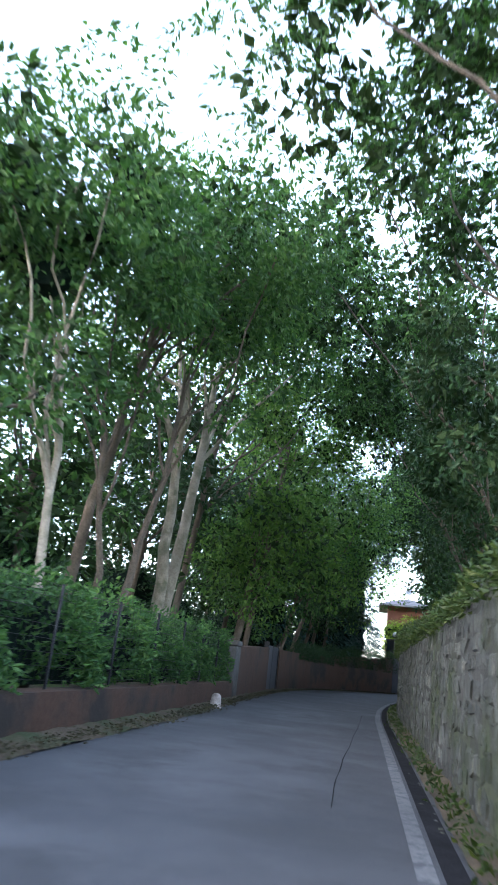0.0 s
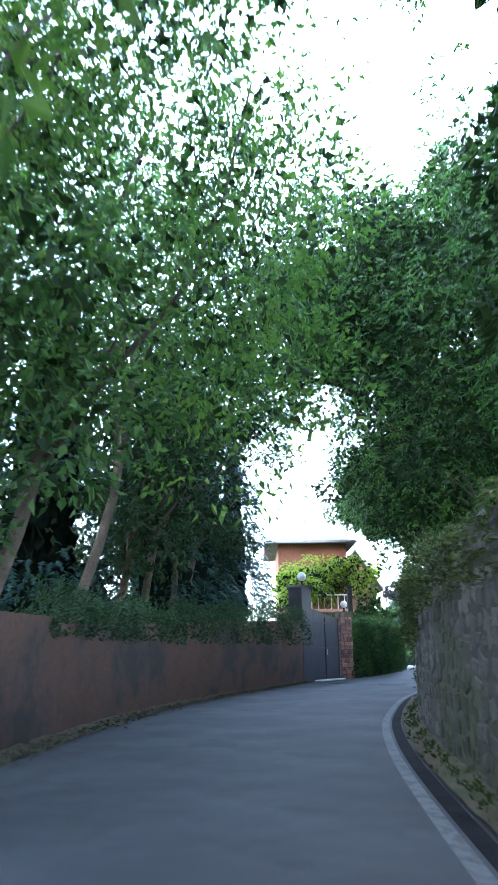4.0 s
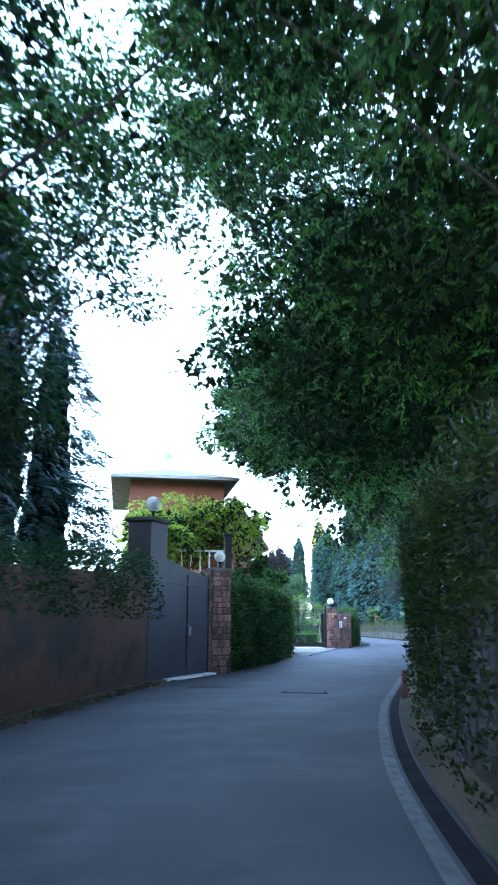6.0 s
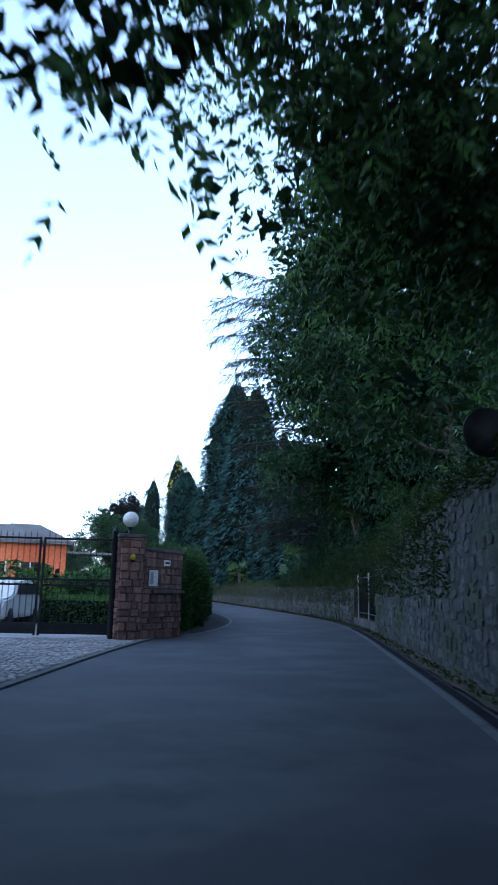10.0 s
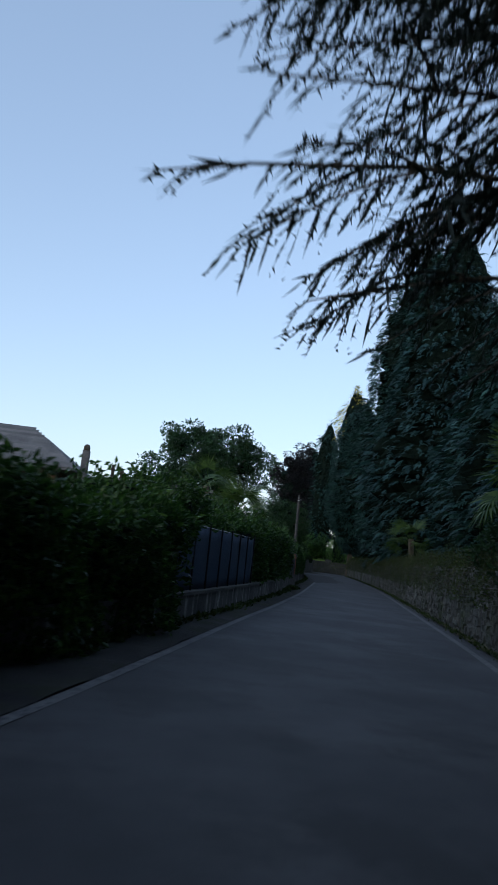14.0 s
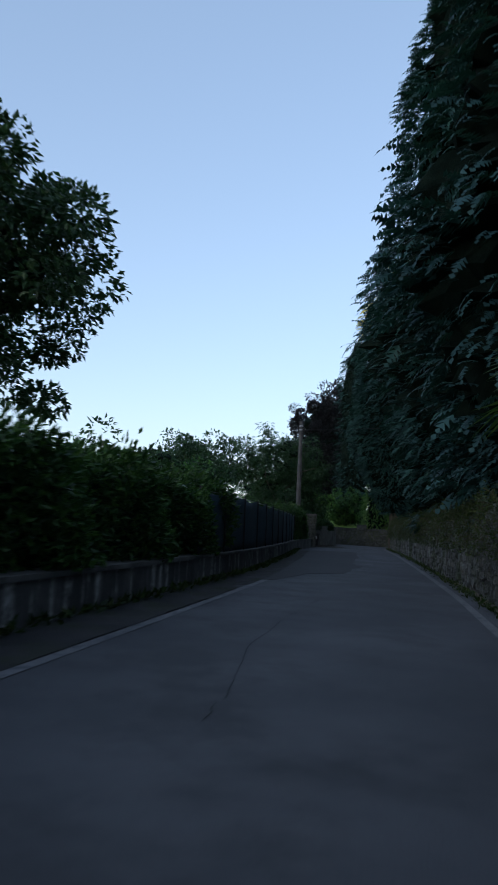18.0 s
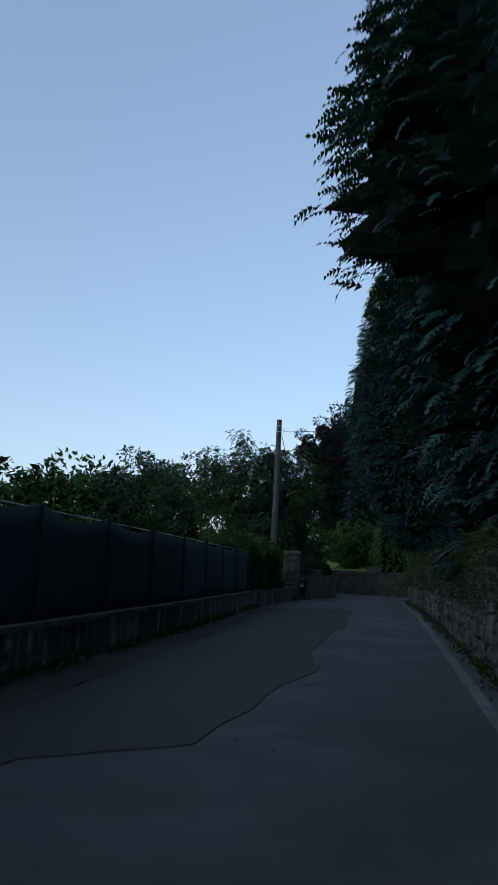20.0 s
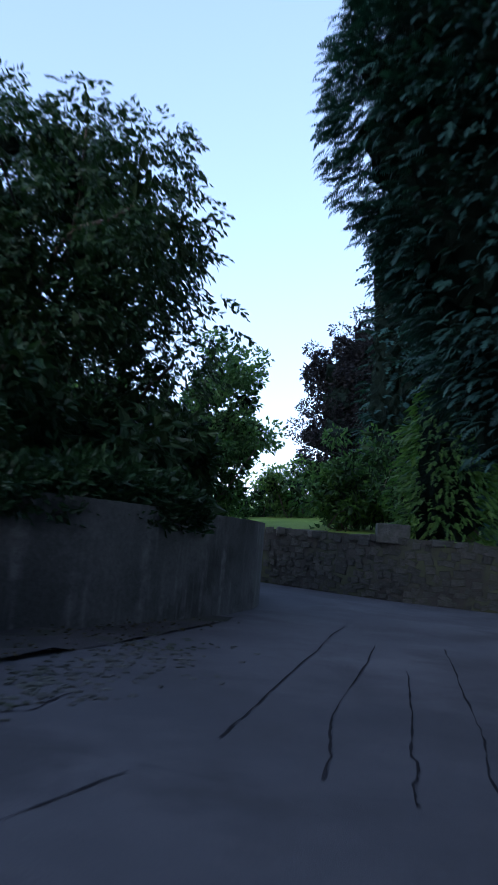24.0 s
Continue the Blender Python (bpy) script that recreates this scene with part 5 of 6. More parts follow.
tube_part("dish_mast", [[(0, 0, 8.8, 0.03), (0, 0, 9.9, 0.03)]], STEEL, house)


def window(parent, x, y, z, w, h, side="y"):
    root = box_part("window", (x - w / 2, y - 0.03, z), (x + w / 2, y + 0.05, z + h), BLACK, parent, 0.004, "dark window with shutters")
    for a in (-w / 2 - 0.04, w / 2 - 0.02, -0.03):
        box_part("frame", (x + a, y - 0.06, z), (x + a + 0.06, y - 0.031, z + h), WHITE, root, 0.004)
    box_part("sill", (x - w / 2 - 0.1, y - 0.14, z - 0.07), (x + w / 2 + 0.1, y - 0.031, z - 0.004), CONCRETE, root, 0.006)


for wx in (-1.2, 0.9):
    for wz in (1.2, 4.6):
        window(house, wx, -4.02, wz, 1.0, 1.5)
box_part("balcony", (-2.3, -5.2, 3.6), (2.5, -4.02, 3.78), PINK_WALL, house, 0.02)
for q in range(12):
    box_part("baluster", (-2.2 + q * 0.41, -5.16, 3.78), (-2.14 + q * 0.41, -5.1, 4.6), WHITE, house, 0.01)
box_part("balcony_rail", (-2.3, -5.2, 4.6), (2.5, -5.06, 4.68), WHITE, house, 0.01)
wing = empty("house", "low garden house with a steep dark gable roof", "house", "", (5.6, 49.5, 0))
box_part("wall", (0.2, -1.2, -0.2), (2.6, 4.2, 5.2), PINK_WALL, wing, 0.02)
wb = bmesh.new()
pr = [(3.4, -1.8, 5.3), (3.4, -1.8, 5.45), (1.55, -1.8, 8.3), (-0.4, -1.8, 5.45), (-0.4, -1.8, 5.3), (1.55, -1.8, 8.1)]
fr = wb.faces.new([wb.verts.new(p) for p in pr])
ex = bmesh.ops.extrude_face_region(wb, geom=[fr])
bmesh.ops.translate(wb, verts=[e for e in ex["geom"] if isinstance(e, bmesh.types.BMVert)], vec=(0, 6.4, 0))
part("roof", wb, ROOF_GREY, wing)
gb2 = bmesh.new()
fr = gb2.faces.new([gb2.verts.new(p) for p in ((0.2, -1.15, 5.2), (2.6, -1.15, 5.2), (2.6, -1.15, 6.2), (1.55, -1.15, 7.9), (0.2, -1.15, 6.0))])
ex = bmesh.ops.extrude_face_region(gb2, geom=[fr])
bmesh.ops.translate(gb2, verts=[e for e in ex["geom"] if isinstance(e, bmesh.types.BMVert)], vec=(0, 0.2, 0))
part("gable", gb2, PINK_WALL, wing)
window(wing, 1.4, -1.22, 1.2, 1.0, 1.4)

# ---- driveway, iron gate, stone pier ----
drive_edge = line_of((41, 8.7), (46.8, 11.2), (53, 13.8), (57.4, 15.9), (60.8, 17.7))
drive_in = line_of((41, 7.6), (45, 8.0), (50, 9.0), (57, 11.0), (60.8, 12))
drive = tagged(strip("driveway", drive_in, drive_edge, np.arange(44.6, 57.2, 0.3), 0.006, 0.006, MORTAR, 2), "light grey cobbled driveway apron before the iron gate", "driveway", kind="structure")
tagged(strip("driveway", lambda y: y * 0 + 9.5, lambda y: y * 0 + 15.0, np.arange(57.3, 74, 0.5), 0.006, 0.006, SETT, 2), "pale gravel drive behind the iron gate", "driveway", kind="structure")
rng = np.random.default_rng(400)
sv, sf, nb, singles = [], [], 0, 0
ub = np.array([[-1, -1, 0], [1, -1, 0], [1, 1, 0], [-1, 1, 0], [-0.8, -0.8, 1], [0.8, -0.8, 1], [0.8, 0.8, 1], [-0.8, 0.8, 1]], float)
uq = np.array([[4, 5, 6, 7], [0, 1, 5, 4], [1, 2, 6, 5], [2, 3, 7, 6], [3, 0, 4, 7]])
y = 45.0
while y < 57.1:
    x0, x1 = float(drive_in(y)), float(drive_edge(y)) - 0.16
    x = x0 + rng.uniform(0, 0.1)
    while x < x1:
        s = rng.uniform(0.052, 0.064)
        p = np.array([x, y + rng.normal() * 0.012, 0.004])
        if 46 < y < 49 and x > x1 - 1.6 and singles < 280:
            ob = new("sett", piece_mesh(SETT, int(rng.integers(6))))
            ob.matrix_world = Matrix.Translation(p) @ Matrix.Rotation(rng.normal() * 0.1, 4, 'Z') @ Matrix.Diagonal((s, s, 0.022, 1))
            ob.parent = drive
            singles += 1
        else:
            sv.append(ub * [s, s, rng.uniform(0.016, 0.026)] + p)
            sf.append(uq + nb)
            nb += 8
        x += 0.128
    y += 0.128
tagged(mesh_np("setts", np.concatenate(sv), np.concatenate(sf), SETT, drive), "", kind="stuff")
for q in np.arange(45, 57.4, 0.62):
    a, b = (float(drive_edge(q)), q), (float(drive_edge(q + 0.6)), q + 0.6)
    k = box_part("kerb_stone", (0, -0.07, -0.05), (math.hypot(b[0] - a[0], b[1] - a[1]), 0.07, 0.035), CONCRETE, drive, 0.012)
    oriented(k, a, b)

G1, G2 = (11.1, 57.4), (14.5, 56.5)
giron = empty("gate", "closed dark wrought-iron double gate", "gate")
oriented(giron, (G1[0], G1[1], 0.06), G2)
gw = math.hypot(G2[0] - G1[0], G2[1] - G1[1])
for x0, x1 in ((0.0, gw * 0.5 - 0.02), (gw * 0.5 + 0.02, gw)):
    leaf_ = box_part("gate_leaf", (x0, -0.03, 0.02), (x0 + 0.06, 0.03, 2.4), IRON, giron, 0.006)
    box_part("stile", (x1 - 0.06, -0.03, 0.02), (x1, 0.03, 2.4), IRON, leaf_, 0.006)
    for z in (0.06, 1.2, 1.34, 2.34):
        box_part("rail", (x0 + 0.06, -0.02, z), (x1 - 0.06, 0.02, z + 0.05), IRON, leaf_, 0.004)
    box_part("kick_plate", (x0 + 0.06, -0.012, 0.11), (x1 - 0.06, 0.012, 0.32), IRON, leaf_, 0.002)
    n = 11
    for i in range(n):
        bx = x0 + 0.06 + (x1 - x0 - 0.12) * (i + 0.5) / n
        tube_part("bar", [[(bx, 0, 0.3, 0.011), (bx, 0, 2.46, 0.011), (bx, 0, 2.54, 0.003)]], IRON, leaf_, 5)
        if i % 2:
            ring = [(bx + 0.06 * math.cos(a), 0, 1.295 + 0.045 * math.sin(a), 0.007) for a in np.linspace(0, 2 * math.pi, 10)]
            tube_part("scroll", [ring], IRON, leaf_, 4)
gpost = empty("gate_post", "round dark iron gate post", "post", "", (14.52, 56.48, 0))
lathe("shaft", [(0.07, -0.1), (0.07, 2.62), (0.09, 2.63), (0.09, 2.66), (0.05, 2.7), (0.06, 2.75), (0.0, 2.8)], IRON, gpost)
pier_b = stone_pier("reddish-brown stone gate pier with globe lamp", (14.62, 56.25), 0.62, 0.6, 2.5, 0.12, PORPHYRY, 320)
globe_lamp((14.9, 56.6, 2.59), 0.2, "white globe lamp on the reddish-brown gate pier")
wl = empty("letterbox_wall", "reddish stone wall with intercom plate and plaques", "wall", "", (15.27, 56.42, 0))
wl.rotation_euler = (0, 0, radians(44))
box_part("core", (0, 0, -0.2), (1.85, 0.4, 2.2), MORTAR, wl, 0.0)
face_stones(wl, (0, 0, 0), (1, 0), (0, -1), 1.85, 2.2, 0.2, PORPHYRY, 330)
face_stones(wl, (1.85, 0, 0), (0, 1), (1, 0), 0.4, 2.2, 0.2, PORPHYRY, 331)
box_part("cap", (-0.04, -0.06, 2.202), (1.9, 0.45, 2.29), CONCRETE, wl, 0.02)
box_part("ledge", (0.3, -0.12, 1.15), (1.87, -0.036, 1.22), CONCRETE, wl, 0.01)
plate = box_part("intercom_plate", (0.16, -0.07, 1.32), (0.55, -0.045, 1.72), WHITE, wl, 0.006, "white enamel plate")
box_part("plate_bar", (0.2, -0.073, 1.36), (0.34, -0.071, 1.66), STEEL, plate, 0.0)
box_part("plaque", (0.85, -0.06, 1.85), (1.15, -0.046, 2.0), WHITE, wl, 0.004, "small pale plaque")
box_part("plaque_bar", (0.89, -0.063, 1.9), (1.11, -0.061, 1.95), BLACK, wl, 0.0)
beacon = empty("warning_light", "small yellow gate warning light", "light", "", (14.92, 56.24, 2.0))
lathe("lens", [(0.0, -0.06), (0.06, -0.05), (0.07, 0.02), (0.05, 0.08), (0.0, 0.1)], LF_GOLD, beacon, (0, -0.06, 0))
box_part("bracket", (-0.05, -0.03, -0.12), (0.05, 0.09, -0.06), IRON, beacon, 0.004)


# garden behind the iron gate
def block_hedge(label, x0, y0, x1, y1, h, n, leaf, mat, seed):
    """A clipped hedge block in plan."""
    rng = np.random.default_rng(seed)
    root = empty("hedge", label, "hedge", "", ((x0 + x1) / 2, (y0 + y1) / 2, 0))
    w, d = (x1 - x0) / 2, (y1 - y0) / 2
    p = rng.uniform(-1, 1, (n, 3)) * [w, d, 0]
    p[:, 2] = rng.uniform(0, h, n)
    side = rng.integers(0, 5, n)
    p[side == 0, 0], p[side == 1, 0], p[side == 2, 1], p[side == 3, 1], p[side == 4, 2] = -w, w, -d, d, h
    o = np.array([[-1, 0, 0.2], [1, 0, 0.2], [0, -1, 0.2], [0, 1, 0.2], [0, 0, 1]])[side]
    p += rng.normal(size=(n, 3)) * 0.06
    v, f = leaves_np(rng, p, o + rng.normal(size=(n, 3)) * 0.6, leaf, leaf * 0.5)
    tagged(mesh_np("leaves", v, f, mat, root), "", kind="stuff")
    # solid block, its dark colour set as the hedge's inner shade
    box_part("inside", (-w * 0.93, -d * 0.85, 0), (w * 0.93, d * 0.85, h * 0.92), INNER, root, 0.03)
    return root


block_hedge("low clipped box hedge behind the iron gate", 12.2, 64.4, 16.2, 65.6, 0.85, 5000, 0.09, LF_FRESH, 500)
pier_hedge = line_of((57.6, 16.2), (60, 17.3), (62.2, 18.4), (66, 19.7))
leafy_face("hedge", "dark dense hedge beside the stone letterbox wall", "hedge", pier_hedge, 57.9, 65.4, 0.0, lambda y: np.interp(y, [58, 62, 65], [2.3, 2.15, 2.5]), 1.7, 22000, 0.11, LF_LAUREL, 501, top_wob=0.3, bulge=0.1)
shed = empty("garden_house", "orange rendered garden house with a dark window", "house", "", (14.0, 76, 0))
box_part("wall", (-2.6, -0.8, -0.2), (1.4, 4, 3.3), surface("orange_render", (0.5, 0.13, 0.05), (0.6, 0.17, 0.07), (0.68, 0.22, 0.1), 0.5, 12, 0.9, 0.3), shed, 0.02)
hip_roof("roof", -2.9, -1.2, 1.7, 4.4, 3.3, 0.9, 1.6, ROOF_GREY, shed)
window(shed, -0.3, -0.82, 1.2, 0.9, 1.2)
window(shed, -1.9, -0.82, 1.2, 0.9, 1.2)


def parked_car(label, at, ang):
    root = empty("car", label, "car", "", at)
    root.rotation_euler = (0, 0, ang)
    prof = [(-2.0, 0.3), (-2.05, 0.62), (-1.9, 0.86), (-1.1, 0.95), (-0.55, 1.38), (0.75, 1.42), (1.5, 1.0), (1.95, 0.9), (2.02, 0.5), (1.95, 0.3)]
    bm = bmesh.new()
    f = bm.faces.new([bm.verts.new((x, -0.82, z)) for x, z in prof])
    ex = bmesh.ops.extrude_face_region(bm, geom=[f])
    bmesh.ops.translate(bm, verts=[e for e in ex["geom"] if isinstance(e, bmesh.types.BMVert)], vec=(0, 1.64, 0))
    bmesh.ops.bevel(bm, geom=bm.edges[:], offset=0.06, segments=2, affect='EDGES')
    body = part("body", bm, WHITE, root)
    for sy in (-0.835, 0.825):
        box_part("side_window", (-0.75, sy, 0.98), (1.1, sy + 0.01, 1.3), BLACK, root, 0.002)
    box_part("bumper", (-2.1, -0.7, 0.32), (-2.0, 0.7, 0.5), BLACK, root, 0.02)
    for sy in (-0.6, 0.6):
        box_part("tail_light", (-2.07, sy - 0.14, 0.64), (-2.0, sy + 0.14, 0.8), surface("tail_lens", (0.3, 0.01, 0.01), (0.4, 0.015, 0.012), (0.5, 0.02, 0.02), 1, 10, 0.2, 0.0), root, 0.01)
    for x in (-1.25, 1.3):
        for sy in (-0.84, 0.66):
            w = lathe("wheel", [(0.0, 0), (0.2, 0.0), (0.3, 0.02), (0.31, 0.09), (0.3, 0.16), (0.2, 0.18), (0, 0.18)], BLACK, root, seg=18)
            w.location, w.rotation_euler = (x, sy + 0.18, 0.31), (radians(90), 0, 0)
            r = lathe("rim", [(0.0, -0.012), (0.18, -0.008), (0.2, 0.0)], STEEL, w, seg=14)
    return root


parked_car("white car parked behind the iron gate", (12.0, 62.2, 0.01), radians(70))

# ---- right: sign on a pole, marker, railing ----
sgn = empty("road_sign", "back of a round road sign on a dark pole", "sign", "", (16.95, 44.95, 0.08))
tube_part("pole", [[(0, 0, -0.1, 0.03), (0.03, 0.05, 3.5, 0.03)]], IRON, sgn, 8)
disc = lathe("sign_disc", [(0.0, 0), (0.29, 0), (0.3, 0.008), (0.3, 0.022), (0.29, 0.03), (0, 0.03)], IRON, sgn, seg=28)
disc.location, disc.rotation_euler = (-0.16, 0.1, 3.05), (radians(90), 0, radians(-20))
box_part("clamp", (-0.06, -0.05, 3.0), (0.06, 0.06, 3.08), STEEL, sgn, 0.005)
mk = empty("marker_post", "short rusty marker post at the wall foot", "post", "", (6.55, 23.3, 0.06))
box_part("stake", (-0.05, -0.03, -0.1), (0.05, 0.03, 0.5), PORPHYRY, mk, 0.01)
rail = empty("railing", "plain iron railing on a low concrete plinth", "railing")
ys = np.arange(59.1, 63.5, 0.14)
for z in (0.55, 1.85):
    tube_part("rail", [[(float(off_right(q)) + 0.2, q, z, 0.022) for q in np.arange(58.9, 63.7, 0.4)]], IRON, rail, 6)
for q in ys:
    tube_part("bar", [[(float(off_right(q)) + 0.2, q, 0.35, 0.009), (float(off_right(q)) + 0.2, q, 1.95, 0.009)]], IRON, rail, 4)
for q in (58.9, 61.3, 63.65):
    tube_part("post", [[(float(off_right(q)) + 0.2, q, 0.2, 0.035), (float(off_right(q)) + 0.2, q, 2.0, 0.035)]], STEEL, rail, 8)

# ---- first stretch, left: end pillar, gate, mesh fence, stone ----
pil = empty("wall_pillar", "weathered stone pillar at the end of a wall", "pillar", "", (-3.45, -8.6, 0))
box_part("shaft", (-0.35, -0.5, -0.2), (0.2, 0.3, 1.5), CONCRETE, pil, 0.05)
box_part("top_stone", (-0.38, -0.53, 1.5), (0.23, 0.33, 1.66), CONCRETE, pil, 0.06)
st = empty("guard_stone", "rounded white-painted guard stone at the verge", "stone", "", (-2.75, -13.5, 0.02))
lathe("stone", [(0.0, 0.3), (0.06, 0.29), (0.11, 0.24), (0.125, 0.15), (0.14, 0.0), (0.14, -0.06)], PALE_STONE, st, seg=14)
d1 = empty("gate", "closed dark sheet-metal garden gate in the wall", "gate")
A, B = (float(left_wall(-0.5)), -0.5), (float(left_wall(2.6)), 2.6)
oriented(d1, (A[0] - 0.12, A[1], 0), (B[0] - 0.12, B[1]))
dl = math.hypot(B[0] - A[0], B[1] - A[1])
for k in (0, 1):
    lf_ = box_part("gate_leaf", (0.05 + k * dl / 2, -0.03, 0.06), (dl / 2 - 0.02 + k * dl / 2, 0.03, 1.85), DARK_GATE, d1, 0.008)
    for z in (0.15, 0.95, 1.72):
        box_part("rail", (0.06 + k * dl / 2, -0.05, z), (dl / 2 - 0.03 + k * dl / 2, -0.031, z + 0.06), DARK_GATE, lf_, 0.004)
    box_part("jamb", (k * dl - 0.06 + k * 0.0, -0.08, -0.1), (k * dl + 0.05, 0.1, 1.98), IRON, d1, 0.01)
mf = empty("mesh_fence", "sagging wire mesh fence with slim posts", "fence")
for q in np.arange(-31, -8.7, 2.2):
    tube_part("post", [[(float(left_wall(q)) - 0.2, q, 0.4, 0.022), (float(left_wall(q)) - 0.2, q, 1.75, 0.022)]], IRON, mf, 6)
wires = []
for z in np.arange(0.6, 1.75, 0.16):
    wires.append([(float(left_wall(q)) - 0.2, q, z + 0.02 * math.sin(q), 0.0035) for q in np.arange(-31, -8.8, 0.7)])
for q in np.arange(-31, -8.8, 0.16):
    wires.append([(float(left_wall(q)) - 0.2, q, 0.56, 0.003), (float(left_wall(q)) - 0.2, q, 1.74, 0.003)])
tube_part("mesh", wires, IRON, mf, 3)

# ---- later stretch, left: nets, niche, palms, houses ----
def net_fence(label, y0, y1, h, material, posts, seed):
    """Shade netting stretched between posts on top of the low wall."""
    root = empty("net_fence", label, "fence")
    rng = np.random.default_rng(seed)
    yy = np.arange(y0, y1 + 0.1, 0.25)
    zz = np.linspace(0, 1, 7)
    X = low_wall(yy)[:, None] - 0.13 + 0.03 * np.sin(yy * 1.9)[:, None] * np.sin(zz * 3.0)[None] + rng.normal(size=(len(yy), 7)) * 0.006
    top = h + 0.02 * np.sin(yy * 2.6) - 0.08 * np.abs(np.sin(np.pi * (yy - y0) / posts))
    Z = 0.53 + (top - 0.53)[:, None] * zz[None]
    v = np.stack([X, np.repeat(yy[:, None], 7, 1), Z], -1).reshape(-1, 3)
    i, j = np.meshgrid(np.arange(len(yy) - 1), np.arange(6), indexing="ij")
    f = np.stack([i * 7 + j, i * 7 + j + 1, (i + 1) * 7 + j + 1, (i + 1) * 7 + j], -1).reshape(-1, 4)
    ob = mesh_np("net", v, f, material, root, True)
    md = ob.modifiers.new("thickness", 'SOLIDIFY')
    md.thickness = 0.006
    for q in np.arange(y0, y1 + 0.1, posts):
        tube_part("post", [[(float(low_wall(q)) - 0.08, q, 0.4, 0.02), (float(low_wall(q)) - 0.1, q, h + 0.03, 0.02)]], IRON, root, 6)
    tube_part("top_wire", [[(float(low_wall(q)) - 0.15, q, h - 0.02, 0.006) for q in np.arange(y0, y1 + 0.1, 0.5)]], STEEL, root, 4)
    return root


net_fence("dark blue shade net stretched along the low wall", 79.1, 86.3, 1.72, NET, 1.03, 510)
net_fence("dark green shade net stretched along the low wall", 108.7, 131.2, 1.72, NET_GREEN, 2.0, 511)
p0, al0, out0 = frame_at(low_wall, 99.3)
niche = empty("meter_cabinet", "small red gabled meter niche with dark shutter", "cabinet", "", (float(p0[0]) + 0.02, float(p0[1]), 0.0))
niche.scale = (0.74, 0.74, 1.0)
niche.rotation_euler = (0, 0, math.atan2(al0[1], al0[0]) - 0.62)
box_part("plinth", (-0.42, -0.03, -0.1), (0.42, 0.32, 0.612), CONCRETE, niche, 0.01, "patched pale concrete plinth")
for a in (-0.36, 0.3):
    box_part("cheek", (a, 0.0, 0.612), (a + 0.06, 0.34, 1.36), RED_WALL, niche, 0.006)
box_part("back", (-0.36, 0.28, 0.612), (0.36, 0.34, 1.36), RED_WALL, niche, 0.004)
gbm = bmesh.new()
fr = gbm.faces.new([gbm.verts.new(p) for p in ((-0.36, -0.005, 1.3), (0.36, -0.005, 1.3), (0.36, -0.005, 1.37), (0.0, -0.005, 1.66), (-0.36, -0.005, 1.37))])
ex = bmesh.ops.extrude_face_region(gbm, geom=[fr])
bmesh.ops.translate(gbm, verts=[e for e in ex["geom"] if isinstance(e, bmesh.types.BMVert)], vec=(0, 0.33, 0))
part("gable", gbm, RED_WALL, niche)
for sgn_ in (-1, 1):
    rbm = bmesh.new()
    add_box(rbm, (-0.25, -0.05, -0.02), (0.25, 0.38, 0.02), 0.006)
    r_ = part("roof_slope", rbm, ROOF_GREY, niche)
    r_.location, r_.rotation_euler = (sgn_ * 0.2, 0, 1.53), (0, sgn_ * 0.68, 0)
sh = box_part("shutter", (-0.3, 0.02, 0.62), (0.3, 0.05, 1.3), DARK_GATE, niche, 0.004, "dark metal shutter door")
for q in range(9):
    box_part("slat", (-0.29, 0.008, 0.64 + q * 0.073), (0.29, 0.021, 0.69 + q * 0.073), DARK_GATE, sh, 0.003)


def fan_mesh(kind):
    """A fan palm leaf on its stalk along +x."""
    rng = np.random.default_rng(600 + kind)
    vs, fs, n = [], [], 0
    L = 0.75
    for a in np.linspace(-1.9, 1.9, 21):
        d = np.array([math.cos(a), math.sin(a), 0.0])
        s = np.array([-d[1], d[0], 0])
        l = L * (0.75 + 0.25 * math.cos(a)) * rng.uniform(0.9, 1.08)
        b = np.array([0.9, 0, 0.0])
        m = b + d * l * 0.5
        t = b + d * l + [0, 0, -0.18 * rng.uniform(0.5, 1.6)]
        vs += [b, m + s * 0.026, t, m - s * 0.026]
        fs.append([n, n + 1, n + 2, n + 3])
        n += 4
    for q, (x0, x1) in enumerate(((0, 0.45), (0.45, 0.9))):
        vs += [(x0, -0.012, 0.0), (x1, -0.01, 0.0), (x1, 0.01, 0.004), (x0, 0.012, 0.004)]
        fs.append([n, n + 1, n + 2, n + 3])
        n += 4
    me = bpy.data.meshes.new("frond")
    me.from_pydata([tuple(map(float, v)) for v in vs], [], fs)
    me.materials.append(LF_PALM)
    return me


FANS = [fan_mesh(k) for k in range(4)]


def palm(label, base, h, n, seed, size=1.0):
    rng = np.random.default_rng(seed)
    root = empty("palm", label, "palm", "fan palms", base)
    tube_part("trunk", [[(0, 0, -0.2, 0.16), (0.05, 0.02, h * 0.5, 0.14), (0.0, 0.05, h, 0.15)]], BARK, root, 10)
    for i in range(n):
        ob = new("frond", FANS[i % 4])
        el = rng.uniform(-0.7, 1.25)
        ob.matrix_local = Matrix.Translation((0, 0.05, h - 0.1)) @ Matrix.Rotation(i * 2.399 + rng.normal() * 0.2, 4, 'Z') @ Matrix.Rotation(-el, 4, 'Y') @ Matrix.Rotation(rng.normal() * 0.4, 4, 'X') @ Matrix.Scale(size * rng.uniform(0.85, 1.15), 4)
        ob.parent = root
    return root


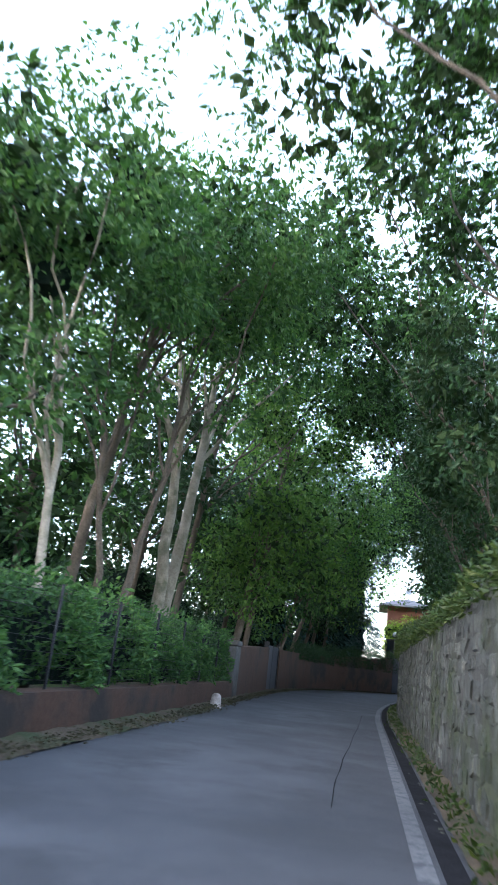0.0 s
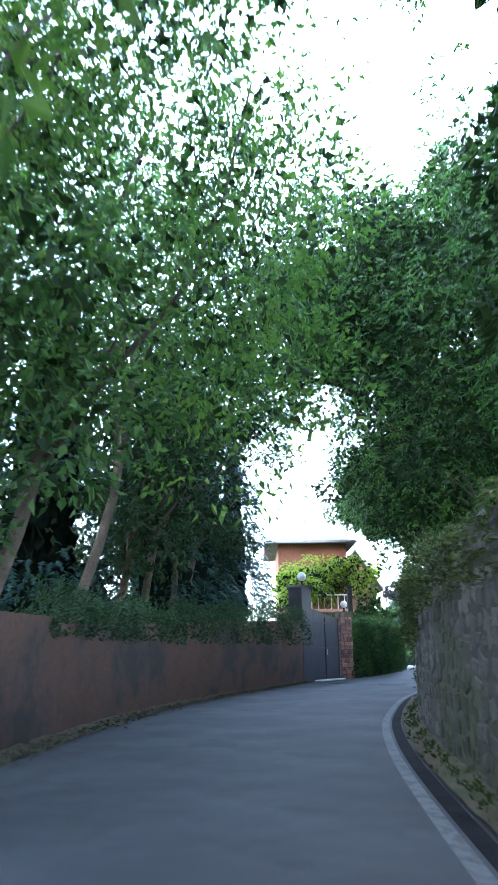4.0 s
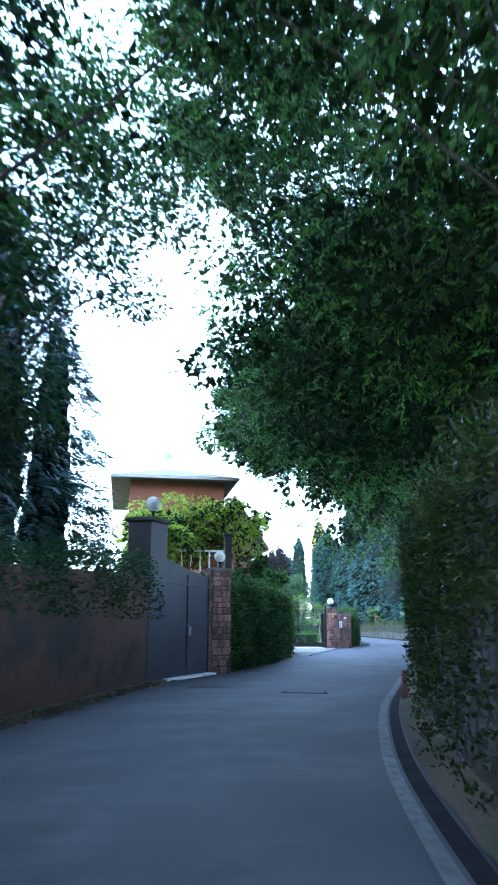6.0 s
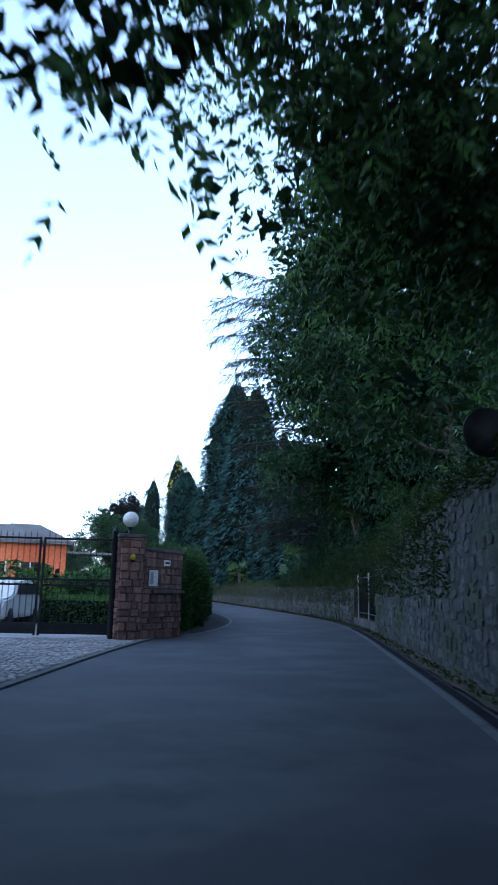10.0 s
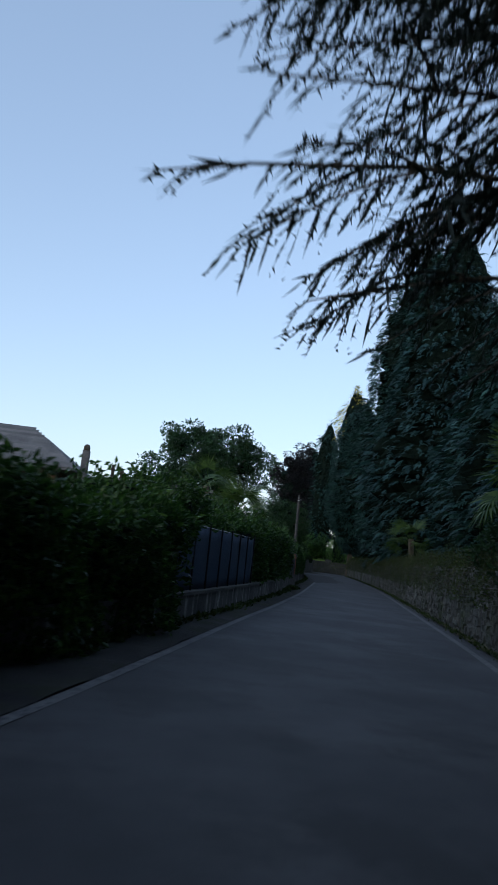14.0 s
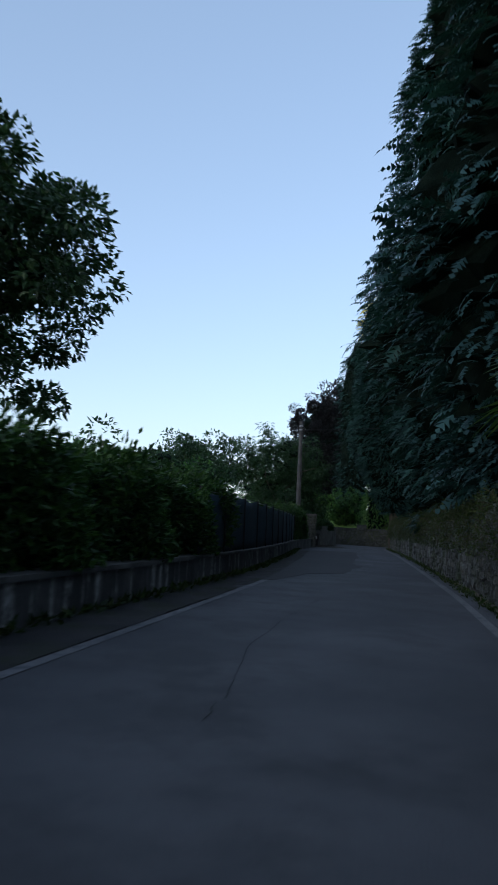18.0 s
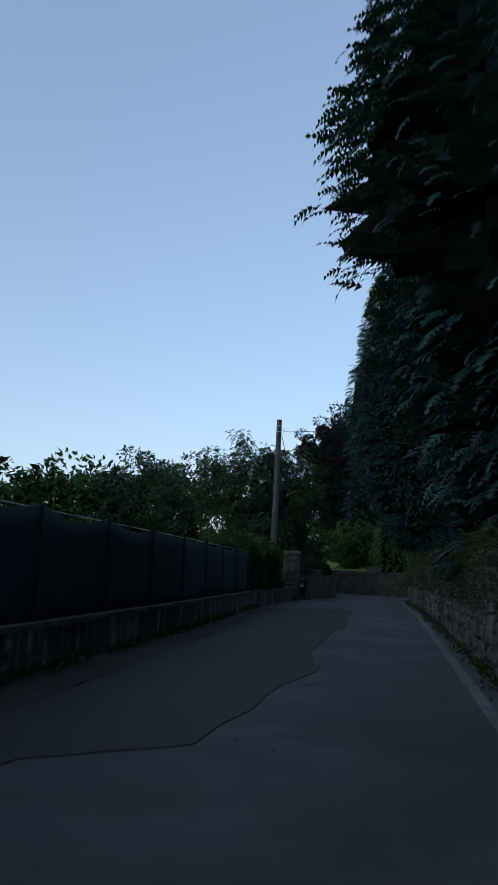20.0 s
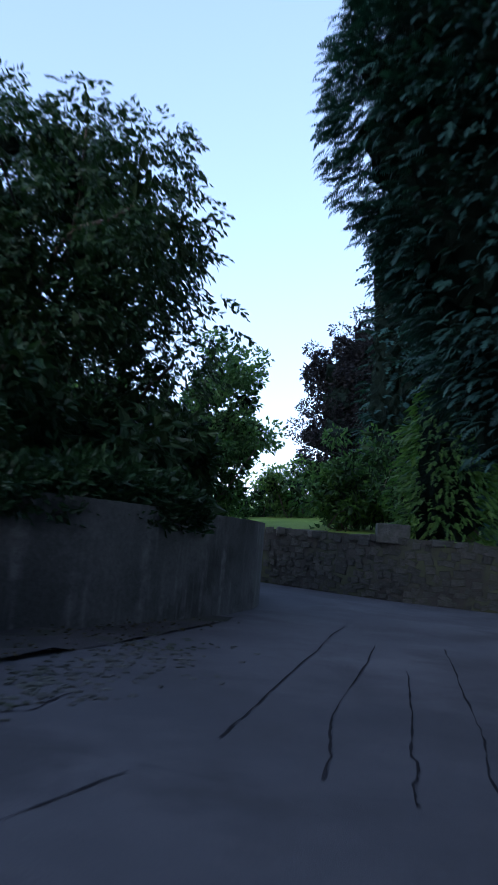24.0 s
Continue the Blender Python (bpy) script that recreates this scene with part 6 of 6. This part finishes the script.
palm("fan palm with drooping fronds behind the laurel hedge", (25.4, 97.7, 0), 3.0, 34, 610, 1.1)
palm("fan palm with drooping fronds behind the laurel hedge", (24, 101, 0), 4.2, 30, 611, 1.1)
palm("fan palm leaning out of the dark trees", (26.25, 65.2, 0.4), 4.6, 26, 616, 1.1)
palm("fan palm leaning out of the dark trees", (25.7, 60.4, 0.2), 3.7, 24, 617, 1.0)
palm("fan palm above the stone wall", (30, 79.7, 1.5), 1.6, 22, 614, 0.9)
palm("fan palm above the stone wall", (35, 104.2, 1.5), 1.5, 22, 615, 0.9)

h2 = empty("house", "low house with a dark tiled hipped roof", "house", "", (12.4, 106.2, 0))
box_part("wall", (-6, -2.6, -0.2), (4.0, 6, 4.3), PLASTER, h2, 0.02)
hip_roof("roof", -6.8, -3.2, 5.0, 6.8, 4.3, 2.1, 3.0, ROOF_GREY, h2)
rv, rf, nb = [], [], 0
for q in np.arange(0, 1, 0.07):
    y0, z0, x0, x1 = -3.2 + 3.0 * q, 4.46 + 2.1 * q, -6.8 + 3.0 * q, 5.0 - 3.0 * q
    rv += [(x0, y0, z0), (x1, y0, z0), (x1, y0 + 0.2, z0 + 0.16), (x0, y0 + 0.2, z0 + 0.16)]
    rf.append([nb, nb + 1, nb + 2, nb + 3])
    nb += 4
tagged(mesh_np("tile_courses", rv, rf, ROOF_GREY, h2), "", kind="stuff")
ch = box_part("chimney", (5.1, -2.4, 3.8), (5.45, -2.05, 5.5), ROOF_GREY, h2, 0.02)
lathe("chimney_pot", [(0.0, 5.85), (0.12, 5.8), (0.17, 5.68), (0.17, 5.5), (0.12, 5.49)], BARK, ch, (5.27, -2.22, 0), 12)
cn = empty("canopy", "flat dark canopy roof beside the house", "canopy", "", (21.2, 107.7, 0))
box_part("deck", (-3.0, -2.0, 4.25), (3.2, 2.5, 4.42), ROOF_GREY, cn, 0.02)
for px in (-2.8, 3.0):
    for py in (-1.8, 2.3):
        box_part("post", (px - 0.06, py - 0.06, -0.1), (px + 0.06, py + 0.06, 4.25), IRON, cn, 0.008)
for k, (x, y, hgt) in enumerate([(18.9, 105.8, 0.75), (19.4, 105.8, 0.6)]):
    sc = empty("roof_ornament", "dark stone ornament standing on the canopy roof", "ornament", "", (x, y, 4.42))
    lathe("shape", [(0.14, 0), (0.1, 0.08), (0.08, hgt * 0.45), (0.13, hgt * 0.6), (0.06, hgt * 0.8), (0.08, hgt * 0.9), (0.0, hgt)], BARK, sc, seg=12)

# ---- cedar with level drooping boughs ----
def cedar(label, base, h, reach, n, seed):
    rng = np.random.default_rng(seed)
    root = empty("cedar", label, "conifer", "", base)
    tube_part("trunk", [[(0, 0, -0.2, 0.4), (0.1, 0, h * 0.5, 0.25), (0, 0.1, h, 0.04)]], BARK, root, 10)
    P, D, TP, TD, sides = [], [], [], [], []
    rows = [(2.6 + (h - 3.2) * (k + rng.uniform(0, 0.8)) / n, k * 2.399 + rng.normal() * 0.3, 0) for k in range(n)]
    rows += [(3.3 + 0.31 * k, math.pi + (0.02, 0.3, 0.1, 0.7, 0.2, 1.05, 0.5)[k % 7] + rng.normal() * 0.05, 1) for k in range(44)]
    for z, a, long in rows:
        L = reach * ((1 - 0.75 * z / h) ** 0.6 * rng.uniform(0.75, 1.05) if not long else 1)
        if not long and math.sin(a) > -0.1:
            L *= 0.4
        if long:
            L = (5.2 if z < 3.9 else 6.7 if z < 4.7 else 4.3 + 0.27 * (z + 1.0)) * rng.uniform(0.9, 1.03)
        u = np.linspace(0, 1, 10)
        way = np.array([math.cos(a), math.sin(a)])
        wob = np.cumsum(rng.normal(size=10)) * 0.05
        bx = np.c_[way[0] * L * u - way[1] * wob, way[1] * L * u + way[0] * wob, z + 0.5 * u - 1.1 * u ** 2.2]
        tube_part("bough", [np.c_[bx, 0.06 * (1 - u) + 0.008]], BARK, root, 5)
        lines = [(bx, way, 40)]
        for q in range(9):
            s = rng.uniform(0.25, 0.93)
            at = np.array([np.interp(s, u, bx[:, i]) for i in range(3)])
            turn = (1 if q % 2 else -1) * rng.uniform(0.5, 0.95)
            sw = np.array([way[0] * math.cos(turn) - way[1] * math.sin(turn), way[0] * math.sin(turn) + way[1] * math.cos(turn)])
            sl = (1 - s) * L * 0.5 + rng.uniform(0.3, 0.7)
            w5 = np.linspace(0, 1, 5)
            sb = np.c_[at[0] + sw[0] * sl * w5, at[1] + sw[1] * sl * w5, at[2] - 0.35 * sl * w5 ** 1.6]
            lines.append((sb, sw, 14))
            sides.append(np.c_[sb, 0.022 * (1 - w5) + 0.005])
        for line, lw, count in lines:
            lu = np.linspace(0, 1, len(line))
            for q in range(count):
                s = 0.1 + 0.9 * (q + rng.uniform()) / count
                at = np.array([np.interp(s, lu, line[:, i]) for i in range(3)])
                sd = 1 if q % 2 else -1
                tw = unit(np.array([lw[0] * 0.8 - sd * lw[1] * rng.uniform(0.2, 1), lw[1] * 0.8 + sd * lw[0] * rng.uniform(0.2, 1), -0.35 + rng.normal() * 0.35]))
                tl = rng.uniform(0.2, 0.6) * (1.2 - 0.5 * s)
                m = 13
                r = (np.arange(m) + 0.5) / m
                drop = np.array([0, 0, rng.uniform(-0.9, -0.25)]) * tl
                P.append(at + tw * tl * r[:, None] + drop * (r ** 1.8)[:, None])
                D.append(tw * 0.45 + rng.normal(size=(m, 3)) * 0.65)
                mids = np.array([[0.0], [0.5]])
                TP.append(at + tw * tl * mids + drop * mids ** 1.8)
                TD.append(tw + drop / tl * np.array([[0.35], [1.2]]))
    tagged(tube_part("branch_mass", sides, BARK, root, 3), kind="stuff")
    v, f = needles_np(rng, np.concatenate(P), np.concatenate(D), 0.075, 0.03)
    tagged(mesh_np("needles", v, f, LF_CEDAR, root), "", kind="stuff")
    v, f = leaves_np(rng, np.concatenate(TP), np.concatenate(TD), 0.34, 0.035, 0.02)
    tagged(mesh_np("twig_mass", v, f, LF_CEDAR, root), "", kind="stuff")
    return root


cedar("dark cedar with level drooping boughs over the lane", (30, 73.4, 1.0), 20, 7.4, 40, 620)

# ---- end of the lane: pole, wires, pier, bins ----
tp = empty("utility_pole", "weathered leaning wooden utility pole", "pole", "", (33.6, 139.2, 0))
tube_part("shaft", [[(0, 0.25, -0.3, 0.15), (0.0, 0.45, 2.9, 0.135), (0.03, 1.05, 7.75, 0.11)]], POLE_WOOD, tp, 12)
for z in (7.2, 7.45):
    q = (z - 2.9) / 4.85
    lathe("band", [(0.118, -0.03), (0.122, -0.03), (0.122, 0.03), (0.118, 0.03)], STEEL, tp, (0.03 * q, 0.2 + 0.85 * q, z), 14)
tube_part("down_cable", [[(0.12, -0.05 + 0.2 * (z / 2.9) if z < 2.9 else 0.1 + 0.175 * (z - 2.9), z, 0.012) for z in (0.3, 1.5, 2.9, 4.2, 5.6, 6.8, 7.3)]], BLACK, tp, 5)
tube_part("hook", [[(0.1, 1.0, 7.3, 0.012), (0.26, 1.0, 7.36, 0.012), (0.3, 1.0, 7.24, 0.012), (0.18, 1.0, 7.18, 0.012)]], STEEL, tp, 5)
for k, (b, sag) in enumerate((((46.9, 144.8, 9.05), 0.12), ((46.9, 144.8, 9.02), 0.13))):
    wr = empty("cable", "thin black overhead cable between pole and trees", "cable")
    a = np.array([33.82, 140.2, 7.25])
    u = np.linspace(0, 1, 14)
    pts = a + (np.array(b) - a) * u[:, None] - np.array([0, 0, 1]) * (sag * 4 * u * (1 - u))[:, None]
    tube_part("wire", [np.c_[pts, np.full(14, 0.009)]], BLACK, wr, 5)
gy = empty("cable", "slack black cable hanging from the pole", "cable")
tube_part("wire", [[(33.75, 140.2, 7.1, 0.014), (33.9, 140.8, 6.6, 0.014), (34, 141.8, 5.7, 0.014), (34.05, 143.6, 4.6, 0.014)]], BLACK, gy, 5)
sp = stone_pier("rough grey stone pier at the end of the low wall", (34.1, 139.05), 0.6, 0.5, 1.9, 0.1, STONE, 340, CONCRETE, 0.16)
gp = empty("gate", "old dark wooden garden gate behind the bins", "gate", "", (34, 141.5, 0))
for q in range(7):
    box_part("plank", (-0.55 + q * 0.16, 0, 0.05), (-0.41 + q * 0.16, 0.03, 1.35), BARK, gp, 0.006)
for z in (0.25, 1.1):
    box_part("ledger", (-0.56, 0.031, z), (0.58, 0.06, z + 0.09), BARK, gp, 0.006)


def bin_(label, at, ang, h=0.82):
    root = empty("wheelie_bin", label, "bin", "bins beside the wall", at)
    root.rotation_euler = (0, 0, ang)
    bm = bmesh.new()
    lo, hi = [(-0.17, -0.18), (0.17, -0.18), (0.17, 0.18), (-0.17, 0.18)], [(-0.22, -0.24), (0.22, -0.24), (0.22, 0.22), (-0.22, 0.22)]
    a = [bm.verts.new((x, y, 0.05)) for x, y in lo]
    b = [bm.verts.new((x, y, h - 0.08)) for x, y in hi]
    bm.faces.new(a[::-1])
    bm.faces.new(b)
    for i in range(4):
        bm.faces.new((a[i], a[(i + 1) % 4], b[(i + 1) % 4], b[i]))
    bmesh.ops.bevel(bm, geom=bm.edges[:], offset=0.02, segments=2, affect='EDGES')
    part("body", bm, BLACK, root)
    lid = box_part("lid", (-0.25, -0.29, h - 0.08), (0.25, 0.25, h - 0.02), BLACK, root, 0.02)
    box_part("lid_hump", (-0.18, -0.2, h - 0.02), (0.18, 0.16, h + 0.015), BLACK, lid, 0.015)
    tube_part("handle", [[(-0.2, 0.25, h - 0.1, 0.014), (-0.2, 0.3, h - 0.09, 0.014), (0.2, 0.3, h - 0.09, 0.014), (0.2, 0.25, h - 0.1, 0.014)]], BLACK, root, 6)
    lb_ = box_part("sticker", (-0.08, -0.232, h - 0.32), (0.08, -0.222, h - 0.16), WHITE, root, 0.0, "white paper sticker")
    lb_.rotation_euler = (0, 0, 0)
    for q in (0.2, 0.25):
        box_part("sticker_bar", (-0.05, -0.2345, h - q - 0.02), (0.05, -0.2325, h - q), BLACK, lb_, 0.0)
    for sx in (-0.18, 0.15):
        w = lathe("wheel", [(0, 0), (0.07, 0.0), (0.075, 0.02), (0.07, 0.035), (0, 0.035)], BLACK, root, seg=14)
        w.location, w.rotation_euler = (sx, 0.19, 0.075), (0, radians(90), 0)
    return root


bin_("dark plastic wheelie bin with white sticker", (34.4, 140.9, 0.03), 0.1, 0.86)
bin_("dark plastic wheelie bin with white sticker", (34.85, 141.35, 0.03), 0.2, 0.8)
isl = tagged(strip("verge", lambda y: 33.6 + 0 * y, line_of((139.8, 34.8), (140.7, 35.4), (142.2, 35.9), (143.7, 36.3), (145.6, 36.8)), np.arange(139.8, 145.8, 0.3), 0.03, 0.02, DIRT, 5, None, 0.02, 9), "patch of earth and stones beside the bins", "verge", kind="structure")

# ---- road repairs: patches, cracks, drain ----
def decal(name, poly, z, material, label=""):
    bm = bmesh.new()
    f = bm.faces.new([bm.verts.new((x, y, z)) for x, y in poly])
    f.normal_update()
    if f.normal.z < 0:
        f.normal_flip()
    ob = part(name, bm, material, road, label)
    md = ob.modifiers.new("thickness", 'SOLIDIFY')
    md.thickness, md.offset = 0.004, 1
    return ob


rng = np.random.default_rng(700)
edge = [(31.4, 110.8), (32.3, 113.6), (33.3, 114.2), (33.9, 116.8), (34.4, 118.5), (34.35, 120.2), (34.9, 123.7), (35.35, 125.8), (35.6, 128), (35.81, 129.7), (36, 131.1), (36.37, 133.1)]
ed = []
for (x0, y0), (x1, y1) in zip(edge[:-1], edge[1:]):
    for q in np.linspace(0, 1, 5)[:-1]:
        ed.append((x0 + (x1 - x0) * q + rng.normal() * 0.035, y0 + (y1 - y0) * q))
ed.append(edge[-1])
decal("tar_patch", ed + [(35.86, 133.4), (34.24, 133.1)] + [(float(low_wall(q)) + 0.12, q) for q in (131.2, 125.2, 119.2, 113.2, 110.8)], 0.004, ASPHALT_NEW, "newer dark asphalt patch with a ragged edge")


def crack(pts, w, seed):
    rng = np.random.default_rng(seed)
    p = np.array(pts, float)
    s = np.linspace(0, len(p) - 1, 14 * (len(p) - 1))
    x = np.interp(s, np.arange(len(p)), p[:, 0]) + np.convolve(rng.normal(size=len(s) + 4), np.ones(5) / 5, 'valid') * 0.03
    y = np.interp(s, np.arange(len(p)), p[:, 1])
    ww = w * 0.34 * rng.uniform(0.15, 1.3, len(s)) ** 1.3
    v = np.stack([np.c_[x - ww, y, np.full(len(s), 0.0055)], np.c_[x + ww, y, np.full(len(s), 0.0055)]], 1).reshape(-1, 3)
    i = np.arange(len(s) - 1)[:, None]
    mesh_np("crack", v, np.hstack([2 * i, 2 * i + 1, 2 * i + 3, 2 * i + 2]), TAR, road)


crack([(37.3, 140.1), (37.56, 141.8), (38.2, 146)], 0.026, 1)
crack([(37.85, 139.6), (37.92, 140.9), (38.5, 144.4)], 0.026, 2)
crack([(38.25, 139.4), (38.35, 140.4), (38.63, 142.9)], 0.026, 3)
crack([(38.6, 139.4), (38.88, 141.3), (39.3, 144.7)], 0.024, 4)
crack([(38, 143.8), (38.5, 143.9), (39.2, 143.8)], 0.026, 5)
crack([(35.4, 139.2), (36.6, 139.6), (37.6, 139.4), (38.8, 139.5)], 0.03, 6)
crack(edge[5:], 0.018, 8)
crack([(35.2, 137.2), (36.3, 137.8), (37, 139.4)], 0.02, 7)
crack([(30.7, 100), (30.8, 100.7), (30.93, 102.4), (31.3, 104.4), (32, 107.2)], 0.012, 9)
crack([(32.3, 100.4), (32.6, 100.5), (32.8, 100.4)], 0.012, 11)
crack([(0.55, -24), (0.5, -19), (0.55, -14), (0.5, -9)], 0.018, 12)
decal("drain_cover", [(4.67, 25.5), (5.62, 25.15), (5.7, 25.68), (4.9, 25.98)], 0.003, TAR, "iron trench drain frame in the asphalt")
decal("drain_grate", [(4.78, 25.54), (5.57, 25.25), (5.63, 25.6), (4.94, 25.88)], 0.008, ASPHALT)
decal("tar_patch", [(2.9, 27.2), (3.7, 27.0), (3.9, 27.5), (3.1, 27.8)], 0.003, ASPHALT_NEW)

crack([(35.3, 140.1), (35.7, 140.6), (35.6, 141.1)], 0.03, 20)
crack([(35.8, 139.8), (36.2, 140.2), (36.3, 140.9)], 0.03, 21)
crack([(35, 140.5), (35.4, 140.9), (36, 140.8)], 0.025, 22)

def crumbs(label, line, spread, n, size, seed):
    """Flakes and crumbs of broken asphalt lying along a line."""
    rng = np.random.default_rng(seed)
    p = np.array(line, float)
    s = rng.uniform(0, len(p) - 1, n)
    x = np.interp(s, np.arange(len(p)), p[:, 0]) + rng.normal(size=n) * spread
    y = np.interp(s, np.arange(len(p)), p[:, 1]) + rng.normal(size=n) * spread
    box = np.array([[-1, -1, 0], [1, -1, 0], [1, 1, 0], [-1, 1, 0], [-0.7, -0.7, 1], [0.7, -0.7, 1], [0.7, 0.7, 1], [-0.7, 0.7, 1]], float)
    quad = np.array([[4, 5, 6, 7], [0, 1, 5, 4], [1, 2, 6, 5], [2, 3, 7, 6], [3, 0, 4, 7]])
    a, sc = rng.uniform(0, 6.3, n), size * rng.uniform(0.3, 1.2, (n, 3)) * [1, 1, 0.35]
    v = (box[None] + rng.normal(size=(n, 8, 3)) * 0.18) * sc[:, None]
    v = np.stack([v[..., 0] * np.cos(a)[:, None] - v[..., 1] * np.sin(a)[:, None] + x[:, None], v[..., 0] * np.sin(a)[:, None] + v[..., 1] * np.cos(a)[:, None] + y[:, None], v[..., 2] + 0.002], -1)
    f = quad[None] + 8 * np.arange(n)[:, None, None]
    return tagged(mesh_np("asphalt_crumbs", v.reshape(-1, 3), f.reshape(-1, 4), STONE), label, "debris", kind="stuff")


crumbs("crumbs of broken asphalt along the patch's ragged edge", [(x + 0.2, y) for x, y in edge[2:]], 0.16, 260, 0.015, 730)
crumbs("flakes of broken asphalt before the bins", [(35.2, 139.6), (35.9, 140.6), (36.3, 141.8), (36.5, 143.2)], 0.3, 420, 0.034, 731)
crumbs("grit and small stones at the foot of the low wall", [(float(low_wall(q)) + 0.3, q) for q in (72, 84, 96, 108, 120, 130)], 0.12, 500, 0.025, 732)
crumbs("grit and small stones at the foot of the stone wall", [(float(off_right(q)) - 0.2, q) for q in (-32, -15, 0, 15, 30, 45, 60)], 0.1, 600, 0.03, 733)

# weeds, leaf litter and pebbles along the edges
def litter(name, label, xf, spread, y0, y1, n, size, mat, seed, up=0.25):
    rng = np.random.default_rng(seed)
    y = rng.uniform(y0, y1, n)
    x = xf(y) + rng.normal(size=n) * spread
    d = rng.normal(size=(n, 3)) * [1, 1, 0.12] + [0, 0, up]
    v, f = leaves_np(rng, np.c_[x, y, np.full(n, 0.05) + rng.uniform(0, 0.03, n)], d, size, size * 0.5)
    return tagged(mesh_np(name, v, f, mat), label, "litter", kind="stuff")


litter("leaf_litter", "dry fallen leaves along the brown wall", lambda y: left_wall(y) + 0.32, 0.14, -34, 28, 5000, 0.07, LF_DRY, 720, 0.02)
litter("weeds", "low weeds along the foot of the stone wall", lambda y: off_right(y) - 0.12, 0.09, -34, 143, 9000, 0.08, LF_IVY, 721, 0.7)
litter("weeds", "low weeds along the foot of the low wall", lambda y: low_wall(y) + 0.1, 0.07, 69.2, 131.2, 2500, 0.12, LF_IVY, 722, 0.9)
litter("weeds", "tuft of grass on the edge of the lane", lambda y: low_wall(y) + 0.22, 0.1, 96.2, 97.2, 380, 0.14, LF_IVY, 723, 1.2)
litter("leaf_litter", "leaves and pebbles scattered by the bins", lambda y: 35.0 + 0.3 * (y - 140.2), 0.3, 140, 144.7, 260, 0.05, LF_DRY, 724, 0.05)

# single stones of the walls
for p, al, o2, zc, hw, hz, pr, tilt, parent, material in STONES:
    ob = new("stone", piece_mesh(material, int(abs(p[1] * 97 + zc * 31)) % 6))
    m = Matrix.Identity(4)
    a3, z3, o3 = Vector((*al, 0)), Vector((0, 0, 1)), Vector((*o2, 0))
    a4, z4 = a3 * math.cos(tilt) + z3 * math.sin(tilt), z3 * math.cos(tilt) - a3 * math.sin(tilt)
    m.col[0][:3], m.col[1][:3], m.col[2][:3] = a4 * hw, z4 * hz, o3 * pr
    m.translation = Vector((p[0], p[1], zc)) - o3 * 0.01
    ob.parent = parent
    ob.matrix_world = m
